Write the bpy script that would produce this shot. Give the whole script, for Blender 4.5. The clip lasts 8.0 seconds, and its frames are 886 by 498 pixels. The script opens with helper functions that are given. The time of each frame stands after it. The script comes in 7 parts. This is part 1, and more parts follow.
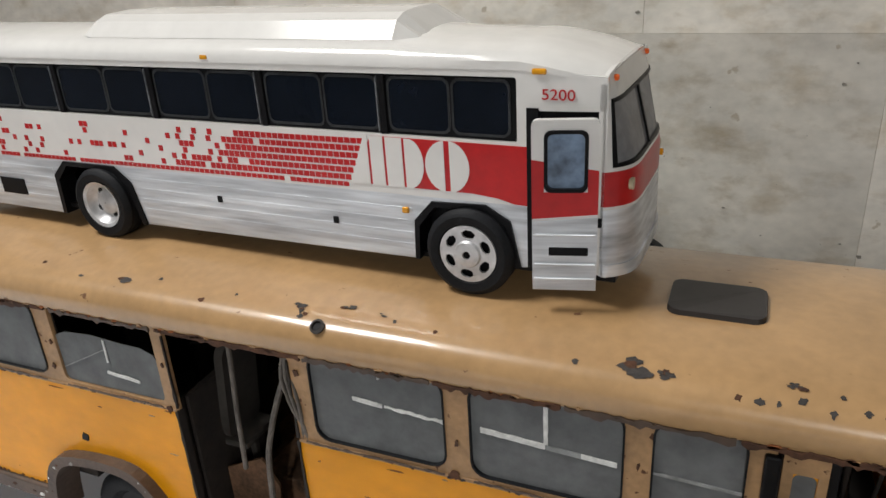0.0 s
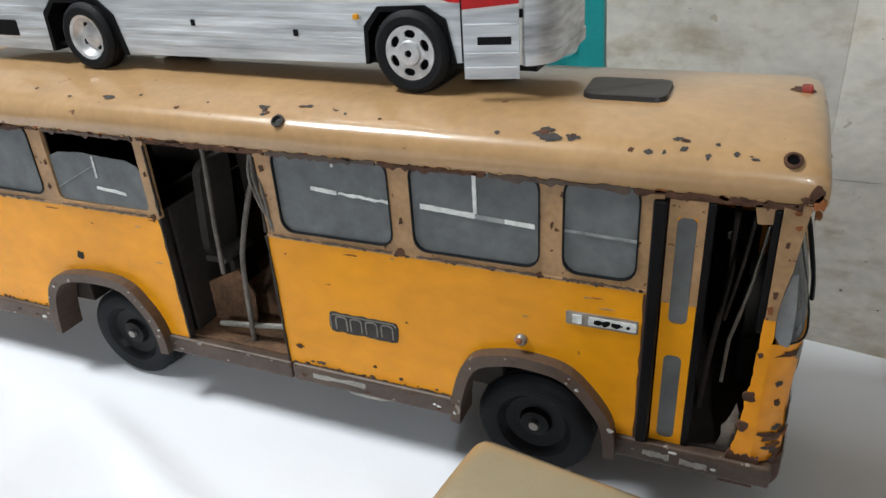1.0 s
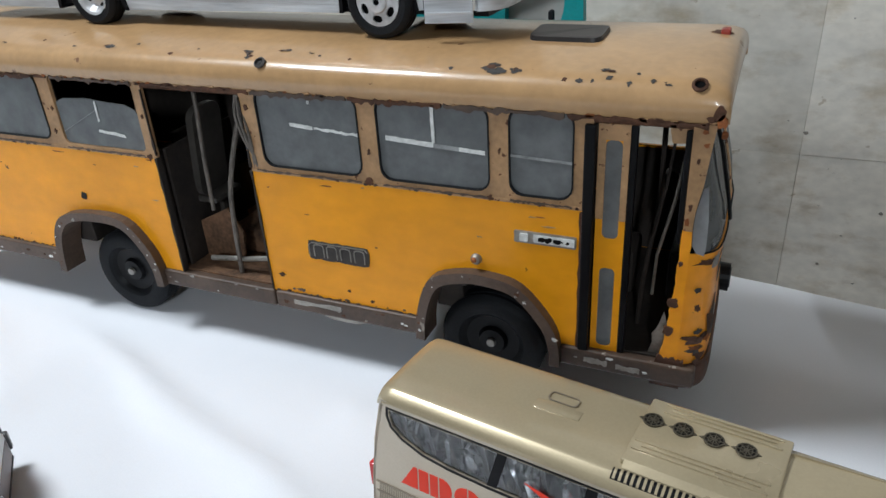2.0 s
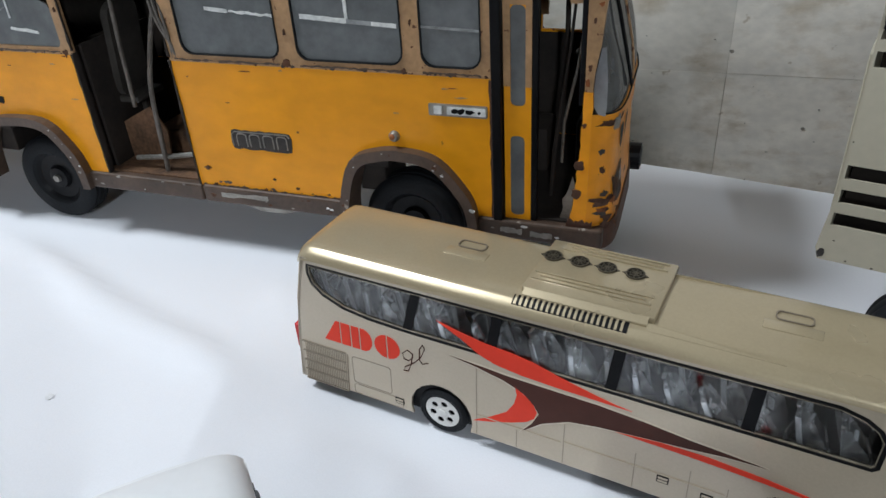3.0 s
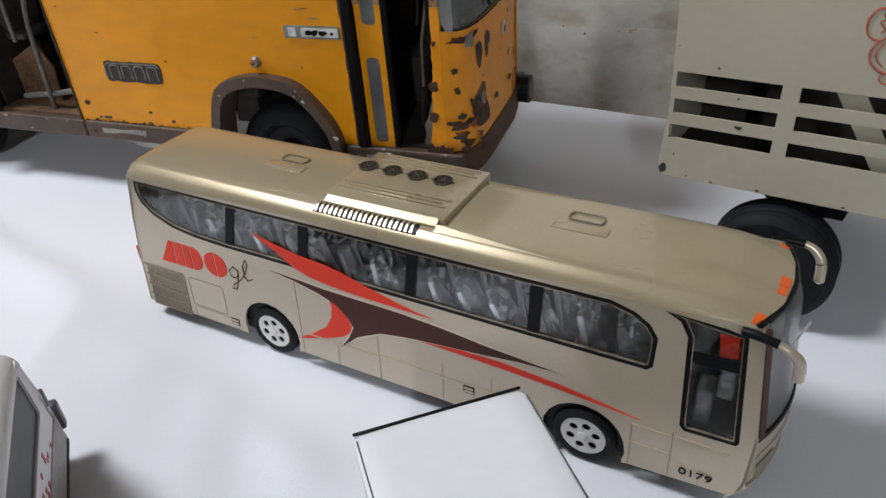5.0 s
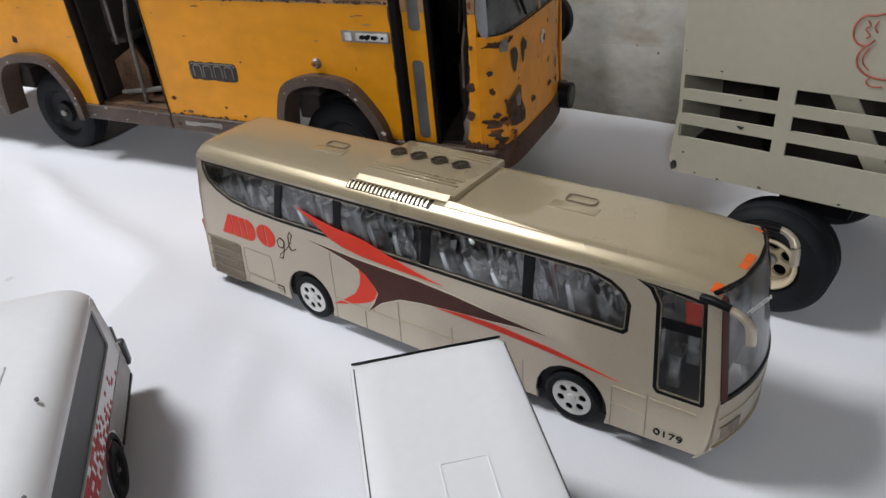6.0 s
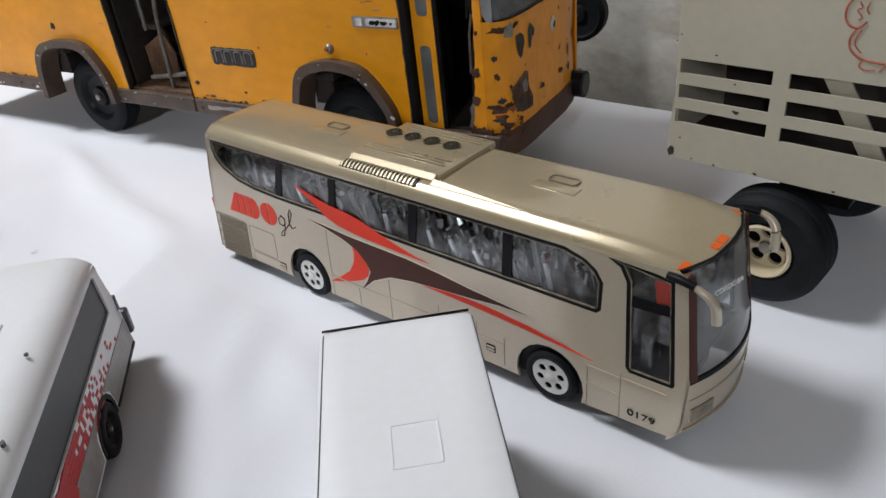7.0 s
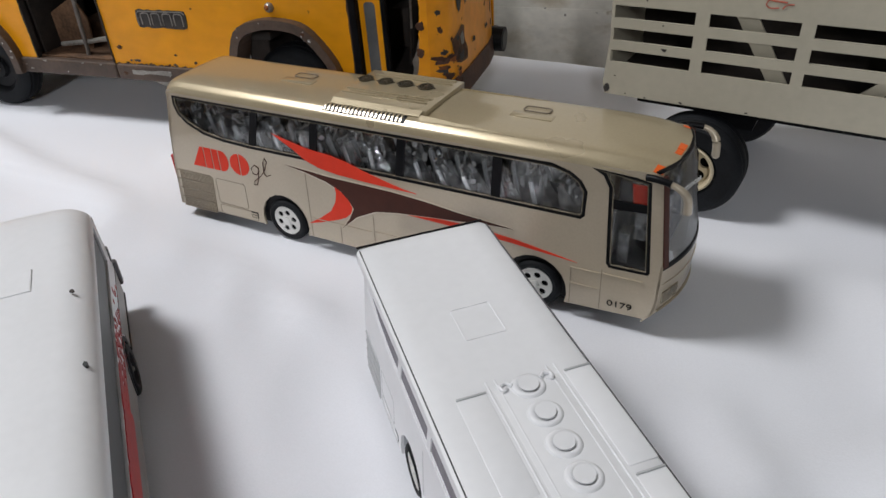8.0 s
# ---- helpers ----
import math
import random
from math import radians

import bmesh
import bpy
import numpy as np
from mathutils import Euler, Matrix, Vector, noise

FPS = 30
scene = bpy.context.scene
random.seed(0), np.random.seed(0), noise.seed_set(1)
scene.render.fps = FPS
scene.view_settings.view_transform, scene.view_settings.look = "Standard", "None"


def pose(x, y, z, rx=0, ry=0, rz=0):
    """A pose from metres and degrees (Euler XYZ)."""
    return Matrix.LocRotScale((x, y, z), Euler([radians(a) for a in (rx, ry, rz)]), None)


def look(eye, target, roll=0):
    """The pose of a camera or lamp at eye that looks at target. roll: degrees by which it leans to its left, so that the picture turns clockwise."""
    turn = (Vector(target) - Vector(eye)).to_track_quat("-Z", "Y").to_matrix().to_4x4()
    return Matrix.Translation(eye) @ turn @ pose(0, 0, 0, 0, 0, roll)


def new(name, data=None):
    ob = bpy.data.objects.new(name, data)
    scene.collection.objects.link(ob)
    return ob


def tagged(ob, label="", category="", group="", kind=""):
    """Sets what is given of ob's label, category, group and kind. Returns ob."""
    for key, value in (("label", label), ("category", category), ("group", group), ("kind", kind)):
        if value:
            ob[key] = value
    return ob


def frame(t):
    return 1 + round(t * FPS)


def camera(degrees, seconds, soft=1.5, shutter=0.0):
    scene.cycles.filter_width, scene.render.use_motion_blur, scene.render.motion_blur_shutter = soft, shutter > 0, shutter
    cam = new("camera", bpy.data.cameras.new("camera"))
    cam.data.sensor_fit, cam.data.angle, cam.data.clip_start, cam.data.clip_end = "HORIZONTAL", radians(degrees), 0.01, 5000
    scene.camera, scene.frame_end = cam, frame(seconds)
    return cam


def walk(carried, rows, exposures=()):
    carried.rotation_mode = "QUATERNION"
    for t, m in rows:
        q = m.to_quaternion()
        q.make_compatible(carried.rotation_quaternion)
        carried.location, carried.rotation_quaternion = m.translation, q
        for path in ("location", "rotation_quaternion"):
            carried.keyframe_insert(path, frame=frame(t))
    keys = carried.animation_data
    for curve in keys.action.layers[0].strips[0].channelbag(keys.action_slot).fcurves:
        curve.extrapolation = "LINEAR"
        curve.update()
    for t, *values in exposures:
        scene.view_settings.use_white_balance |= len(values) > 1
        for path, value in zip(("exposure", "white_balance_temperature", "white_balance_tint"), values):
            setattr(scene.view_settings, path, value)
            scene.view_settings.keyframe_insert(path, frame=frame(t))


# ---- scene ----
cam = camera(62.2, 8.0)
PATH = [
    (0, (0.022, 0.003, 0.44), (-0.722, 1.676, -0.363), -3.5),
    (0.5, (0.045, -0.03, 0.413), (-0.69, 1.612, -0.461), -3.8),
    (1, (0.085, -0.065, 0.379), (-0.65, 1.544, -0.553), -3.8),
    (1.2, (0.097, -0.076, 0.374), (-0.661, 1.522, -0.559), -4.2),
    (2.3, (0.146, -0.134, 0.36), (-0.589, 1.464, -0.593), -3.6),
    (2.5, (0.151, -0.142, 0.357), (-0.571, 1.454, -0.608), -4.4),
    (3, (0.172, -0.154, 0.323), (-0.431, 1.431, -0.736), -3.8),
    (3.5, (0.186, -0.151, 0.297), (-0.352, 1.451, -0.774), -3.6),
    (4, (0.209, -0.147, 0.278), (-0.372, 1.44, -0.791), -4.7),
    (4.5, (0.234, -0.129, 0.26), (-0.319, 1.439, -0.852), -5.8),
    (4.7, (0.25, -0.128, 0.269), (-0.323, 1.438, -0.836), -5.5),
    (5.8, (0.323, -0.159, 0.287), (-0.491, 1.316, -0.791), -5.3),
    (6, (0.328, -0.164, 0.281), (-0.519, 1.321, -0.756), -6.0),
    (6.5, (0.346, -0.162, 0.275), (-0.593, 1.287, -0.736), -7.6),
    (7, (0.362, -0.158, 0.272), (-0.597, 1.263, -0.758), -6.8),
    (7.5, (0.36, -0.183, 0.267), (-0.53, 1.259, -0.795), -6.1),
    (8, (0.318, -0.238, 0.276), (-0.291, 1.312, -0.831), -4.2),
]
EXPOSURE = [(0, -0.06, 6820, 9), (1.0, 0.30, 6350, 5), (2.5, 0.06, 6050, 5), (4.5, 0.0, 6230, 9), (6.5, 0.0, 6420, 10), (7.5, 0.03, 6360, 10), (8.0, -0.11, 6500, 10)]
walk(cam, [(t, look(eye, target, roll)) for t, eye, target, roll in PATH], EXPOSURE)

# ---- world and lamps ----
world = bpy.data.worlds.new("world")
scene.world = world
world.use_nodes = True
world.node_tree.nodes["Background"].inputs[0].default_value = (0.8, 0.88, 1.0, 1)
world.node_tree.nodes["Background"].inputs[1].default_value = 0.3


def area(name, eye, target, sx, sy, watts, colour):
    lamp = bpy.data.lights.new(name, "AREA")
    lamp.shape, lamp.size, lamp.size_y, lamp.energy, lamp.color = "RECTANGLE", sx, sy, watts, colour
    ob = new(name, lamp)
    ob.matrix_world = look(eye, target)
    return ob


area("ceiling_panel_light", (-1.00, 0.00, 1.80), (-0.10, 0.10, 0.0), 0.50, 0.46, 32.5, (0.965, 0.972, 0.99))
area("wall_tube_light", (0.97, -3.34, 1.55), (0.0, 0.3, 0.1), 0.10, 0.6, 45, (0.91, 0.935, 0.97))
# weak fill added on the right; no such lamp is known there
area("right_fill_light", (1.5, -1.2, 1.98), (1.4, -1.1, 0), 1.2, 0.2, 1.5, (0.72, 0.85, 1.0))

# ---- materials ----


def mat(name, colour, rough=0.5, metal=0.0, vary=0.08, coarse=12.0, fine=180.0, bump=0.05, chips=None, streak=None, coat=0.0, spec=0.5):
    """Principled surface with tone variation at two scales, fine relief and, if asked, chipped patches (colour, amount, scale)."""
    m = bpy.data.materials.new(name)
    m.use_nodes = True
    n, l = m.node_tree.nodes, m.node_tree.links
    p = n["Principled BSDF"]
    tc = n.new("ShaderNodeTexCoord")
    src = tc.outputs["Object"]
    if streak:
        mp = n.new("ShaderNodeMapping")
        mp.inputs["Scale"].default_value = streak
        l.new(src, mp.inputs["Vector"])
        src = mp.outputs["Vector"]

    def tex(scale, detail, vector):
        t = n.new("ShaderNodeTexNoise")
        t.inputs["Scale"].default_value, t.inputs["Detail"].default_value = scale, detail
        l.new(vector, t.inputs["Vector"])
        return t.outputs["Fac"]

    a, b = tex(coarse, 4, src), tex(fine, 3, src)
    mix = n.new("ShaderNodeMath")
    mix.operation = "MULTIPLY_ADD"
    mix.inputs[1].default_value = 0.65
    l.new(a, mix.inputs[0])
    half = n.new("ShaderNodeMath")
    half.operation = "MULTIPLY"
    half.inputs[1].default_value = 0.35
    l.new(b, half.inputs[0])
    l.new(half.outputs[0], mix.inputs[2])
    ramp = n.new("ShaderNodeValToRGB")
    lo, hi = [c * (1 - 2.2 * vary) for c in colour], [min(1, c * (1 + 1.6 * vary)) for c in colour]
    ramp.color_ramp.elements[0].position, ramp.color_ramp.elements[1].position = 0.3, 0.7
    ramp.color_ramp.elements[0].color, ramp.color_ramp.elements[1].color = (*lo, 1), (*hi, 1)
    l.new(mix.outputs[0], ramp.inputs[0])
    colour_out, rough_out = ramp.outputs[0], None
    if chips:
        tint, amount, size = chips
        c = tex(size, 6, tc.outputs["Object"])
        edge = n.new("ShaderNodeValToRGB")
        edge.color_ramp.elements[0].position, edge.color_ramp.elements[1].position = 1 - amount, 1 - amount + 0.025
        l.new(c, edge.inputs[0])
        cm = n.new("ShaderNodeMixRGB")
        cm.inputs[2].default_value = (*tint, 1)
        l.new(edge.outputs[0], cm.inputs[0])
        l.new(colour_out, cm.inputs[1])
        colour_out = cm.outputs[0]
        rm = n.new("ShaderNodeMapRange")
        rm.inputs[3].default_value, rm.inputs[4].default_value = rough, 0.85
        l.new(edge.outputs[0], rm.inputs[0])
        rough_out = rm.outputs[0]
    l.new(colour_out, p.inputs["Base Color"])
    if rough_out is None:
        rm = n.new("ShaderNodeMapRange")
        rm.inputs[3].default_value, rm.inputs[4].default_value = max(0.02, rough - 0.08), min(1, rough + 0.08)
        l.new(a, rm.inputs[0])
        rough_out = rm.outputs[0]
    l.new(rough_out, p.inputs["Roughness"])
    p.inputs["Metallic"].default_value = metal
    p.inputs["Coat Weight"].default_value = coat
    p.inputs["Coat Roughness"].default_value = 0.06
    p.inputs["Specular IOR Level"].default_value = spec
    if bump:
        bp = n.new("ShaderNodeBump")
        bp.inputs["Strength"].default_value, bp.inputs["Distance"].default_value = bump, 0.001
        l.new(b, bp.inputs["Height"])
        l.new(bp.outputs[0], p.inputs["Normal"])
    return m


def glass(name, tint, gloss=0.14, rough=0.03, haze=0.0, hazecol=(0.5, 0.5, 0.5)):
    """A thin pane: clear, with a little gloss, and dulled by a grey layer where haze is given."""
    m = bpy.data.materials.new(name)
    m.use_nodes = True
    n, l = m.node_tree.nodes, m.node_tree.links
    n.remove(n["Principled BSDF"])
    clear, shine, mix = n.new("ShaderNodeBsdfTransparent"), n.new("ShaderNodeBsdfGlossy"), n.new("ShaderNodeMixShader")
    clear.inputs[0].default_value = (*tint, 1)
    shine.inputs["Roughness"].default_value = rough
    face = n.new("ShaderNodeLayerWeight")
    face.inputs[0].default_value = 0.5
    power = n.new("ShaderNodeMath")
    power.operation = "POWER"
    power.inputs[1].default_value = 4.0
    l.new(face.outputs["Facing"], power.inputs[0])
    up = n.new("ShaderNodeMath")
    up.operation = "MULTIPLY_ADD"
    up.inputs[1].default_value, up.inputs[2].default_value = 0.6, gloss * 0.5
    l.new(power.outputs[0], up.inputs[0])
    l.new(up.outputs[0], mix.inputs[0])
    l.new(clear.outputs[0], mix.inputs[1])
    l.new(shine.outputs[0], mix.inputs[2])
    out = mix.outputs[0]
    if haze:
        dull_layer, both, noise_t, tc = n.new("ShaderNodeBsdfDiffuse"), n.new("ShaderNodeMixShader"), n.new("ShaderNodeTexNoise"), n.new("ShaderNodeTexCoord")
        dull_layer.inputs[0].default_value = (*hazecol, 1)
        noise_t.inputs["Scale"].default_value, noise_t.inputs["Detail"].default_value = 60, 5
        noise_t.inputs["Roughness"].default_value = 0.65
        l.new(tc.outputs["Object"], noise_t.inputs["Vector"])
        wide, both_t = n.new("ShaderNodeTexNoise"), n.new("ShaderNodeMath")
        wide.inputs["Scale"].default_value, wide.inputs["Detail"].default_value = 17, 3
        l.new(tc.outputs["Object"], wide.inputs["Vector"])
        both_t.operation = "MULTIPLY_ADD"
        both_t.inputs[1].default_value = 0.5
        l.new(wide.outputs["Fac"], both_t.inputs[0])
        halved = n.new("ShaderNodeMath")
        halved.operation = "MULTIPLY"
        halved.inputs[1].default_value = 0.5
        l.new(noise_t.outputs["Fac"], halved.inputs[0])
        l.new(halved.outputs[0], both_t.inputs[2])
        mr = n.new("ShaderNodeMapRange")
        mr.inputs[1].default_value, mr.inputs[2].default_value = 0.36, 0.64
        mr.inputs[3].default_value, mr.inputs[4].default_value = haze * 0.68, min(1, haze * 1.2)
        l.new(both_t.outputs[0], mr.inputs[0])
        l.new(mr.outputs[0], both.inputs[0])
        l.new(out, both.inputs[1])
        l.new(dull_layer.outputs[0], both.inputs[2])
        out = both.outputs[0]
    l.new(out, n["Material Output"].inputs[0])
    return m


def clear_plastic():
    """Clear moulded plastic: mirror-like skin over see-through, with uneven facets."""
    m = mat("clear_plastic", (0.92, 0.93, 0.96), 0.14, 0.84, vary=0.40, coarse=150, fine=300, bump=1.0, spec=0.9)
    n, l = m.node_tree.nodes, m.node_tree.links
    clear, mix = n.new("ShaderNodeBsdfTransparent"), n.new("ShaderNodeMixShader")
    mix.inputs[0].default_value = 0.37
    l.new(n["Principled BSDF"].outputs[0], mix.inputs[1])
    l.new(clear.outputs[0], mix.inputs[2])
    l.new(mix.outputs[0], n["Material Output"].inputs[0])
    return m


RUST = mat("rust", (0.085, 0.036, 0.018), 0.9, vary=0.3, coarse=60, fine=500, bump=0.5)
DARKCHIP = mat("bare_dark_metal", (0.045, 0.038, 0.034), 0.7, vary=0.25, coarse=80, fine=600, bump=0.3)
YELLOW = mat("old_yellow_paint", (0.82, 0.332, 0.006), 0.38, vary=0.075, coarse=12, fine=60, bump=0.08, streak=(1, 1, 1.6), chips=((0.16, 0.065, 0.02), 0.285, 75), coat=0.04, spec=0.32)
# front copy of YELLOW with more chips, oranger for the light there
YELLOWF = mat("old_yellow_paint_front_light", (0.88, 0.335, 0.010), 0.42, vary=0.09, coarse=26, fine=120, bump=0.14, chips=((0.15, 0.058, 0.02), 0.315, 95), coat=0.1)
TAN = mat("old_tan_paint", (0.455, 0.276, 0.130), 0.32, vary=0.10, coarse=14, fine=150, bump=0.14, chips=((0.16, 0.075, 0.035), 0.30, 85), coat=0.5)
TANWORN = mat("worn_tan_paint", (0.40, 0.235, 0.112), 0.45, vary=0.18, coarse=40, fine=260, bump=0.28, chips=((0.115, 0.050, 0.024), 0.37, 130))
RUSTY = mat("orange_rust", (0.26, 0.085, 0.025), 0.9, vary=0.3, coarse=90, fine=500, bump=0.5)
BROWN = mat("brown_skirt_paint", (0.082, 0.052, 0.036), 0.5, vary=0.22, coarse=30, fine=260, bump=0.25, chips=((0.30, 0.26, 0.22), 0.30, 90))
# near-black: inner shade is put into this colour; worn edges share it
INSIDE = mat("dark_shade_and_wear", (0.024, 0.017, 0.013), 0.8, vary=0.3, coarse=30, fine=200, bump=0.2)
DIRT = mat("brown_dirty_floor", (0.16, 0.085, 0.045), 0.9, vary=0.35, coarse=45, fine=300, bump=0.5)
BLACK = mat("black_paint", (0.006, 0.006, 0.007), 0.40, vary=0.2, coarse=30, fine=300, bump=0.05, spec=0.14)
RUBBER = mat("black_rubber", (0.0085, 0.0095, 0.0115), 0.62, vary=0.25, coarse=40, fine=500, bump=0.25, spec=0.2)
RAIL = mat("grimy_rail", (0.15, 0.13, 0.112), 0.5, 0.4, vary=0.25, coarse=60, fine=300, bump=0.15)
APRON = mat("rusty_apron", (0.085, 0.037, 0.021), 0.65, vary=0.28, coarse=40, fine=260, bump=0.3)
STEEL = mat("dull_steel", (0.33, 0.31, 0.28), 0.45, 0.7, vary=0.2, coarse=60, fine=400, bump=0.1)
SILVER = mat("brushed_silver_paint", (0.65, 0.675, 0.72), 0.32, 0.35, vary=0.26, coarse=26, fine=60, bump=0.45, streak=(0.35, 1, 4.5))
CHROME = mat("worn_silver_paint", (0.62, 0.62, 0.63), 0.42, 0.55, vary=0.12, coarse=90, bump=0.1)
WHITEP = mat("white_enamel", (0.74, 0.725, 0.70), 0.16, vary=0.035, coarse=18, fine=110, bump=0.10, coat=0.4)
WHITE = mat("white_plastic", (0.81, 0.815, 0.835), 0.42, vary=0.02, coarse=14, fine=200, bump=0.03)
RED = mat("red_enamel", (0.50, 0.012, 0.014), 0.34, vary=0.10, coarse=20, fine=160, bump=0.06, coat=0.12, spec=0.35)
REDD = mat("red_film", (0.74, 0.048, 0.022), 0.4, vary=0.04, coarse=30, bump=0.02, spec=0.2)
BROWND = mat("maroon_film", (0.066, 0.021, 0.014), 0.4, vary=0.08, coarse=30, bump=0.02, spec=0.2)
ORANGE = mat("orange_paint", (0.85, 0.14, 0.02), 0.35, vary=0.06, bump=0.02)
AMBER = mat("amber_lens", (0.75, 0.33, 0.02), 0.2, vary=0.1, bump=0.02)
GOLD = mat("champagne_metallic_plastic", (0.500, 0.424, 0.318), 0.32, 0.32, vary=0.04, coarse=14, fine=700, bump=0.03, coat=1.0)
FANDARK = mat("dark_bronze_guard", (0.10, 0.085, 0.06), 0.4, 0.3, vary=0.1, bump=0.02)
# yellower copy of GOLD: the yellow bus's reflection put into the roof colour
GOLDREFLECT = mat("champagne_plastic_reflection", (0.47, 0.388, 0.250), 0.30, 0.34, vary=0.04, coarse=14, fine=700, bump=0.03, coat=1.0)
PALEGOLD = mat("pale_gold_line", (0.62, 0.54, 0.42), 0.4, vary=0.04, bump=0.02)
GOLDDK = mat("champagne_seam", (0.26, 0.215, 0.16), 0.5, 0.2, vary=0.05, bump=0.02)
CREAM = mat("cream_truck_paint", (0.47, 0.43, 0.335), 0.4, vary=0.05, coarse=12, fine=160, bump=0.06, chips=((0.05, 0.045, 0.035), 0.235, 60))
FADEDRED = mat("faded_red_line", (0.42, 0.10, 0.06), 0.6, vary=0.2, coarse=200, bump=0.02)
CREAMR = mat("cream_rim_paint", (0.58, 0.49, 0.33), 0.35, vary=0.06, bump=0.05)
PANEEDGE = mat("dusty_pane_edge", (0.016, 0.018, 0.020), 0.45, vary=0.6, coarse=90, fine=300, bump=0.3)
GREYSEAM = mat("grey_window_seam", (0.16, 0.17, 0.18), 0.4, vary=0.4, coarse=120, fine=400, bump=0.2)
GREYTAPE = mat("greyed_tape", (0.27, 0.275, 0.275), 0.6, vary=0.2, coarse=80, fine=300, bump=0.1)
TAPE = mat("white_tape", (0.72, 0.72, 0.70), 0.6, vary=0.2, coarse=80, fine=300, bump=0.1)
FILM = glass("dusty_window_film", (0.45, 0.45, 0.45), 0.08, 0.25, haze=0.82, hazecol=(0.190, 0.197, 0.200))
PALE = glass("mauve_window_film", (0.6, 0.6, 0.62), 0.1, 0.15, haze=0.85, hazecol=(0.30, 0.29, 0.32))
DARKGLASS = mat("black_glass", (0.006, 0.009, 0.015), 0.08, vary=0.2, coarse=20, bump=0.06, spec=0.4)
GREYGLASS = mat("grey_window_sheet", (0.032, 0.035, 0.036), 0.45, vary=0.12, coarse=20, bump=0.05)
CLEAR = glass("clear_pane", (0.93, 0.94, 0.95), 0.12, 0.02)
SCREEN = glass("hazy_windscreen", (0.86, 0.87, 0.88), 0.14, 0.05, haze=0.06, hazecol=(0.42, 0.42, 0.43))
LAMPG = mat("lamp_glass", (0.38, 0.33, 0.25), 0.14, 0.6, vary=0.3, coarse=120, bump=0.3)
SMOKE = glass("smoky_pane", (0.55, 0.57, 0.60), 0.2, 0.10, haze=0.5, hazecol=(0.30, 0.31, 0.33))
# the haze of these two panes also paints reflections on the glass
DUSK = glass("dusky_windscreen", (0.40, 0.41, 0.42), 0.25, 0.08, haze=0.42, hazecol=(0.20, 0.21, 0.22))
HAZY = glass("hazy_grey_screen", (0.6, 0.6, 0.62), 0.3, 0.06, haze=0.6, hazecol=(0.36, 0.365, 0.38))
GREYSEAT = mat("grey_seat_plastic", (0.051, 0.045, 0.039), 0.5, vary=0.2, coarse=50, bump=0.1)
SEATP = clear_plastic()
GLINTP = mat("bright_plastic_glint", (0.95, 0.96, 0.98), 0.10, 0.55, vary=0.10, coarse=300, fine=500, bump=0.4, coat=0.5, spec=0.9)
TEAL = mat("teal_paint", (0.01, 0.26, 0.27), 0.4, vary=0.12, bump=0.05)
CLOTH = mat("white_tablecloth", (0.83, 0.84, 0.885), 0.85, vary=0.025, coarse=5, fine=900, bump=0.12, spec=0.2)
WOODM = mat("table_wood", (0.30, 0.19, 0.10), 0.5, vary=0.15, coarse=8, streak=(1, 8, 8))
PLASTER = mat("room_plaster", (0.34, 0.33, 0.31), 0.85, vary=0.05, coarse=2, fine=60, bump=0.1)
FLOORM = mat("terrazzo", (0.20, 0.19, 0.175), 0.4, vary=0.12, coarse=4, fine=90, bump=0.03)


def concrete():
    """Pale trowelled concrete: each slab with a tone of its own, soft brown stains and grey smears."""
    m = mat("stained_concrete", (0.86, 0.80, 0.715), 0.82, vary=0.10, coarse=5.0, fine=42, bump=0.40, streak=(1.0, 1, 1.5), chips=((0.60, 0.52, 0.42), 0.315, 26))
    n, l = m.node_tree.nodes, m.node_tree.links
    p = n["Principled BSDF"]
    was = p.inputs["Base Color"].links[0].from_socket
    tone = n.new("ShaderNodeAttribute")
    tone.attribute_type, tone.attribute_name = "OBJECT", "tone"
    tc, mp = n.new("ShaderNodeTexCoord"), n.new("ShaderNodeMapping")
    mp.inputs["Scale"].default_value = (1, 1, 1.8)
    l.new(tc.outputs["Object"], mp.inputs["Vector"])
    for scale, lo, hi, tint in ((7.0, 0.50, 0.72, (0.70, 0.63, 0.53)), (13.0, 0.57, 0.80, (0.70, 0.64, 0.56)), (4.0, 0.46, 0.7, (0.90, 0.91, 0.93))):
        spot, ramp, mul = n.new("ShaderNodeTexNoise"), n.new("ShaderNodeMapRange"), n.new("ShaderNodeMixRGB")
        spot.inputs["Scale"].default_value, spot.inputs["Detail"].default_value, spot.inputs["Roughness"].default_value = scale, 7, 0.62
        ramp.inputs[1].default_value, ramp.inputs[2].default_value = lo, hi
        mul.blend_type = "MULTIPLY"
        mul.inputs[2].default_value = (*tint, 1)
        l.new(mp.outputs["Vector"], spot.inputs["Vector"])
        l.new(spot.outputs["Fac"], ramp.inputs[0])
        l.new(ramp.outputs[0], mul.inputs[0])
        l.new(was, mul.inputs[1])
        was = mul.outputs[0]
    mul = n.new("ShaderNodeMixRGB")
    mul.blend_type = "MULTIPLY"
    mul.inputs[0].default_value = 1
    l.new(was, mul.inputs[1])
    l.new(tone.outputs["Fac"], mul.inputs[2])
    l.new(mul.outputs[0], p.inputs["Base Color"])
    return m


CONCRETE = concrete()
mat_pit = mat("concrete_pit", (0.26, 0.235, 0.20), 0.9, vary=0.25, coarse=40)

# ---- building helpers ----


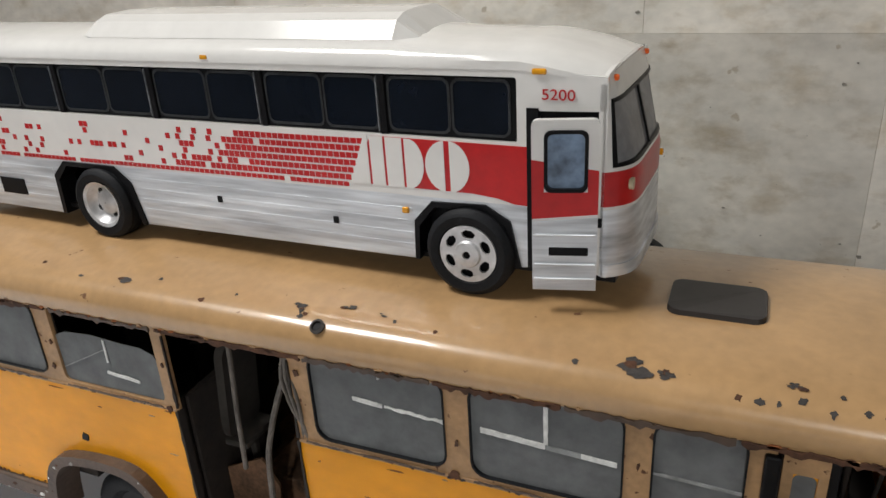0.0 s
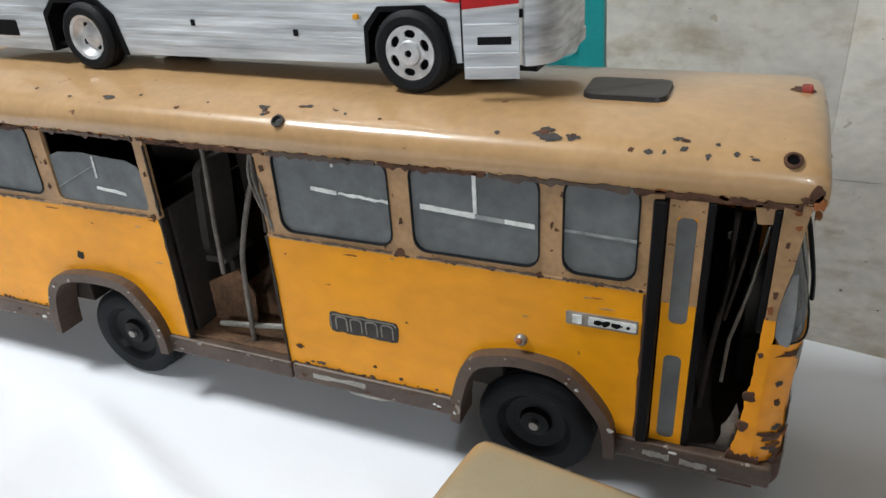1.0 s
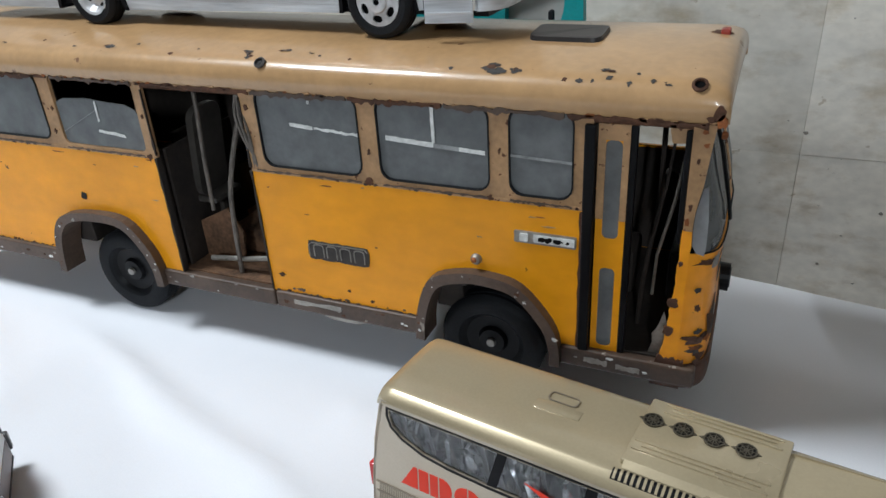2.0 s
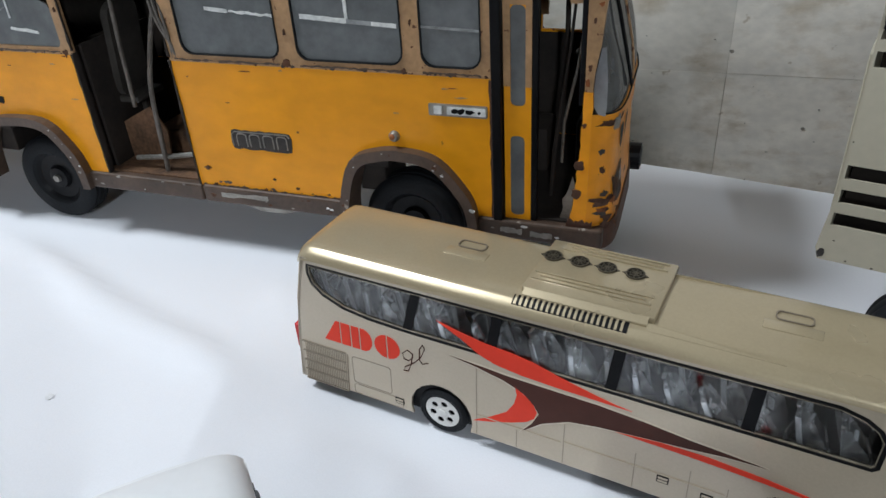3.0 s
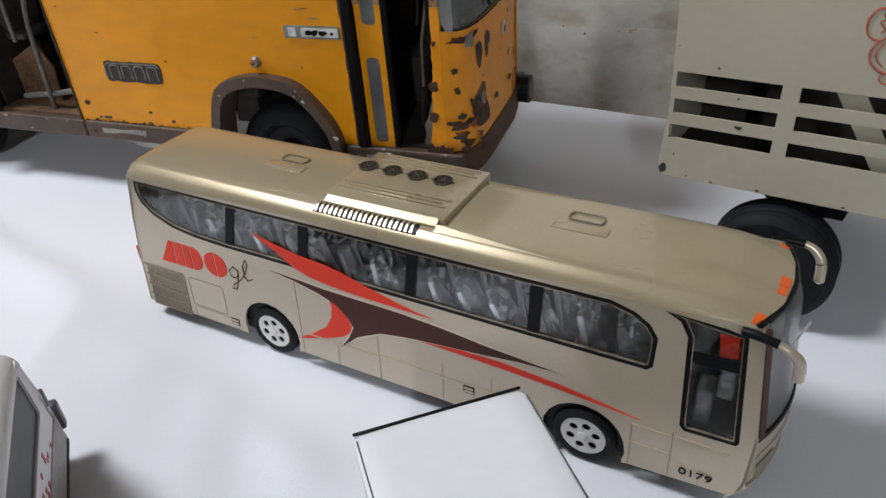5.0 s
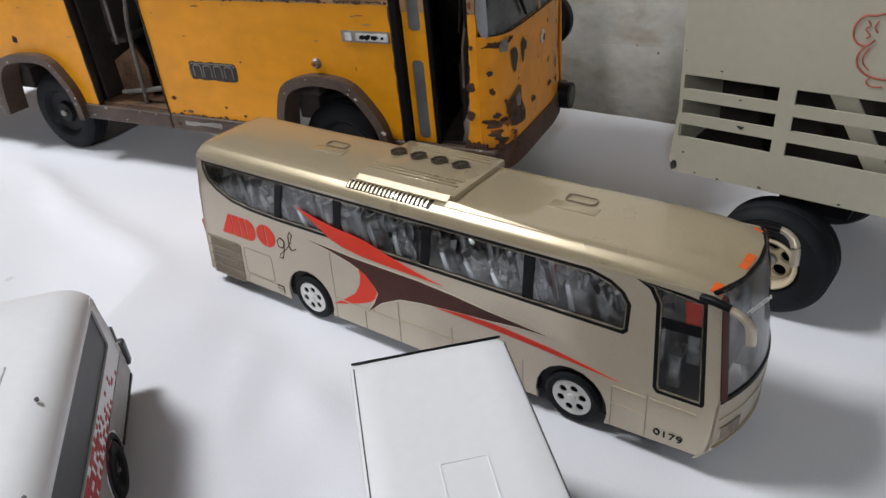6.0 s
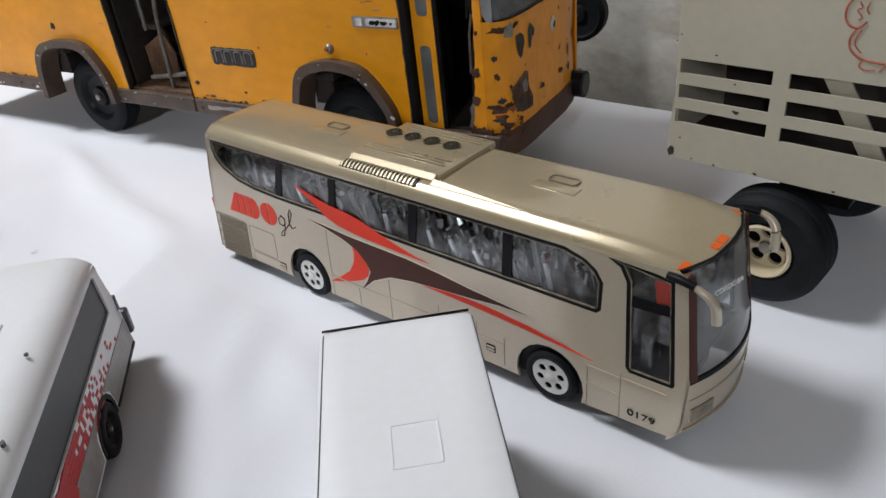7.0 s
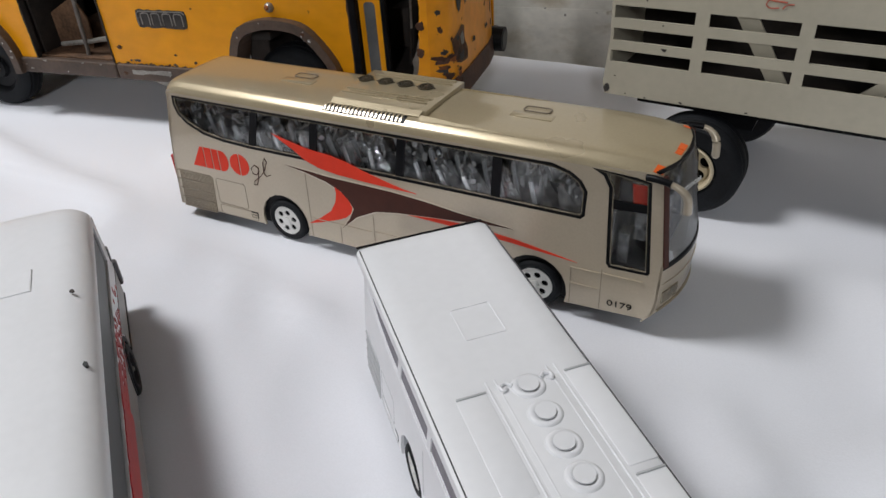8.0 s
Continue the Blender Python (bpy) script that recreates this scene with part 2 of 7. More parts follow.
def part(name, bm, material, parent=None, label="", smooth=False):
    """One mesh object under a thing or a part."""
    bmesh.ops.recalc_face_normals(bm, faces=bm.faces)
    me = bpy.data.meshes.new(name)
    bm.to_mesh(me)
    bm.free()
    me.materials.append(material)
    if smooth:
        me.polygons.foreach_set("use_smooth", [True] * len(me.polygons))
        me.set_sharp_from_angle(angle=radians(38))
    ob = new(name, me)
    ob.parent = parent
    return tagged(ob, label)


def root(name, x, y, z, deg, label, category, group=""):
    ob = new(name)
    ob.empty_display_size = 0.02
    ob.matrix_world = pose(x, y, z, 0, 0, deg)
    return tagged(ob, label, category, group)


def prism(outline, holes=(), s0=0.0, s1=0.002, warp=None, bm=None):
    """A plate in the (u, z) plane between s0 and s1, with openings right through it."""
    own = bmesh.new()
    edges = []
    for loop in (outline, *holes):
        vs = [own.verts.new((u, s0, z)) for u, z in loop]
        edges += [own.edges.new((vs[i], vs[(i + 1) % len(vs)])) for i in range(len(vs))]
    faces = [g for g in bmesh.ops.triangle_fill(own, use_beauty=True, use_dissolve=False, edges=edges)["geom"] if isinstance(g, bmesh.types.BMFace)]
    geo = bmesh.ops.extrude_face_region(own, geom=faces)["geom"]
    for v in geo:
        if isinstance(v, bmesh.types.BMVert):
            v.co.y = s1
    if warp:
        for v in own.verts:
            v.co = Vector(warp(*v.co))
    if bm is None:
        return own
    return merge(bm, own)


def merge(bm, other):
    me = bpy.data.meshes.new("tmp")
    other.to_mesh(me)
    other.free()
    bm.from_mesh(me)
    bpy.data.meshes.remove(me)
    return bm


def rr(u0, z0, u1, z1, r, n=4):
    """A rectangle with rounded corners."""
    out = []
    for cu, cz, a in ((u1 - r, z0 + r, -90), (u1 - r, z1 - r, 0), (u0 + r, z1 - r, 90), (u0 + r, z0 + r, 180)):
        out += [(cu + r * math.cos(radians(a + 90 * i / n)), cz + r * math.sin(radians(a + 90 * i / n))) for i in range(n + 1)]
    return out


def circle(cu, cz, r, n=20, rz=None):
    return [(cu + r * math.cos(2 * math.pi * i / n), cz + (rz or r) * math.sin(2 * math.pi * i / n)) for i in range(n)]


def arc(cu, cz, r, a0, a1, n=10):
    return [(cu + r * math.cos(radians(a0 + (a1 - a0) * i / n)), cz + r * math.sin(radians(a0 + (a1 - a0) * i / n))) for i in range(n + 1)]


def box(x0, y0, z0, x1, y1, z1, b=0.0, bm=None, seg=2):
    own = bmesh.new()
    bmesh.ops.create_cube(own, size=1, matrix=Matrix.Translation(((x0 + x1) / 2, (y0 + y1) / 2, (z0 + z1) / 2)) @ Matrix.Diagonal((x1 - x0, y1 - y0, z1 - z0, 1)))
    if b:
        bmesh.ops.bevel(own, geom=own.edges[:], offset=b, segments=seg, affect="EDGES", profile=0.5)
    return own if bm is None else merge(bm, own)


def tube(pts, r, n=8, bm=None):
    """A round bar along pts; r: its radius, or one for each point."""
    bm = bm or bmesh.new()
    rs = r if isinstance(r, (list, tuple)) else [r] * len(pts)
    pts = [Vector(p) for p in pts]
    rings = []
    for i, p in enumerate(pts):
        d = (pts[min(i + 1, len(pts) - 1)] - pts[max(i - 1, 0)]).normalized()
        a = d.orthogonal().normalized()
        if abs(d.z) < 0.95:
            a = d.cross(Vector((0, 0, 1))).normalized()
        else:
            a = d.cross(Vector((0, 1, 0))).normalized()
        b = d.cross(a)
        rings.append([bm.verts.new(p + rs[i] * (math.cos(2 * math.pi * k / n) * a + math.sin(2 * math.pi * k / n) * b)) for k in range(n)])
    for q, w in zip(rings, rings[1:]):
        for k in range(n):
            bm.faces.new((q[k], q[(k + 1) % n], w[(k + 1) % n], w[k]))
    bm.faces.new(rings[0])
    bm.faces.new(rings[-1])
    return bm


def lathe(profile, cu, cz, n=40, bm=None, caps=True):
    """Turns (radius, s) pairs round an axis across the vehicle."""
    bm = bm or bmesh.new()
    rings = []
    for r, s in profile:
        rings.append([bm.verts.new((cu + r * math.cos(2 * math.pi * k / n), s, cz + r * math.sin(2 * math.pi * k / n))) for k in range(n)])
    for q, w in zip(rings, rings[1:]):
        for k in range(n):
            bm.faces.new((q[k], q[(k + 1) % n], w[(k + 1) % n], w[k]))
    for q in (rings[0], rings[-1]) if caps else ():
        bm.faces.new(q)
    return bm


def grid(f, us, vs, thick=None):
    """A sheet f(u, v) -> place over the given steps; thick: an offset that gives it a back."""
    bm = bmesh.new()
    front = [[bm.verts.new(f(u, v)) for v in vs] for u in us]
    for i in range(len(us) - 1):
        for j in range(len(vs) - 1):
            bm.faces.new((front[i][j], front[i + 1][j], front[i + 1][j + 1], front[i][j + 1]))
    if thick:
        bmesh.ops.recalc_face_normals(bm, faces=bm.faces)
        geo = bmesh.ops.extrude_face_region(bm, geom=bm.faces[:])["geom"]
        back = [v for v in geo if isinstance(v, bmesh.types.BMVert)]
        if isinstance(thick, float):
            bm.normal_update()
            up = sum(v.normal.z for v in back) > 0
            for v, d in [(v, v.normal * (-thick if up else thick)) for v in back]:
                v.co += d
        else:
            for v in back:
                v.co += Vector(thick)
    return bm


def steps(a, b, n):
    return [a + (b - a) * i / n for i in range(n + 1)]


def flow(pts, n=4):
    """A smooth line through the given points."""
    p = [pts[0]] + list(pts) + [pts[-1]]
    out = []
    for i in range(1, len(p) - 2):
        for k in range(n):
            t = k / n
            out.append(tuple(0.5 * (2 * p[i][d] + (p[i + 1][d] - p[i - 1][d]) * t + (2 * p[i - 1][d] - 5 * p[i][d] + 4 * p[i + 1][d] - p[i + 2][d]) * t * t + (3 * p[i][d] - p[i - 1][d] - 3 * p[i + 1][d] + p[i + 2][d]) * t ** 3) for d in range(len(p[i]))))
    return out + [tuple(pts[-1])]


def blot(cu, cz, r, seed, n=14, rough=0.45, flat=1.0):
    """An irregular patch outline."""
    rnd = random.Random(seed)
    k = [1 + rough * (rnd.random() * 2 - 1) for _ in range(n)]
    return [(cu + r * k[i] * math.cos(2 * math.pi * i / n), cz + flat * r * k[i] * math.sin(2 * math.pi * i / n)) for i in range(n)]


def lettering(name, text, height, material, parent, m, label="", shear=0.0, thick=0.0002):
    """Raised characters in the built-in font, as a mesh."""
    cu = bpy.data.curves.new("tmp", "FONT")
    cu.body, cu.size, cu.extrude, cu.align_x, cu.shear = text, height * 1.38, thick, "LEFT", shear
    tmp = new("tmp", cu)
    bpy.context.view_layer.update()
    me = bpy.data.meshes.new_from_object(tmp.evaluated_get(bpy.context.evaluated_depsgraph_get()))
    bpy.data.objects.remove(tmp)
    bpy.data.curves.remove(cu)
    me.name = name
    me.materials.clear()
    me.materials.append(material)
    ob = new(name, me)
    ob.parent = parent
    ob.matrix_local = m
    return tagged(ob, label)


def wheel(parent, u, z, s_out, r, width, rim_r, style, facing=-1, label=""):
    """A tyre, with rim and hub as its parts. facing: -1 if its outer side looks to the near side."""
    f = facing
    e = s_out - f * width

    def y(k):
        return s_out - f * k

    tyre = part("wheel", lathe([(rim_r, y(0.12 * width)), (rim_r + 0.15 * (r - rim_r), y(0.0)), (r * 0.86, y(-0.04 * width)), (r * 0.95, y(0.04 * width)), (r, y(0.17 * width)), (r * 0.985, y(0.33 * width)), (r, y(0.36 * width)), (r, y(0.62 * width)), (r * 0.985, y(0.66 * width)), (r, y(0.70 * width)), (r, y(0.83 * width)), (r * 0.93, e), (rim_r, e), (rim_r, y(0.12 * width))], u, z, 44, None, False), RUBBER, parent, label, True)
    # black backing discs paint the shade behind the rim holes
    if style == "six":
        holes = [circle(u + 0.60 * rim_r * math.cos(i * math.pi / 3 + 0.3), z + 0.60 * rim_r * math.sin(i * math.pi / 3 + 0.3), 0.20 * rim_r, 10) for i in range(6)]
        rim = part("rim", prism(circle(u, z, rim_r * 1.02, 32), holes, y(0.04 * width), y(0.12 * width)), mat_white_rim, tyre, "white wheel disc with six round holes")
        part("hub", lathe([(0.26 * rim_r, y(0.05 * width)), (0.24 * rim_r, y(-0.02 * width)), (0.1 * rim_r, y(-0.05 * width)), (0.02 * rim_r, y(-0.05 * width))], u, z, 12), mat_white_rim, rim)
        part("hole_backing", lathe([(rim_r * 0.97, y(0.2 * width)), (0.01 * rim_r, y(0.2 * width))], u, z, 16), BLACK, tyre)
    elif style == "slots":
        holes = []
        for i in range(6):
            a = i * math.pi / 3 + 0.45
            holes.append([(u + k * rim_r * math.cos(a + d), z + k * rim_r * math.sin(a + d)) for k, d in ((0.58, -0.16), (0.66, -0.32), (0.80, -0.31), (0.88, -0.12), (0.88, 0.12), (0.80, 0.31), (0.66, 0.32), (0.58, 0.16))])
        rim = part("rim", prism(circle(u, z, rim_r * 1.03, 36), holes, y(0.02 * width), y(0.10 * width)), CHROME, tyre, "silver wheel disc with six slots", True)
        part("hub", lathe([(0.50 * rim_r, y(0.03 * width)), (0.44 * rim_r, y(-0.06 * width)), (0.2 * rim_r, y(-0.1 * width)), (0.15 * rim_r, y(-0.1 * width)), (0.14 * rim_r, y(-0.02 * width)), (0.02 * rim_r, y(-0.02 * width))], u, z, 20), CHROME, rim, "", True)
        part("hub_hole", lathe([(0.13 * rim_r, y(-0.06 * width)), (0.01 * rim_r, y(-0.06 * width))], u, z, 12), BLACK, rim)
        part("hole_backing", lathe([(rim_r * 0.97, y(0.2 * width)), (0.01 * rim_r, y(0.2 * width))], u, z, 16), BLACK, tyre)
    elif style == "deep":
        rim = part("rim", lathe([(rim_r * 1.03, y(0.0)), (rim_r * 0.9, y(0.06 * width)), (rim_r * 0.80, y(0.30 * width)), (rim_r * 0.66, y(0.42 * width)), (rim_r * 0.28, y(0.25 * width)), (0.02 * rim_r, y(0.22 * width))], u, z, 32, None, False), CHROME, tyre, "deep dished silver rim", True)
        for i in range(4):
            a = i * math.pi / 2 + 0.5
            part("rim_hole", lathe([(0.15 * rim_r, y(0.37 * width)), (0.01 * rim_r, y(0.365 * width))], u + 0.57 * rim_r * math.cos(a), z + 0.57 * rim_r * math.sin(a), 8), BLACK, tyre)
    elif style == "cream":
        holes = [circle(u + 0.55 * rim_r * math.cos(i * math.pi * 0.4 + 0.3), z + 0.55 * rim_r * math.sin(i * math.pi * 0.4 + 0.3), 0.25 * rim_r, 12) for i in range(5)]
        rim = part("rim", prism(circle(u, z, rim_r * 0.9, 32), holes, y(0.36 * width), y(0.46 * width)), CREAMR, tyre, "cream spoked rim")
        part("rim_lip", lathe([(rim_r * 1.05, y(0.02 * width)), (rim_r * 0.98, y(-0.02 * width)), (rim_r * 0.88, y(0.03 * width)), (rim_r * 0.86, y(0.4 * width)), (rim_r * 1.02, y(0.42 * width))], u, z, 32, None, False), CREAMR, tyre, "", True)
        part("hub", lathe([(0.25 * rim_r, y(0.29 * width)), (0.22 * rim_r, y(0.2 * width)), (0.02 * rim_r, y(0.18 * width))], u, z, 12), STEEL, rim)
        part("hole_backing", lathe([(rim_r * 0.9, y(0.55 * width)), (0.01 * rim_r, y(0.55 * width))], u, z, 16), BLACK, tyre)
    else:
        rim = part("rim", lathe([(rim_r * 1.02, y(0.1 * width)), (rim_r * 0.9, y(0.22 * width)), (rim_r * 0.5, y(0.26 * width)), (rim_r * 0.42, y(0.12 * width)), (0.02 * rim_r, y(0.1 * width))], u, z, 28, None, False), BLACK, tyre, "black painted disc", True)
        part("hub", lathe([(0.16 * rim_r, y(0.14 * width)), (0.14 * rim_r, y(0.0)), (0.02 * rim_r, y(-0.02 * width))], u, z, 12), STEEL, rim, "bright axle nut", True)
    return tyre


mat_white_rim = mat("white_rim_plastic", (0.72, 0.71, 0.68), 0.3, vary=0.04, bump=0.02)

# ---- room ----
TABLE = -0.0045
FLOOR = TABLE - 0.75


def setting(name, bm, material, label, smooth=False):
    return tagged(part(name, bm, material, None, label, smooth), "", name.split("_")[0], "", "structure")


setting("floor", box(-3.2, -3.4, FLOOR - 0.1, 3.2, 1.57, FLOOR), FLOORM, "grey terrazzo floor of the hall")
setting("ceiling", box(-3.2, -3.4, 2.0, 3.2, 1.57, 2.1), PLASTER, "plain white plaster ceiling")
setting("wall_south", box(-3.2, -3.5, FLOOR, 3.2, -3.4, 2.0), PLASTER, "plain plaster wall")
setting("wall_east", box(3.2, -3.4, FLOOR, 3.3, 1.57, 2.0), PLASTER, "plain plaster wall")
wb = bmesh.new()
box(-3.3, -3.4, FLOOR, -3.2, 1.57, 0.35, 0, wb)
box(-3.3, -3.4, 1.9, -3.2, 1.57, 2.0, 0, wb)
box(-3.3, -3.4, 0.35, -3.2, -2.2, 1.9, 0, wb)
box(-3.3, 1.0, 0.35, -3.2, 1.57, 1.9, 0, wb)
setting("wall_west", wb, PLASTER, "plaster wall with a wide window opening")
north = setting("wall_north", box(-3.2, 1.432, FLOOR, 3.2, 1.57, 2.0), CONCRETE, "grey concrete slab wall with stains and pits")
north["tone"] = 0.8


# ---- table and cloth ----
table = root("table", 0.0, 0.0, FLOOR, -9.0, "long wooden display table under a white cloth", "table")
part("tabletop", box(-1.35, -0.75, 0.715, 1.35, 0.535, 0.742, 0.003), WOODM, table)
for tx in (-1.27, 1.27):
    for ty in (-0.67, 0.45):
        part("leg", box(tx - 0.03, ty - 0.03, 0, tx + 0.03, ty + 0.03, 0.715, 0.003), WOODM, table)


# where models stand: ends of each one's middle line and half its width
STANDS = [(-0.62, 0.376, 0.12, 0.376, 0.10), (-0.04, 0.19, 0.32, 0.13, 0.055), (0.20, 0.05, 0.38, -0.20, 0.045), (-0.03, 0.02, 0.21, -0.24, 0.05), (-0.32, 0.08, -0.11, -0.12, 0.05), (0.26, 0.33, 0.75, 0.22, 0.08)]


# soft folds: direction, offset, waviness, height, width
FOLDS = [(0.5, 0.02, 0.012, 0.0045, 0.030), (0.35, 0.33, 0.010, 0.0045, 0.028), (-0.5, 0.25, 0.014, 0.0040, 0.035), (0.9, -0.12, 0.010, 0.0045, 0.030), (0.1, 0.47, 0.012, 0.0050, 0.030), (1.2, 0.10, 0.010, 0.0045, 0.026), (0.40, 0.069, 0.004, 0.0050, 0.022), (0.6, -0.33, 0.012, 0.0040, 0.030), (-0.3, 0.42, 0.015, 0.0040, 0.028), (2.2, -0.22, 0.012, 0.0040, 0.030)]


def cloth_height(x, y):
    """Soft creases in the cloth, flat where the models stand. x, y in the table's own directions."""
    a = radians(-9.0)
    wx, wy = x * math.cos(a) - y * math.sin(a), x * math.sin(a) + y * math.cos(a)
    free = 1.0
    for x0, y0, x1, y1, half in STANDS:
        dx, dy = x1 - x0, y1 - y0
        t = max(0, min(1, ((wx - x0) * dx + (wy - y0) * dy) / (dx * dx + dy * dy)))
        d = math.hypot(wx - x0 - t * dx, wy - y0 - t * dy) - half
        k = max(0, min(1, d / 0.05))
        free = min(free, k * k * (3 - 2 * k))
    free *= max(0.04, min(1, (0.53 - y) / 0.14))
    h = 0.0030 * noise.noise((wx * 4.5 + 1.5 * wy, wy * 3.0, 0.3)) + 0.0012 * noise.noise((wx * 13, wy * 13, 2.0))
    ridge = math.sin(26 * wx + 17 * wy + 4 * noise.noise((wx * 3, wy * 3, 5)))
    fold = max(0, 1 - abs(wx + 0.35 * wy - 0.115 - 0.02 * math.sin(9 * wy)) / 0.035)
    for ang, off, wave, high, wide in FOLDS:
        d = wx * math.cos(ang) + wy * math.sin(ang) - off - wave * math.sin(11 * (wy * math.cos(ang) - wx * math.sin(ang)) + 9 * off)
        k = max(0, 1 - abs(d) / wide)
        h += 2.1 * high * k * k * (3 - 2 * k) * (0.35 + 0.65 * max(0, noise.noise((wx * 5 + off, wy * 5, 7.0)) + 0.5))
    return free * (h + 0.0007 * ridge + 0.0035 * fold * fold * (3 - 2 * fold))


cloth = new("tablecloth")
cloth.matrix_world = pose(0, 0, TABLE, 0, 0, -9.0)
tagged(cloth, "white cotton tablecloth with soft creases over the table", "tablecloth")


def cloth_at(u, v):
    x = max(-1.36, min(1.36, u))
    y = max(-0.76, min(0.545, v))
    over = (abs(u) - 1.36 if abs(u) > 1.36 else 0) + (-0.76 - v if v < -0.76 else 0) + (v - 0.545 if v > 0.545 else 0)
    h = cloth_height(x, y) - 0.0002
    if over > 0:
        h -= over
        k = 0.012 * math.sin(22 * (x + y)) * min(1, over * 4)
        return (x + (k + 0.004 if u > 1.36 else -k - 0.004 if u < -1.36 else 0), y + (k + 0.004 if v > 0.545 else -k - 0.004 if v < -0.76 else 0), h)
    return (x, y, h)


part("cloth_sheet", grid(cloth_at, steps(-1.66, -1.361, 6) + steps(-1.36, 1.36, 260) + steps(1.361, 1.66, 6), steps(-1.06, -0.761, 6) + steps(-0.76, 0.545, 130) + steps(0.546, 0.84, 6)), CLOTH, cloth, "", True)

STAIN = mat("grey_smudge", (0.73, 0.735, 0.76), 0.9, vary=0.1, coarse=90, bump=0.1)
for k, (sx, sy, sr) in enumerate(((-0.223, 0.064, 0.0030),)):
    part("cloth_stain", grid(lambda a, r: (sx + sr * r * math.cos(a), sy + sr * r * math.sin(a), cloth_height(sx + sr * r * math.cos(a), sy + sr * r * math.sin(a)) + 0.0002), steps(0, 6.0, 9), (0.1, 0.5, 1.0)), STAIN, cloth, "faint grey smudge")

# ---- yellow city bus ----


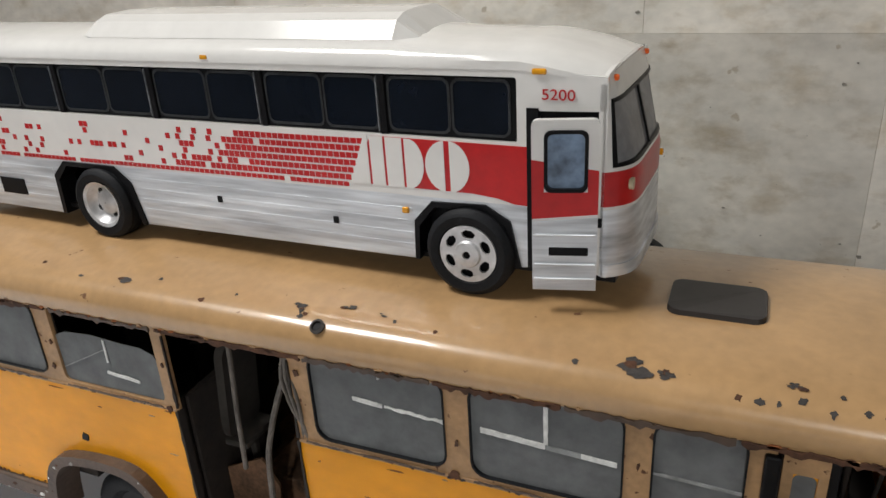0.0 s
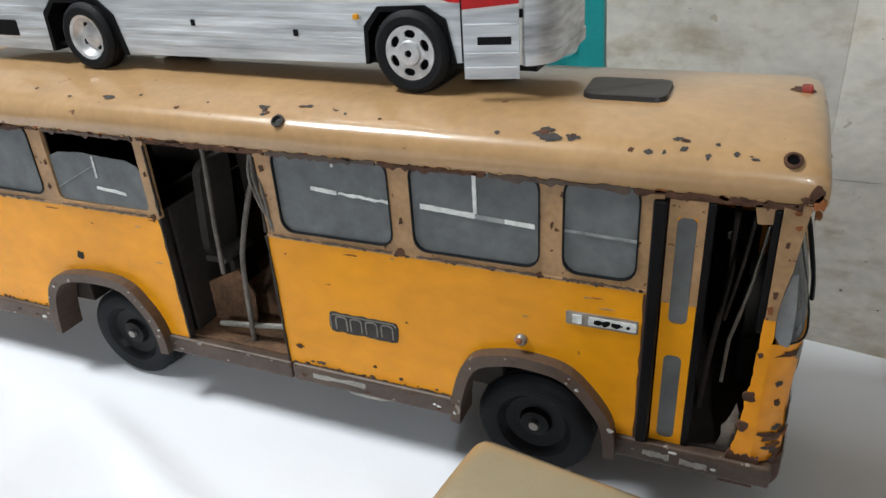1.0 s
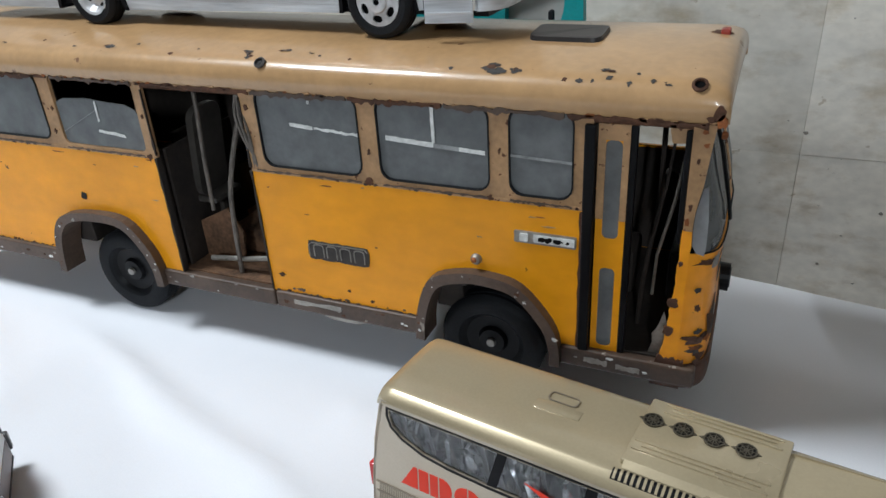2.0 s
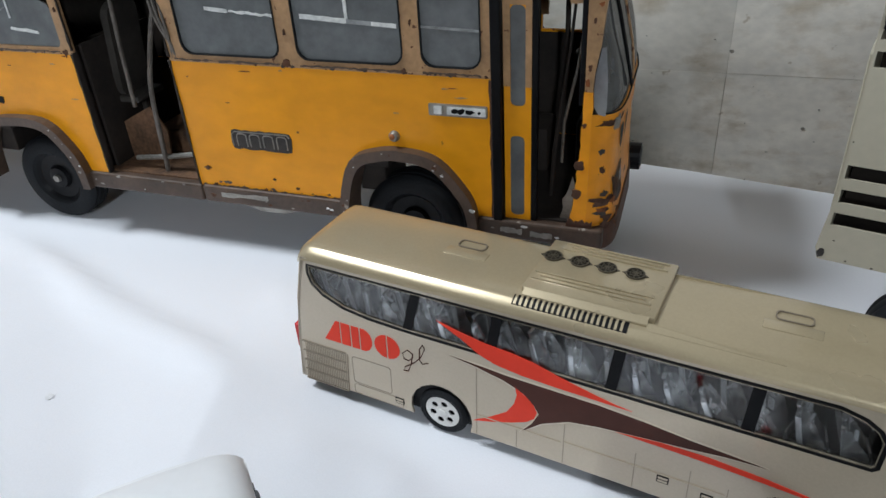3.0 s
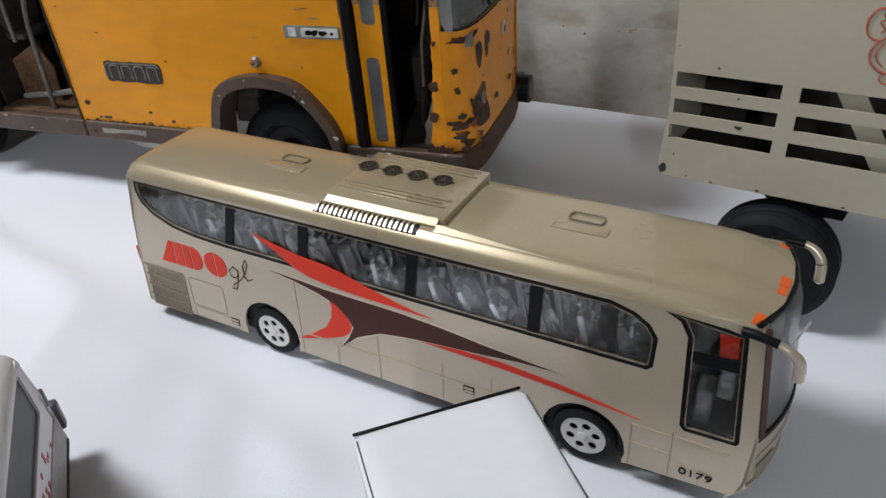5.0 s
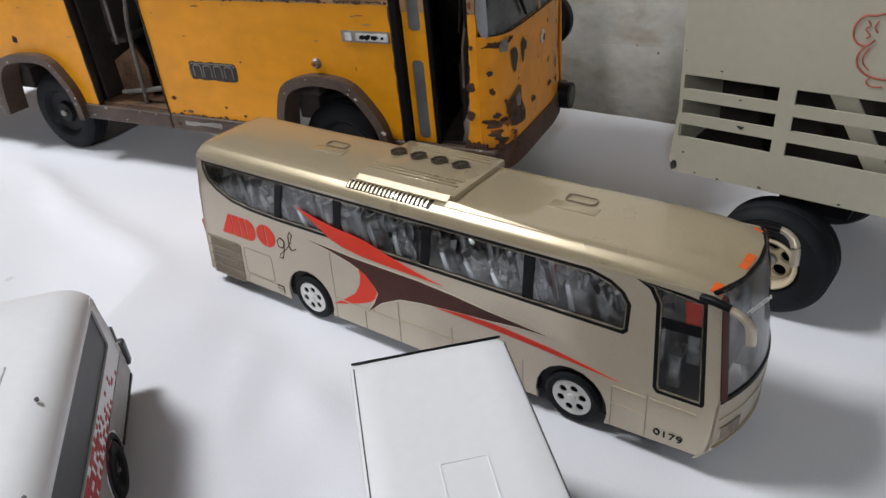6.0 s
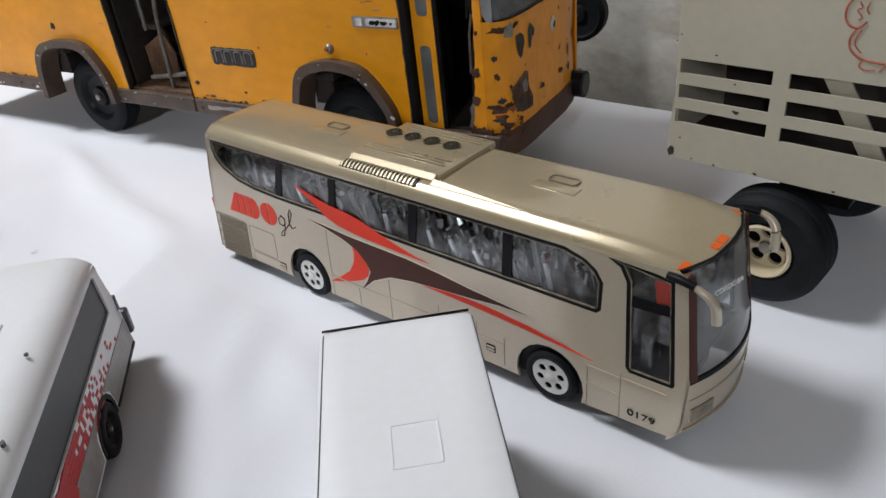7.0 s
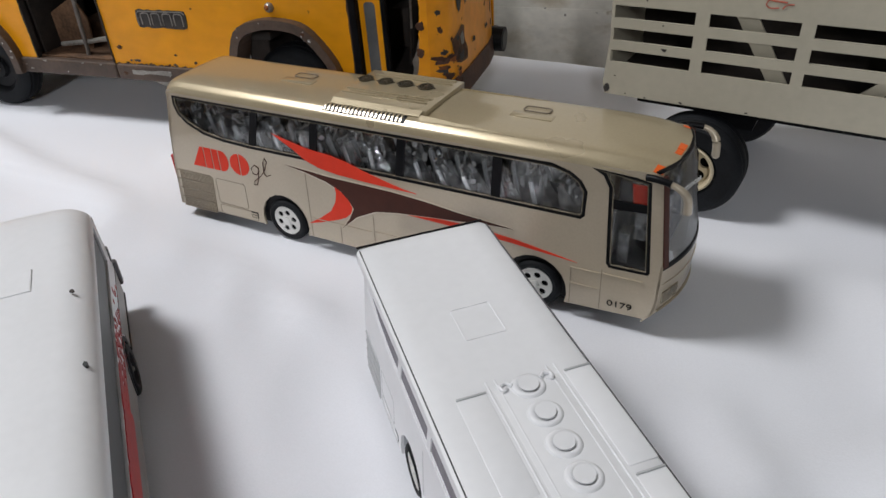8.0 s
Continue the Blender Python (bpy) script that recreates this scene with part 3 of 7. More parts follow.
def yellow_bus():
    y = root("city_bus", 0, 0.296, TABLE, 0, "old yellow and tan tin model bus, rusty and chipped, doors missing", "model bus")
    W, E, B = 0.160, 0.231, 0.166

    # lower yellow sheets, with wheel arches and door gaps
    rear_arch = [(-0.4440, 0.0595)] + flow([(-0.441, 0.070), (-0.434, 0.088), (-0.420, 0.099), (-0.388, 0.1035), (-0.356, 0.101), (-0.339, 0.083), (-0.330, 0.064)]) + [(-0.328, 0.0595)]
    front_arch = [(-0.0740, 0.0595)] + flow([(-0.073, 0.066), (-0.063, 0.094), (-0.044, 0.1035), (-0.022, 0.1050), (0.002, 0.099), (0.0205, 0.078), (0.0255, 0.064)]) + [(0.026, 0.0595)]
    for near in (True, False):
        s0, s1 = (0.0, 0.003) if near else (W - 0.003, W)
        low = [(-0.64, 0.0595)] + rear_arch + [(-0.3045, 0.0595), (-0.3045, B), (-0.64, B)]
        mid = [(-0.2105, 0.0595)] + front_arch + [(0.0425, 0.0595), (0.0425, B), (-0.2105, B)]
        part("side_panel", prism(low, (), s0, s1), YELLOW, y)
        part("side_panel", prism(mid, (), s0, s1), YELLOW, y)
        wins = [rr(a, 0.1715, b, 0.2295, 0.009) for a, b in ((-0.62, -0.52), (-0.508, -0.416))]
        wins2 = [rr(a, 0.1705, b, 0.2295, 0.009) for a, b in ((-0.197, -0.1135), (-0.0995, -0.0188), (-0.0058, 0.0362))]
        broken = rr(-0.402, 0.1695, -0.3125, 0.2285, 0.006)
        part("window_band", prism([(-0.64, B), (-0.303, B), (-0.303, E), (-0.64, E)], wins + [broken], s0, s1), TANWORN, y, "faded tan band with rusty edges")
        part("window_band", prism([(-0.2105, B), (0.0475, B), (0.0475, E), (-0.2105, E)], wins2, s0, s1), TANWORN, y, "faded tan band with rusty edges")
        for a, b in ((-0.303, -0.2105), (0.0475, 0.1165)):
            part("door_header", box(a, s0, 0.2235, b, s1, E), RUST, y, "rusty strip over the door")
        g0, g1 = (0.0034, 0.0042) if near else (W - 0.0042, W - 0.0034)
        # dark linings paint the cabin's shade over the yellow inner walls
        part("shade_lining", prism([(-0.636, 0.112), (-0.306, 0.112), (-0.306, 0.230), (-0.636, 0.230)], wins + [broken], g0, g1), INSIDE, y, "dark lining that paints in the shade inside")
        part("shade_lining", prism([(-0.209, 0.112), (0.0415, 0.112), (0.0415, 0.230), (-0.209, 0.230)], wins2, g0, g1), INSIDE, y, "dark lining that paints in the shade inside")
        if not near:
            part("shade_lining", box(-0.306, g0, 0.0625, -0.209, g1, 0.2310), INSIDE, y)
            part("shade_lining", box(0.0415, g0, 0.0625, 0.1000, g1, 0.152), INSIDE, y)
            part("shade_lining", box(0.0260, g0, 0.0625, 0.0413, g1, 0.1118), INSIDE, y)
            part("side_panel", box(-0.3045, s0, 0.0595, -0.2105, s1, B), YELLOW, y)
            part("side_panel", box(0.0425, s0, 0.0595, 0.1165, s1, 0.154), YELLOW, y)
        k0, k1 = (s0 + 0.0012, s0 + 0.0018) if near else (s1 - 0.0018, s1 - 0.0012)
        for w in wins + wins2:
            pane = part("window_pane", prism(w, (), k0, k1), FILM, y, "grey dusty plastic pane")
            inner = [(u + (0.0009 if u < sum(p[0] for p in w) / len(w) else -0.0009), z + (0.0009 if z < 0.2 else -0.0009)) for u, z in w]
            part("rubber_seal", prism(w, [inner], s0 - 0.0009, s0 + 0.0022) if near else prism(w, [inner], s1 - 0.0022, s1 + 0.0009), RUBBER, pane, "black rubber seal")
        if near:
            torn = [(-0.4015, 0.170), (-0.313, 0.170), (-0.313, 0.197), (-0.316, 0.2040), (-0.326, 0.2078), (-0.345, 0.2085), (-0.368, 0.2105), (-0.392, 0.2090), (-0.4015, 0.2050)]
            pane = part("window_pane", prism(torn, (), 0.0016, 0.0022), FILM, y, "torn grey plastic pane")
            part("tape_strip", prism([(-0.3580, 0.1915), (-0.3563, 0.1918), (-0.3560, 0.2085), (-0.3575, 0.2088)], (), 0.0006, 0.0012), TAPE, pane)
            part("tape_strip", prism([(-0.3600, 0.1828), (-0.3520, 0.1818), (-0.3440, 0.1814), (-0.3320, 0.1800), (-0.3325, 0.1822), (-0.3430, 0.1840), (-0.3500, 0.1838), (-0.3595, 0.1850)], (), 0.0004, 0.0010), TAPE, pane)
            part("pane_crack", prism([(-0.4000, 0.1800), (-0.3560, 0.2020), (-0.3562, 0.2024), (-0.4002, 0.1805)], (), 0.0008, 0.0014), GREYTAPE, pane, "pale crack across the pane")
    # tape marks on the panes: torn strips, some nearly gone
    tear = random.Random(5)
    for u0, z0, u1, z1, wide, worn in ((-0.1700, 0.2045, -0.1515, 0.2030, 0.0030, 0.2), (-0.1500, 0.2030, -0.1150, 0.2008, 0.0027, 0.75), (-0.1515, 0.2295, -0.1523, 0.2205, 0.0017, 0.3), (-0.0935, 0.2012, -0.0585, 0.1990, 0.0036, 0.2), (-0.0580, 0.1988, -0.0400, 0.1978, 0.0028, 0.0), (-0.0400, 0.1978, -0.0222, 0.1968, 0.0030, 0.15), (-0.0582, 0.2290, -0.0582, 0.2005, 0.0026, 0.25), (-0.0048, 0.1972, 0.0355, 0.1955, 0.0016, 0.0)):
        n = 16
        up, dn = [], []
        for k in range(n + 1):
            u, z = u0 + (u1 - u0) * k / n, z0 + (z1 - z0) * k / n
            h = wide * (0.5 - worn * 0.55 * tear.random())
            g = wide * (0.5 - worn * 0.55 * tear.random())
            if abs(z1 - z0) > abs(u1 - u0):
                up.append((u - h, z))
                dn.append((u + g, z))
            else:
                up.append((u, z + h))
                dn.append((u, z - g))
        part("tape_strip", prism(up + list(reversed(dn)), (), 0.0004, 0.0011), TAPE if worn else GREYTAPE, y, "torn strip of white tape on the pane" if worn else "greyed strip of tape on the pane")
    # roof sheet
    prof = [(-0.002, 0.228), (-0.0034, 0.233), (-0.0034, 0.2385), (-0.0020, 0.2430), (0.0010, 0.2467), (0.0050, 0.2490), (0.0110, 0.2508), (0.022, 0.2532), (0.038, 0.2560), (0.058, 0.2582), (0.08, 0.2588)]
    prof = prof + [(W - s, z) for s, z in reversed(prof[:-1])]
    ends = [(-0.648, 0.30), (-0.647, 0.62), (-0.643, 0.84), (-0.636, 0.96), (-0.626, 1.0)] + [(u, 1.0) for u in steps(-0.60, 0.090, 24)] + [(0.104, 0.995), (0.112, 0.975), (0.118, 0.91), (0.1213, 0.78), (0.1225, 0.56), (0.1222, 0.30)]

    def roof_at(i, j):
        u, k = ends[i]
        s, z = prof[j]
        return (u, 0.08 + (s - 0.08) * (1 - 0.045 * (1 - k)), 0.228 + (z - 0.228) * k)

    roof = part("roof", grid(roof_at, range(len(ends)), range(len(prof)), 0.0012), TAN, y, "glossy tan roof with chipped paint", True)

    def roof_z(u, s):
        k = np.interp(u, [e[0] for e in ends], [e[1] for e in ends])
        z = np.interp(s, [p[0] for p in prof], [p[1] for p in prof])
        return 0.228 + (z - 0.228) * k

    def drape(name, outline, material, label="", lift=0.0003, parent=roof):
        bm = bmesh.new()
        cu, cs = sum(p[0] for p in outline) / len(outline), sum(p[1] for p in outline) / len(outline)
        rings = []
        for k in (1.0, 0.66, 0.33):
            rings.append([bm.verts.new((cu + (u - cu) * k, cs + (s - cs) * k, roof_z(cu + (u - cu) * k, cs + (s - cs) * k) + lift)) for u, s in outline])
        mid = bm.verts.new((cu, cs, roof_z(cu, cs) + lift))
        n = len(outline)
        for q, w in zip(rings, rings[1:]):
            for i in range(n):
                bm.faces.new((q[i], q[(i + 1) % n], w[(i + 1) % n], w[i]))
        for i in range(n):
            bm.faces.new((rings[-1][i], rings[-1][(i + 1) % n], mid))
        return part(name, bm, material, parent, label)

    spots = ((-0.0155, 0.0085, 0.0085, 0.6), (-0.0035, 0.0065, 0.0045, 0.8), (0.0525, 0.0125, 0.0042, 0.5), (0.0545, 0.0045, 0.0022, 1), (0.0285, 0.0020, 0.0018, 1), (0.0375, 0.0018, 0.0026, 0.6), (0.0665, 0.0018, 0.0018, 1), (0.079, 0.004, 0.002, 0.8), (0.087, 0.0025, 0.0032, 0.4), (0.07, 0.010, 0.0014, 1), (0.045, 0.002, 0.0013, 1), (-0.045, 0.006, 0.0020, 0.8), (-0.155, 0.016, 0.0032, 0.4), (-0.175, 0.018, 0.0045, 0.4), (-0.205, 0.012, 0.0042, 0.7), (-0.2, 0.0065, 0.0035, 0.8), (-0.27, 0.006, 0.0024, 0.7), (-0.335, 0.011, 0.0050, 0.6), (-0.37, 0.009, 0.0022, 0.6), (-0.25, 0.014, 0.0012, 1), (-0.12, 0.010, 0.0016, 1), (-0.31, 0.017, 0.0016, 1), (-0.45, 0.010, 0.003, 0.6), (-0.145, 0.0125, 0.0016, 0.8), (-0.41, 0.016, 0.002, 1))
    for i, (u, s, r, fl) in enumerate(spots):
        rnd = random.Random(40 + i)
        bits = 1 if r < 0.0028 else 3 if r < 0.004 else 7
        for k in range(bits):
            du, ds = (0, 0) if bits == 1 else (r * 1.5 * (rnd.random() - 0.5), r * fl * 1.5 * (rnd.random() - 0.5))
            drape("paint_chip", blot(u + du, s + ds, r * (0.85 if bits == 1 else rnd.uniform(0.22, 0.58)), 40 + i * 9 + k, 12, 0.36, fl), DARKCHIP if (i + k) % 4 else RUST, "bare patch where paint has flaked off", 0.0003 + 0.00006 * k)
    # hole with a ring, front lug, lamp and hatch on the roof
    for u, s, r in ((-0.187, 0.0015, 0.0042), (0.1045, 0.003, 0.0043)):
        z = roof_z(u, s)
        ring = lathe([(r, 0), (r * 1.05, -0.0015), (r * 0.7, -0.0022), (r * 0.62, 0.0), (r * 0.60, 0.002)], 0, 0, 20)
        bmesh.ops.transform(ring, matrix=pose(u, s, z, -52, 0, 0), verts=ring.verts)
        lug = part("lamp_socket", ring, DARKCHIP if u < 0 else RUST, roof, "empty lamp socket", True)
        core = lathe([(r * 0.66, -0.0008), (0.0002, -0.0008)], 0, 0, 14)
        bmesh.ops.transform(core, matrix=pose(u, s, z, -52, 0, 0), verts=core.verts)
        part("socket_hole", core, BLACK, lug)
    for u, s, r in ((0.110, 0.089, 0.0062),):
        part("roof_lamp", box(u - 0.003, s - 0.005, roof_z(u, s) - 0.002, u + 0.003, s + 0.005, roof_z(u, s) + 0.003, 0.0014), mat("faded_red_lens", (0.30, 0.035, 0.02), 0.5, vary=0.3, coarse=120), roof, "small broken red lamp")
        drape("paint_chip", blot(u - 0.002, s + 0.001, 0.0065, 5, 14, 0.25, 0.9), RUST, "rust round the lamp")
    hatch_pts = rr(-0.0090, 0.0520, 0.0380, 0.0860, 0.006)
    hb = bmesh.new()
    top = [hb.verts.new((u, s, roof_z(u, s) + 0.0028)) for u, s in hatch_pts]
    low = [hb.verts.new((u + (u - 0.013) * 0.03, s + (s - 0.0685) * 0.03, roof_z(u, s) - 0.001)) for u, s in hatch_pts]
    hb.faces.new(top)
    for i in range(len(top)):
        hb.faces.new((top[i], top[(i + 1) % len(top)], low[(i + 1) % len(top)], low[i]))
    part("roof_hatch", hb, mat("charcoal_hatch", (0.030, 0.027, 0.027), 0.45, vary=0.12), roof, "charcoal rounded roof hatch")
    # rust and painted lip shadow along the roof's lower edge, rust along the belt
    rnd = random.Random(12)
    for k in range(74):
        u = rnd.uniform(-0.52, 0.11)
        r = 0.0006 + 0.0015 * rnd.random() ** 2
        part("eave_rust_shade", prism(blot(u, 0.2274 + 0.0014 * rnd.random(), r * 1.3, 300 + k, 9, 0.45, 0.5), (), -0.0030, -0.0018), (RUST, TANWORN, RUSTY)[k % 3], roof, "rust on the drip edge")
    def ragged(name, a, b, z0, z1, rag, s0, s1, material, label, parent, n=26):
        """A strip with ragged edges along the side."""
        up = [(u, z1 + rag * (rnd.random() - 0.5)) for u in steps(a, b, n)]
        dn = [(u, z0 - rag * rnd.random() ** 2 * 1.4) for u in reversed(steps(a, b, n))]
        part(name, prism(up + dn, (), s0, s1), material, parent, label)

    # brown strips paint both the rust and the shadow below the lip
    for a, b, m in ((-0.64, -0.50, BROWN), (-0.495, -0.40, RUST), (-0.395, -0.31, BROWN), (-0.305, -0.20, RUST), (-0.198, -0.12, BROWN), (-0.118, -0.05, RUST), (-0.048, 0.03, BROWN), (0.032, 0.112, RUST)):
        ragged("eave_rust_shade", a, b, 0.2264, 0.2283, 0.0019, -0.0030, -0.0012, m, "rusty drip edge and painted shadow line under the roof", roof)
    for a, b in ((-0.208, -0.15), (-0.145, -0.082), (-0.60, -0.52), (-0.515, -0.455)):
        ragged("grime_line", a, b, 0.0604, 0.0612, 0.0016, -0.0008, -0.0003, BROWN, "grime along the skirt", y)
    for a, b in ((-0.205, -0.115), (-0.098, -0.02), (-0.005, 0.036), (-0.40, -0.315), (-0.505, -0.42)):
        ragged("grime_line", a, b, B + 0.0006, B + 0.0013, 0.0010, -0.0012, -0.0006, BROWN, "grime along the belt", y)
    for k in range(46):
        u = rnd.choice((rnd.uniform(-0.208, 0.04), rnd.uniform(-0.5, -0.307)))
        part("rust_patch", prism(blot(u, B + 0.0012 * (rnd.random() - 0.6), 0.0005 + 0.0012 * rnd.random() ** 2, 400 + k, 8, 0.45, 0.8), (), -0.0010, -0.0005), (RUST, DARKCHIP)[k % 2], y, "small rust spot")
    # belt seam, skirts, arches
    for a, b in ((-0.64, -0.3045), (-0.2105, 0.0425)):
        part("belt_seam", box(a, -0.0007, B - 0.0012, b, 0.0, B + 0.0012, 0.0003), TANWORN, y)
    for a, b in ((-0.64, -0.452), (-0.327, -0.209), (-0.208, -0.079), (0.030, 0.121)):
        ob = box(a, -0.0035, 0.0455, b, 0.006, 0.0605, 0.002)
        part("skirt", ob, BROWN, y, "brown scuffed skirt")
        part("skirt", box(a, W - 0.006, 0.0455, b, W + 0.0035, 0.0605, 0.002), BROWN, y)
    for pts in (flow([(-0.0790, 0.0455), (-0.0770, 0.068), (-0.0660, 0.0985), (-0.0445, 0.1085), (-0.022, 0.1100), (0.0030, 0.1040), (0.0250, 0.0790), (0.0310, 0.0600), (0.0318, 0.0455)]), flow([(-0.4520, 0.0405), (-0.4485, 0.066), (-0.4400, 0.0890), (-0.4230, 0.1030), (-0.3880, 0.1085), (-0.3540, 0.1055), (-0.3335, 0.084), (-0.3255, 0.064), (-0.3245, 0.0455)])):
        cu = (pts[0][0] + pts[-1][0]) / 2
        inn = [(cu + (u - cu) * 0.87, 0.0405 + (z - 0.0405) * 0.885) for u, z in pts]
        loop = list(pts) + list(reversed(inn))
        for s0, s1 in ((-0.0085, 0.014), (W - 0.014, W + 0.0085)):
            ob = prism(loop, (), s0, s1)
            bmesh.ops.bevel(ob, geom=[e for e in ob.edges if e.is_manifold and e.calc_face_angle(0) > 1.1], offset=0.0013, segments=2, affect="EDGES", profile=0.5)
            arch = part("wheel_arch", ob, BROWN, y, "heavy brown wheel arch")
            if s0 < 0:
                chip = random.Random(int(-cu * 1000))
                for k in range(13):
                    q = chip.randrange(2, len(pts) - 2)
                    (u, z), f = pts[q], chip.uniform(0.90, 0.985)
                    part("scuff", prism(blot(cu + (u - cu) * f, 0.0405 + (z - 0.0405) * f, 0.0006 + 0.0014 * chip.random() ** 2, 600 + k, 9, 0.45, 0.8), (), s0 - 0.0003, s0 + 0.0003), (TAPE, STEEL, RUST)[k % 3], arch, "pale scuff")
    for u in (-0.383, -0.026):
        wheel(y, u, 0.0405, 0.010, 0.0405, 0.024, 0.0235, "black", -1, "black rubber wheel")
        wheel(y, u, 0.0405, W - 0.010, 0.0405, 0.024, 0.0235, "black", 1, "black rubber wheel")
        part("axle", lathe([(0.003, 0.02), (0.003, W - 0.02)], u, 0.0405, 10), STEEL, y)
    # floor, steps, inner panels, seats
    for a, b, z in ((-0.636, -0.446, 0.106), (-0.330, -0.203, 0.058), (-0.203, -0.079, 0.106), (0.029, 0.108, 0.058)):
        # the front plate is near-black: doorway shade goes into its colour
        part("floor_plate", box(a, 0.004, z, b, W - 0.004, z + 0.004), DIRT if a < 0 else INSIDE, y, "dirty brown floor plate" if a < 0 else "floor plate coloured dark as in shade")
    for a, b in ((-0.446, -0.330), (-0.079, 0.029)):
        part("wheel_well", box(a, 0.004, 0.1095, b, W - 0.004, 0.1110), BLACK, y, "black plate over the axle")
    # short wall added so the bright cloth behind the arch stays hidden
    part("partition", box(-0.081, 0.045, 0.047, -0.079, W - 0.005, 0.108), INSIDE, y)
    # dark plate added under the roof to stop light leaking in
    part("light_block_plate", box(-0.636, 0.004, 0.2300, 0.100, W - 0.004, 0.2320), INSIDE, y, "dark plate added to keep light out of the cabin")
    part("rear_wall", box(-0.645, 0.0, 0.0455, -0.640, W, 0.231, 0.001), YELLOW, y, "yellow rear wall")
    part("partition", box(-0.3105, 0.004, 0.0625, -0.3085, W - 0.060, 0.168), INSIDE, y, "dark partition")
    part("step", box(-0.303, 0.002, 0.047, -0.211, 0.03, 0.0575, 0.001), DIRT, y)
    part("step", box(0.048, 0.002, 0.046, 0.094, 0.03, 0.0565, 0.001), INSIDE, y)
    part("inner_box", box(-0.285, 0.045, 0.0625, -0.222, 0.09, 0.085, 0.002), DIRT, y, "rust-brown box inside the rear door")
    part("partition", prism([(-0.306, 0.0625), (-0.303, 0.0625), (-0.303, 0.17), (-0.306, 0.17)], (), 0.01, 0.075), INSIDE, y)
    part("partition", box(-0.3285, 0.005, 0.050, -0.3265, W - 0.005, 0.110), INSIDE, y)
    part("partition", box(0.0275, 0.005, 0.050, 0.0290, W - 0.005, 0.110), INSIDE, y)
    # full-width wall added to hide a bright gap past the rear door
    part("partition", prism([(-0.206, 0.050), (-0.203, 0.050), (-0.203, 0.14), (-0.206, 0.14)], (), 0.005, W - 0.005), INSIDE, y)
    for i in range(9):
        u = -0.60 + i * 0.075
        if -0.31 < u < -0.2:
            continue
        for s in (0.012, 0.092):
            seat = part("seat", box(u, s, 0.085, u + 0.032, s + 0.052, 0.094, 0.003), INSIDE, y, "worn dark bench seat", True)
            part("backrest", box(u - 0.004, s, 0.088, u + 0.004, s + 0.052, 0.150, 0.003), INSIDE, seat, "", True)
            part("seat_base", box(u + 0.004, s + 0.005, 0.0625, u + 0.026, s + 0.047, 0.086, 0.001), INSIDE, seat)
    for u, s0 in ((-0.302, 0.034), (-0.262, 0.100), (-0.228, 0.100)):
        seat = part("seat", box(u - 0.004, s0, 0.112, u + 0.018, s0 + 0.036, 0.118, 0.002), GREYSEAT, y, "grey plastic seat", True)
        part("backrest", prism(rr(s0, 0.115, s0 + 0.036, 0.196, 0.011, 5), (), u - 0.003, u + 0.004, lambda a, b, z: (b + 0.10 * (z - 0.115), a, z)), GREYSEAT, seat, "", True)
        part("seat_leg", box(u + 0.008, s0 + 0.014, 0.0625, u + 0.013, s0 + 0.019, 0.1125, 0.001), GREYSEAT, seat)
    b = lathe([(0.018, 0), (0.0185, 0.0015), (0.018, 0.003), (0.0155, 0.003), (0.0155, 0.0)], 0, 0, 20)
    bmesh.ops.transform(b, matrix=pose(0.088, 0.115, 0.135, 35, 0, -90), verts=b.verts)
    part("steering_wheel", b, BLACK, y)
    seat = part("driver_seat", box(0.040, 0.075, 0.0625, 0.066, 0.112, 0.100, 0.004), INSIDE, y, "dark driver seat", True)
    part("backrest", box(0.0400, 0.075, 0.098, 0.0480, 0.112, 0.150, 0.004), INSIDE, seat, "", True)
    part("headrest", box(0.0410, 0.080, 0.146, 0.0500, 0.108, 0.170, 0.005), DIRT, seat, "brown worn headrest", True)
    part("dashboard", box(0.094, 0.030, 0.090, 0.112, 0.140, 0.128, 0.004), BLACK, y, "black dashboard", True)
    # hand rails at the rear door
    part("hand_rail", tube([(-0.262, 0.012, 0.226), (-0.263, 0.012, 0.205), (-0.266, 0.012, 0.165), (-0.268, 0.012, 0.119)], 0.0018), RAIL, y, "grey metal hand rail")
    part("hand_rail", tube(flow([(-0.2160, 0.010, 0.224), (-0.2200, 0.010, 0.207), (-0.2290, 0.011, 0.188), (-0.2400, 0.012, 0.160), (-0.2470, 0.012, 0.134), (-0.2500, 0.012, 0.100), (-0.2520, 0.012, 0.062)], 3), 0.0021), RAIL, y, "bent grey metal hand rail")
    for k, (a, b) in enumerate(((0.0, 0.0), (0.0045, -0.002), (-0.0035, 0.001))):
        part("bent_post", tube(flow([(-0.2135 + a * 0.3, 0.003, 0.226), (-0.2140 + a, 0.001, 0.208), (-0.2085 + a + b, -0.001, 0.188), (-0.2055 + b, 0.001, 0.170), (-0.2090, 0.003, 0.150 - 0.012 * k)], 3), 0.0012), RAIL, y, "buckled thin metal strip")
    part("hand_rail", tube([(-0.283, 0.014, 0.0705), (-0.250, 0.014, 0.0745), (-0.217, 0.014, 0.0800)], 0.0024), STEEL, y, "grey step bar")
    part("hand_rail", tube([(-0.230, 0.030, 0.135), (-0.205, 0.030, 0.150)], 0.0020), RAIL, y, "grey inner bar")
    # pole and rod in near-black: the doorway's shade put into colour
    part("hand_rail", tube([(0.083, 0.05, 0.222), (0.084, 0.045, 0.16), (0.078, 0.04, 0.10), (0.076, 0.04, 0.062)], 0.0018), INSIDE, y, "metal pole coloured dark as in shade")
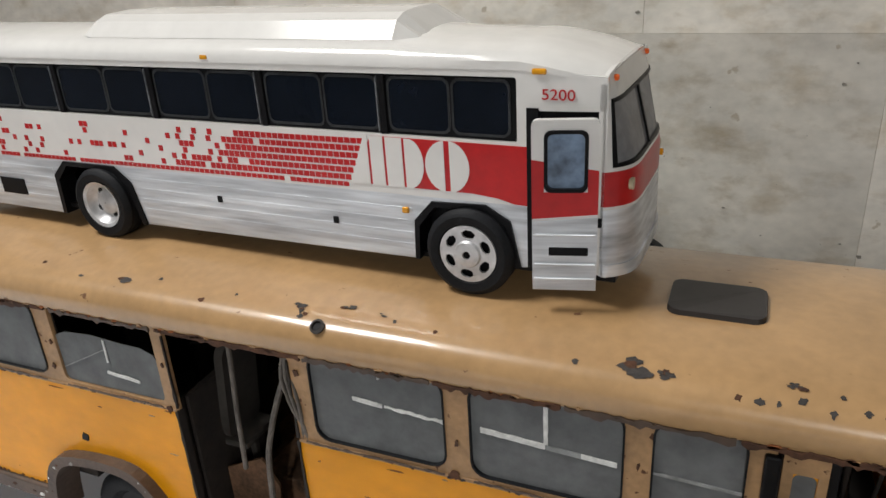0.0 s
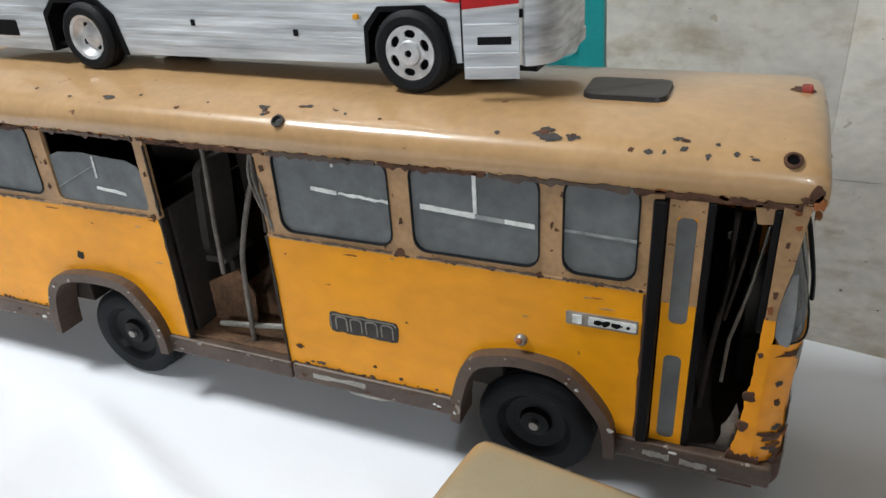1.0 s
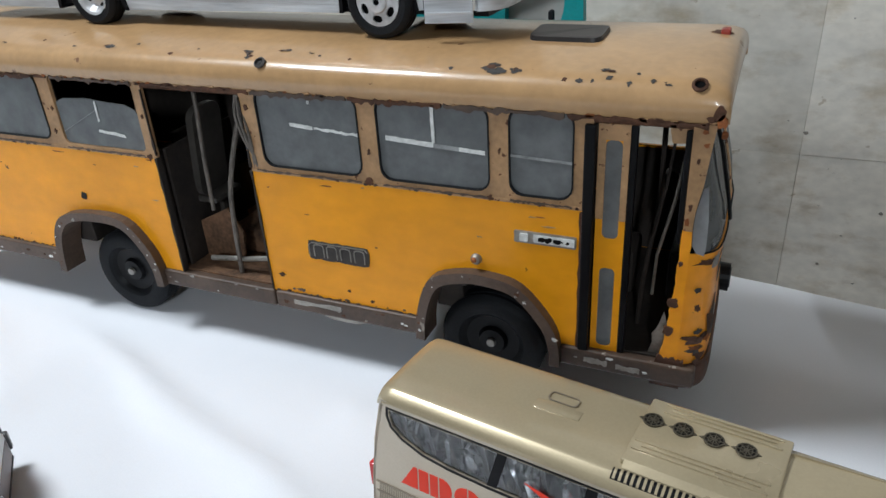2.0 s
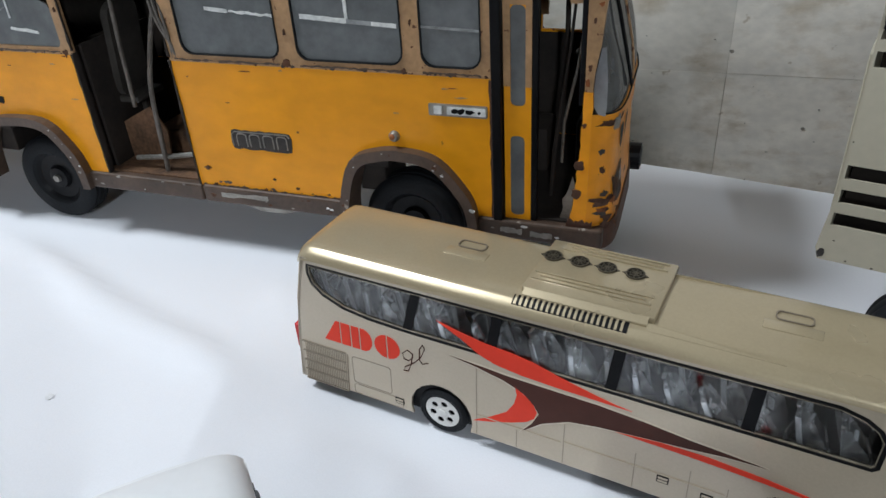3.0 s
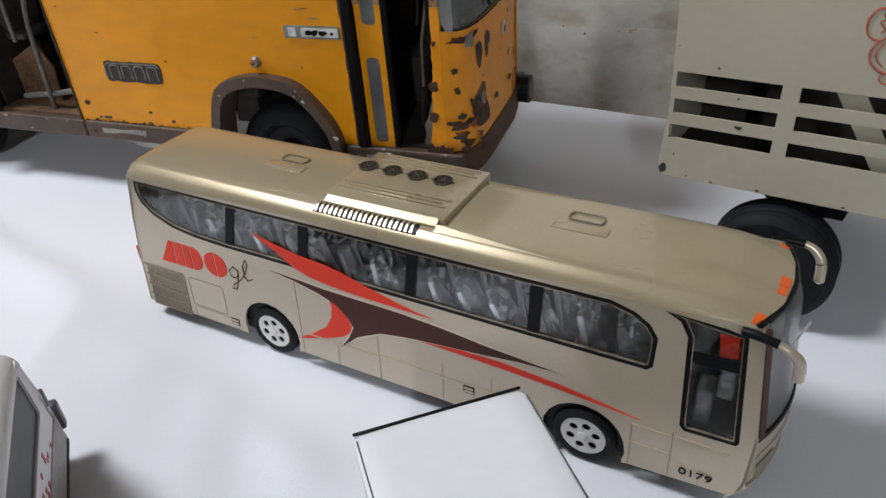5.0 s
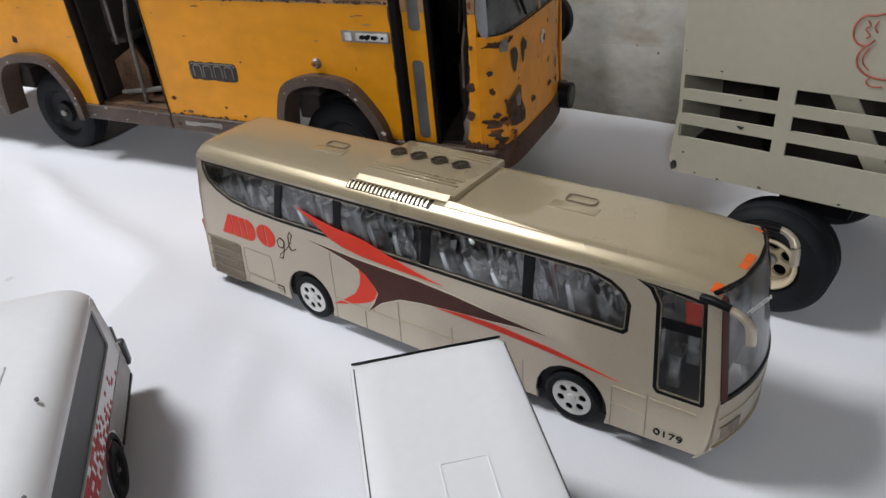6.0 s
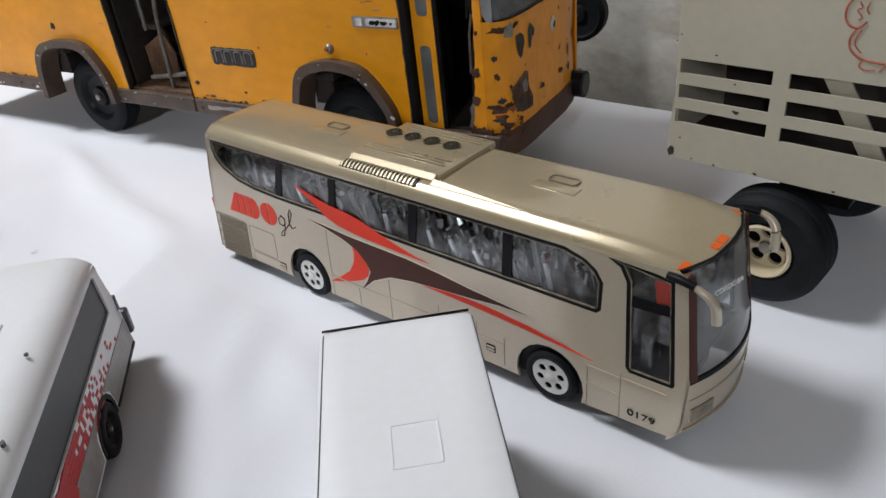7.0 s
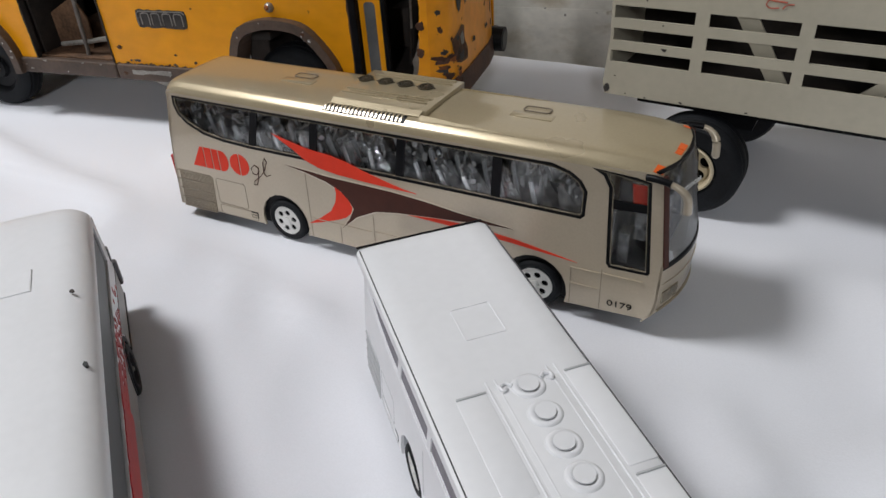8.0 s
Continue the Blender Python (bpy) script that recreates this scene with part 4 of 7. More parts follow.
    part("hand_rail", tube([(0.1, 0.02, 0.205), (0.096, 0.02, 0.17), (0.088, 0.02, 0.13), (0.087, 0.02, 0.1)], 0.0011), STEEL, y, "thin loose wire")
    part("hand_rail", tube([(0.094, 0.02, 0.222), (0.090, 0.022, 0.18), (0.084, 0.025, 0.14)], 0.0010), INSIDE, y, "thin loose rod")
    part("kick_plate", prism([(-0.302, 0.060), (-0.262, 0.060), (-0.258, 0.090), (-0.270, 0.112), (-0.302, 0.096)], (), 0.030, 0.032), DIRT, y, "rusty brown kick plate")
    part("kick_plate", prism([(-0.246, 0.060), (-0.212, 0.060), (-0.212, 0.104), (-0.228, 0.110), (-0.246, 0.096)], (), 0.052, 0.054), DIRT, y, "rusty brown kick plate")
    # front door leaf and its black post
    leaf = prism(rr(0.0505, 0.058, 0.069, 0.2225, 0.002), [rr(0.0548, 0.1465, 0.0650, 0.2125, 0.0035), rr(0.0545, 0.0635, 0.0645, 0.1250, 0.0035)], 0.002, 0.005)
    leaf = part("door_leaf", leaf, YELLOW, y, "narrow yellow folding door leaf")
    part("leaf_top", prism([(0.0503, 0.1600), (0.0549, 0.1600), (0.0549, 0.2127), (0.0651, 0.2127), (0.0651, 0.1600), (0.0692, 0.1600), (0.0692, 0.2227), (0.0503, 0.2227)], (), 0.0014, 0.002), TANWORN, leaf, "tan upper part of the leaf")
    for z0, z1 in ((0.1465, 0.2125), (0.0635, 0.1250)):
        part("window_pane", box(0.0540, 0.003, z0 - 0.001, 0.0655, 0.0036, z1 + 0.001), FILM, leaf, "grey dusty plastic pane")
    part("door_post", box(0.0425, -0.0028, 0.052, 0.0495, 0.004, 0.2225, 0.0012), BLACK, y, "black rubber door post")
    part("door_edge", box(0.0690, 0.0015, 0.058, 0.0735, 0.006, 0.2225, 0.001), BLACK, y)
    part("door_edge", box(0.1002, 0.0005, 0.15, 0.1042, 0.004, 0.2225, 0.001), BLACK, y)
    # front end: a nearly flat face with a rounded near corner; the screen leans back to the header
    def nose(s, z):
        mid = np.interp(z, [0.045, 0.075, 0.100, 0.135, 0.150, 0.170, 0.195, 0.222, 0.24], [0.1270, 0.1262, 0.1255, 0.1268, 0.1275, 0.1250, 0.1190, 0.1130, 0.1120])
        back = np.interp(s, [0.0, 0.0008, 0.002, 0.004, 0.007, 0.011, 0.016, 0.024, 0.040, 0.105, 0.130, 0.148, 0.156, W], [0.0185, 0.0150, 0.0120, 0.0088, 0.0058, 0.0034, 0.0018, 0.0007, 0.0, 0.0008, 0.0040, 0.0088, 0.0130, 0.0200])
        return float(mid - back)

    def front(name, s0, s1, z0, z1, material, label="", push=0.0, thick=0.003, sag=0.0):
        n = max(2, int((s1 - s0) / 0.0016))
        bm = grid(lambda s, k: (nose(s, z0 + (z1 - z0) * k) + push, s, z0 + (z1 - z0) * k - sag * (1 - abs(2 * s / W - 1)) * (1 - k)), steps(s0, s1, n), steps(0, 1, 8), (-thick, 0, 0))
        return part(name, bm, material, y, label, True)

    front("front_panel", 0.0001, W - 0.0008, 0.060, 0.1445, YELLOWF, "yellow front sheet with rusty holes")
    front("front_bumper", 0.0012, W - 0.0012, 0.042, 0.0615, APRON, "rusty brown lower apron", 0.0014, 0.005)
    # near corner post: tan above, yellow below, its inner edge torn along the door opening
    rag = random.Random(77)
    inner_edge = [(0.0945 + 0.0011 * (rag.random() - 0.5) + np.interp(z, [0.05, 0.075, 0.12, 0.16], [0.0, 0.0045, 0.0080, 0.0095]), z) for z in steps(0.052, 0.160, 26)]
    low_post = inner_edge + [(0.1092, 0.160), (0.1098, 0.1490), (0.1092, 0.1440), (0.1088, 0.0760), (0.1088, 0.052)]
    part("corner_post", prism(low_post, (), 0.0, 0.0028), YELLOWF, y, "yellow front corner sheet with a torn edge")
    part("corner_post", prism([(0.1040, 0.160), (0.1092, 0.160), (0.1098, 0.172), (0.1128, 0.190), (0.1150, 0.2140), (0.1165, 0.2270), (0.1040, 0.2270)], (), -0.0006, 0.0028), TANWORN, y, "worn tan corner post")
    part("corner_apron", prism([(0.0925, 0.0420), (0.1120, 0.0420), (0.1130, 0.0560), (0.1130, 0.0652), (0.1112, 0.0640), (0.1095, 0.0652), (0.1080, 0.0644), (0.1066, 0.0668), (0.1050, 0.0662), (0.1034, 0.0646), (0.1018, 0.0656), (0.1004, 0.0642), (0.0990, 0.0660), (0.0972, 0.0672), (0.0958, 0.0652), (0.0945, 0.0590), (0.0938, 0.0520)], (), -0.0009, 0.0020), APRON, y, "rusty brown corner of the apron")
    part("wrap_pane", prism([(0.1096, 0.162), (0.1100, 0.1500), (0.1130, 0.1450), (0.1176, 0.1440), (0.1182, 0.1500), (0.1178, 0.1680), (0.1158, 0.1890), (0.1132, 0.1880), (0.1102, 0.172)], (), 0.0008, 0.0014), HAZY, y, "hazy grey wrap-round corner pane")
    for z0, z1 in ((0.0835, 0.0890), (0.1055, 0.1115), (0.136, 0.1385)):
        u = float(np.interp((z0 + z1) / 2, [0.05, 0.075, 0.12, 0.16], [0.0945, 0.0990, 0.1025, 0.1040]))
        part("rust_patch", prism(blot(u + 0.0014, (z0 + z1) / 2, (z1 - z0) * 0.55, int(z0 * 1e4), 11, 0.4, 1.1), (), -0.0010, 0.0008), RUST, y, "rust on the torn edge")
    part("corner_lining", box(0.1040, 0.0030, 0.060, 0.1080, 0.0060, 0.2270, 0.0008), BLACK, y, "dark inner side of the post")
    part("torn_strip", prism([(0.0885, 0.0600), (0.0985, 0.0600), (0.0995, 0.0880), (0.0972, 0.0955), (0.0958, 0.0900), (0.0945, 0.0850), (0.0930, 0.0810), (0.0905, 0.0770), (0.0912, 0.0700)], (), 0.0075, 0.0085), STEEL, y, "torn grey sheet metal inside the door")
    front("windscreen_pillar", W - 0.006, W - 0.001, 0.1445, 0.226, TANWORN)
    front("windscreen_pillar", 0.0785, 0.0815, 0.1445, 0.222, TANWORN)
    front("front_header", 0.0, W - 0.001, 0.2145, 0.234, TANWORN, "tan header over the windscreen")
    front("windscreen_pane", 0.0024, 0.0775, 0.1445, 0.2155, DUSK, "dark dusty windscreen pane, reflection put in as haze", -0.001, 0.0006)
    front("windscreen_pane", 0.0825, W - 0.006, 0.1445, 0.2155, DUSK, "dark dusty windscreen pane, reflection put in as haze", -0.001, 0.0006)
    for i, (cu, cz, r, fl) in enumerate(((0.1175, 0.2345, 0.0034, 1.3), (0.1190, 0.2300, 0.0026, 1.5), (0.1130, 0.2310, 0.0022, 0.9), (0.1105, 0.2225, 0.0018, 0.8), (0.1085, 0.2050, 0.0012, 1.4), (0.1120, 0.2150, 0.0014, 1.0), (0.1070, 0.1760, 0.0012, 1.8), (0.1060, 0.1660, 0.0014, 1.5))):
        part("rust_patch", prism(blot(cu, cz, r, 160 + i, 13, 0.35, fl), (), -0.0042 if cz > 0.226 else -0.0012, -0.0030 if cz > 0.226 else 0.0), RUST if i % 2 == 0 else RUSTY, y, "rust on the front corner")
    knob = lathe([(0.0022, 0.0), (0.0024, -0.0020), (0.0014, -0.0032), (0.0002, -0.0033)], 0, 0, 10)
    bmesh.ops.transform(knob, matrix=pose(0.1188, 0.010, 0.2180, 0, 0, 90), verts=knob.verts)
    part("screen_bolt", knob, RUSTY, y, "rusty bolt on the header", True)
    bracket = [(nose(0.030, 0.219) + 0.001, 0.030, 0.219), (nose(0.030, 0.205) + 0.0022, 0.030, 0.205), (nose(0.030, 0.188) + 0.0022, 0.031, 0.188), (nose(0.030, 0.172) + 0.0016, 0.034, 0.172), (nose(0.04, 0.160) + 0.0012, 0.040, 0.160), (nose(0.04, 0.150) + 0.001, 0.046, 0.150)]
    part("mirror_bracket", tube(flow(bracket), 0.0013, 6), BLACK, y, "bent black screen rail")
    part("screen_seal", tube([(nose(s, 0.1445) + 0.0006, s, 0.1447) for s in steps(0.003, W - 0.008, 36)], 0.0006, 6), RUBBER, y, "black seal under the windscreen")
    # rust patches on the front and near side
    def fpatch(outline, material, label, lift=0.0006):
        bm = bmesh.new()
        n = len(outline)
        cs, cz = sum(q[0] for q in outline) / n, sum(q[1] for q in outline) / n
        rings = [[bm.verts.new((nose(cs + (s - cs) * k, cz + (z - cz) * k) + lift, cs + (s - cs) * k, cz + (z - cz) * k)) for s, z in outline] for k in (1.0, 0.6)]
        mid = bm.verts.new((nose(cs, cz) + lift, cs, cz))
        for i in range(n):
            bm.faces.new((rings[0][i], rings[0][(i + 1) % n], rings[1][(i + 1) % n], rings[1][i]))
            bm.faces.new((rings[1][i], rings[1][(i + 1) % n], mid))
        part("rust_patch", bm, material, y, label)

    fpatch([(0.0200, 0.1300), (0.0265, 0.1312), (0.0310, 0.1285), (0.0330, 0.1230), (0.0300, 0.1140), (0.0268, 0.1120), (0.0230, 0.1165)], DARKCHIP, "dark hole in the front sheet")
    fpatch([(0.0385, 0.1300), (0.0420, 0.1345), (0.0450, 0.1320), (0.0500, 0.1280), (0.0490, 0.1230), (0.0455, 0.1235), (0.0440, 0.1160), (0.0405, 0.1150), (0.0390, 0.1210)], DARKCHIP, "dark hole in the front sheet")
    fpatch([(0.0130, 0.0925), (0.0200, 0.0960), (0.0330, 0.1010), (0.0385, 0.0985), (0.0375, 0.0880), (0.0440, 0.0780), (0.0430, 0.0700), (0.0360, 0.0700), (0.0260, 0.0712), (0.0180, 0.0740), (0.0150, 0.0830)], DIRT, "large rusted hole in the front sheet")
    for i, (cs, cz, r, fl) in enumerate(((0.0195, 0.0870, 0.0050, 0.9), (0.029, 0.0760, 0.0058, 0.8), (0.035, 0.0830, 0.0035, 1.5), (0.022, 0.0930, 0.0032, 0.6), (0.038, 0.0755, 0.0045, 0.8))):
        fpatch(blot(cs, cz, r, 60 + i, 12, 0.45, fl), (RUST, DARKCHIP)[i % 2], "dark rust", 0.0010)
    fpatch([(0.0265, 0.0930), (0.0320, 0.0960), (0.0350, 0.0910), (0.0335, 0.0850), (0.0280, 0.0860)], STEEL, "bare grey metal in the hole", 0.0014)
    fpatch(blot(0.086, 0.1218, 0.0055, 3, 14, 0.2, 1.0), TAPE, "pale patch round a hole")
    fpatch(blot(0.088, 0.1213, 0.0022, 4, 10, 0.3, 1.3), BLACK, "small hole", 0.0010)
    fpatch(blot(0.013, 0.1360, 0.0050, 9, 14, 0.25, 1.1), STEEL, "scuffed grey patch", 0.0007)
    for i, (cs, cz, r, fl) in enumerate(((0.006, 0.086, 0.0030, 1.0), (0.004, 0.104, 0.0020, 1.6), (0.010, 0.0815, 0.0035, 0.8), (0.003, 0.118, 0.0018, 1.5), (0.009, 0.066, 0.0050, 0.8), (0.014, 0.0795, 0.0045, 0.7), (0.005, 0.072, 0.0040, 1.2), (0.013, 0.095, 0.0018, 1.3), (0.018, 0.1385, 0.0030, 0.8), (0.062, 0.0800, 0.0060, 0.5), (0.1215, 0.0913, 0.0030, 1.8), (0.1213, 0.0765, 0.0035, 1.2), (0.100, 0.0795, 0.0060, 0.4), (0.005, 0.138, 0.0050, 0.7), (0.020, 0.1395, 0.0040, 0.5), (0.14, 0.10, 0.004, 1.5))):
        fpatch(blot(cs, cz, r * 0.8, 70 + i, 14, 0.4, fl), RUST if i % 3 else DARKCHIP, "rust on the front sheet", 0.0009)
    for i in range(26):
        rnd = random.Random(900 + i)
        fpatch(blot(0.003 + 0.020 * rnd.random(), 0.052 + 0.030 * rnd.random() ** 1.4, 0.0008 + 0.0030 * rnd.random() ** 2, 800 + i, 10, 0.4, 0.9), (RUST, APRON, RUSTY)[i % 3], "rust on the front corner", 0.0022 if i % 2 else 0.0019)
    lamp = part("headlamp", tube([(nose(0.138, 0.055) - 0.004, 0.138, 0.055), (nose(0.138, 0.055) + 0.0120, 0.138, 0.055)], 0.0115, 20), BLACK, y, "black round headlamp housing")
    part("lens", tube([(nose(0.138, 0.055) + 0.0115, 0.138, 0.055), (nose(0.138, 0.055) + 0.0128, 0.138, 0.055)], 0.0085, 16), GREYGLASS, lamp)
    for i, (cu, cz, r, fl) in enumerate(((-0.109, 0.1675, 0.0032, 0.9), (-0.019, 0.1665, 0.0020, 0.9), (-0.138, 0.072, 0.0016, 0.6), (-0.2, 0.0765, 0.003, 0.5), (-0.31, 0.166, 0.002, 1.4), (-0.405, 0.2, 0.0012, 1.4), (-0.409, 0.18, 0.0014, 1.2), (-0.107, 0.19, 0.0010, 2), (-0.012, 0.2, 0.0010, 2), (-0.205, 0.215, 0.0016, 1.5), (-0.3075, 0.2, 0.001, 2))):
        part("rust_patch", prism(blot(cu, cz, r, 100 + i, 12, 0.45, fl), (), -0.0012, -0.0004), RUST, y, "rust patch")
    rnd = random.Random(33)
    for u0, z0, z1 in ((-0.3042, 0.060, 0.165), (-0.2108, 0.060, 0.165), (-0.3030, 0.168, 0.222), (-0.2105, 0.168, 0.222), (0.0420, 0.060, 0.164)):
        w = [(0.0005 + 0.0011 * rnd.random() ** 2) for _ in range(15)]
        zs = steps(z0, z1, 14)
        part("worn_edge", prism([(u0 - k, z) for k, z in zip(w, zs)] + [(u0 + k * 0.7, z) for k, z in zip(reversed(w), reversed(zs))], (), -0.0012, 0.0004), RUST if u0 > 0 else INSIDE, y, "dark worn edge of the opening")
    # dark strip covers the yellow panel thickness, as if it lay in shade
    part("jamb_shade", box(-0.3044, -0.0004, 0.0600, -0.3036, 0.0045, 0.1660), INSIDE, y, "dark strip painting shade over the yellow inner edge of the opening")
    wear = random.Random(51)
    for k in range(15):
        u = wear.choice((wear.uniform(-0.205, 0.038), wear.uniform(-0.52, -0.31)))
        z = wear.choice((wear.uniform(0.155, 0.164), wear.uniform(0.108, 0.160), wear.uniform(0.115, 0.150)))
        if -0.45 < u < -0.32 and z < 0.112 or -0.08 < u < 0.033 and z < 0.114:
            continue
        w = 0.0010 + 0.006 * wear.random() ** 3
        part("scratch", prism(blot(u, z, w, 700 + k, 12, 0.4, 0.0005 / w), (), -0.0003, 0.0), (RUSTY, TANWORN)[k % 2], y, "thin scratch in the paint")
    for k in range(22):
        u = wear.choice((wear.uniform(-0.205, -0.085), wear.uniform(-0.56, -0.46)))
        part("rust_patch", prism(blot(u, 0.0615 + 0.004 * wear.random() ** 2, 0.0007 + 0.0018 * wear.random() ** 2, 760 + k, 10, 0.45, 0.6), (), -0.0006, 0.0), (RUST, BROWN)[k % 2], y, "rust along the lower edge")
    # side fittings
    edge = random.Random(8)
    plate_pts = [(u, 0.1122 + 0.0012 * (edge.random() - 0.5)) for u in steps(-0.1690, -0.1180, 12)] + [(-0.1165, 0.1080), (-0.1170, 0.1010)] + [(u, 0.0965 + 0.0012 * (edge.random() - 0.5)) for u in steps(-0.1180, -0.1690, 12)] + [(-0.1705, 0.1010), (-0.1700, 0.1080)]
    grille = part("side_vent", prism(plate_pts, (), -0.0008, 0.0002), DARKCHIP, y, "black vent plate with pale worn arches")
    for u in (-0.1605, -0.1490, -0.1370, -0.1250):
        bow = [(u - 0.0042, 0.0990), (u - 0.0044, 0.1065), (u - 0.0030, 0.1092), (u + 0.0028, 0.1092), (u + 0.0042, 0.1068), (u + 0.0042, 0.0988)]
        part("vent_arch", tube([(a, -0.0010, z) for a, z in flow(bow, 2)], 0.00055, 6), STEEL, grille, "pale worn arch")
    part("vent_arch", tube([(-0.1690, -0.0010, 0.0985), (-0.1692, -0.0010, 0.1085), (-0.1665, -0.0010, 0.1108), (-0.1200, -0.0010, 0.1112), (-0.1180, -0.0010, 0.1090)], 0.0005, 6), STEEL, grille)
    badge = part("name_plate", prism(rr(-0.0025, 0.1370, 0.0395, 0.1455, 0.001), (), -0.0014, 0.0002), STEEL, y, "grey plate with worn white lettering field")
    part("plate_field", prism(rr(0.011, 0.1385, 0.0385, 0.1442, 0.0006), (), -0.0019, -0.0013), TAPE, badge)
    part("plate_tab", prism(rr(0.0015, 0.1385, 0.0072, 0.1442, 0.0006), (), -0.0024, -0.0013), TAPE, badge)
    for i, (a, b) in enumerate(((0.0145, 0.0185), (0.0192, 0.0236), (0.0250, 0.0290), (0.0298, 0.0310), (0.033, 0.0352))):
        part("worn_bar", prism(blot((a + b) / 2, 0.1412, (b - a) * 0.6, i, 10, 0.3, 0.8), (), -0.0022, -0.0018), BLACK, badge)
    lampb = part("side_lamp", lathe([(0.0042, 0.0), (0.0040, -0.002), (0.0028, -0.0035), (0.0003, -0.0038)], -0.0305, 0.1185, 16), STEEL, y, "small dull side lamp", True)
    part("lens", lathe([(0.0024, -0.0032), (0.0015, -0.005), (0.0002, -0.0055)], -0.0312, 0.1188, 10), RUSTY, lampb, "", True)
    part("bolt_hole", prism(blot(-0.400, 0.121, 0.0036, 8, 10, 0.25), (), -0.0006, 0.0), BLACK, y)
    for i, (a, b, z) in enumerate(((-0.190, -0.146, 0.0535), (0.048, 0.064, 0.052), (0.07, 0.086, 0.051))):
        rnd = random.Random(i + 4)
        up = [(u, z + 0.0022 + 0.0016 * rnd.random()) for u in steps(a, b, 8)]
        dn = [(u, z - 0.0018 * rnd.random()) for u in reversed(steps(a, b, 8))]
        part("bare_patch", prism(up + dn, (), -0.0040, -0.0033), STEEL, y, "scraped bare metal on the skirt")
    rnd = random.Random(21)
    for k in range(26):
        u = rnd.choice((rnd.uniform(-0.206, -0.085), rnd.uniform(-0.32, -0.215), rnd.uniform(0.032, 0.118), rnd.uniform(-0.56, -0.455)))
        part("bare_patch", prism(blot(u, rnd.uniform(0.0475, 0.0595), 0.0008 + 0.0022 * rnd.random() ** 2, 500 + k, 9, 0.45, 0.45), (), -0.0039, -0.0034), (STEEL, TAPE, RUST)[k % 3], y, "scuff on the skirt")
    part("exhaust_tab", prism([(-0.172, 0.0440), (-0.160, 0.0462), (-0.132, 0.0462), (-0.122, 0.0445), (-0.136, 0.0400), (-0.158, 0.0398)], (), 0.001, 0.003), STEEL, y, "torn grey metal tab under the skirt")
    return y


yellow_bus()

# ---- modern coaches ----


def fs_curl(side, away):
    """Where the scrolls beside the first cup lie, across the roof."""
    return 0.0455 + side * away


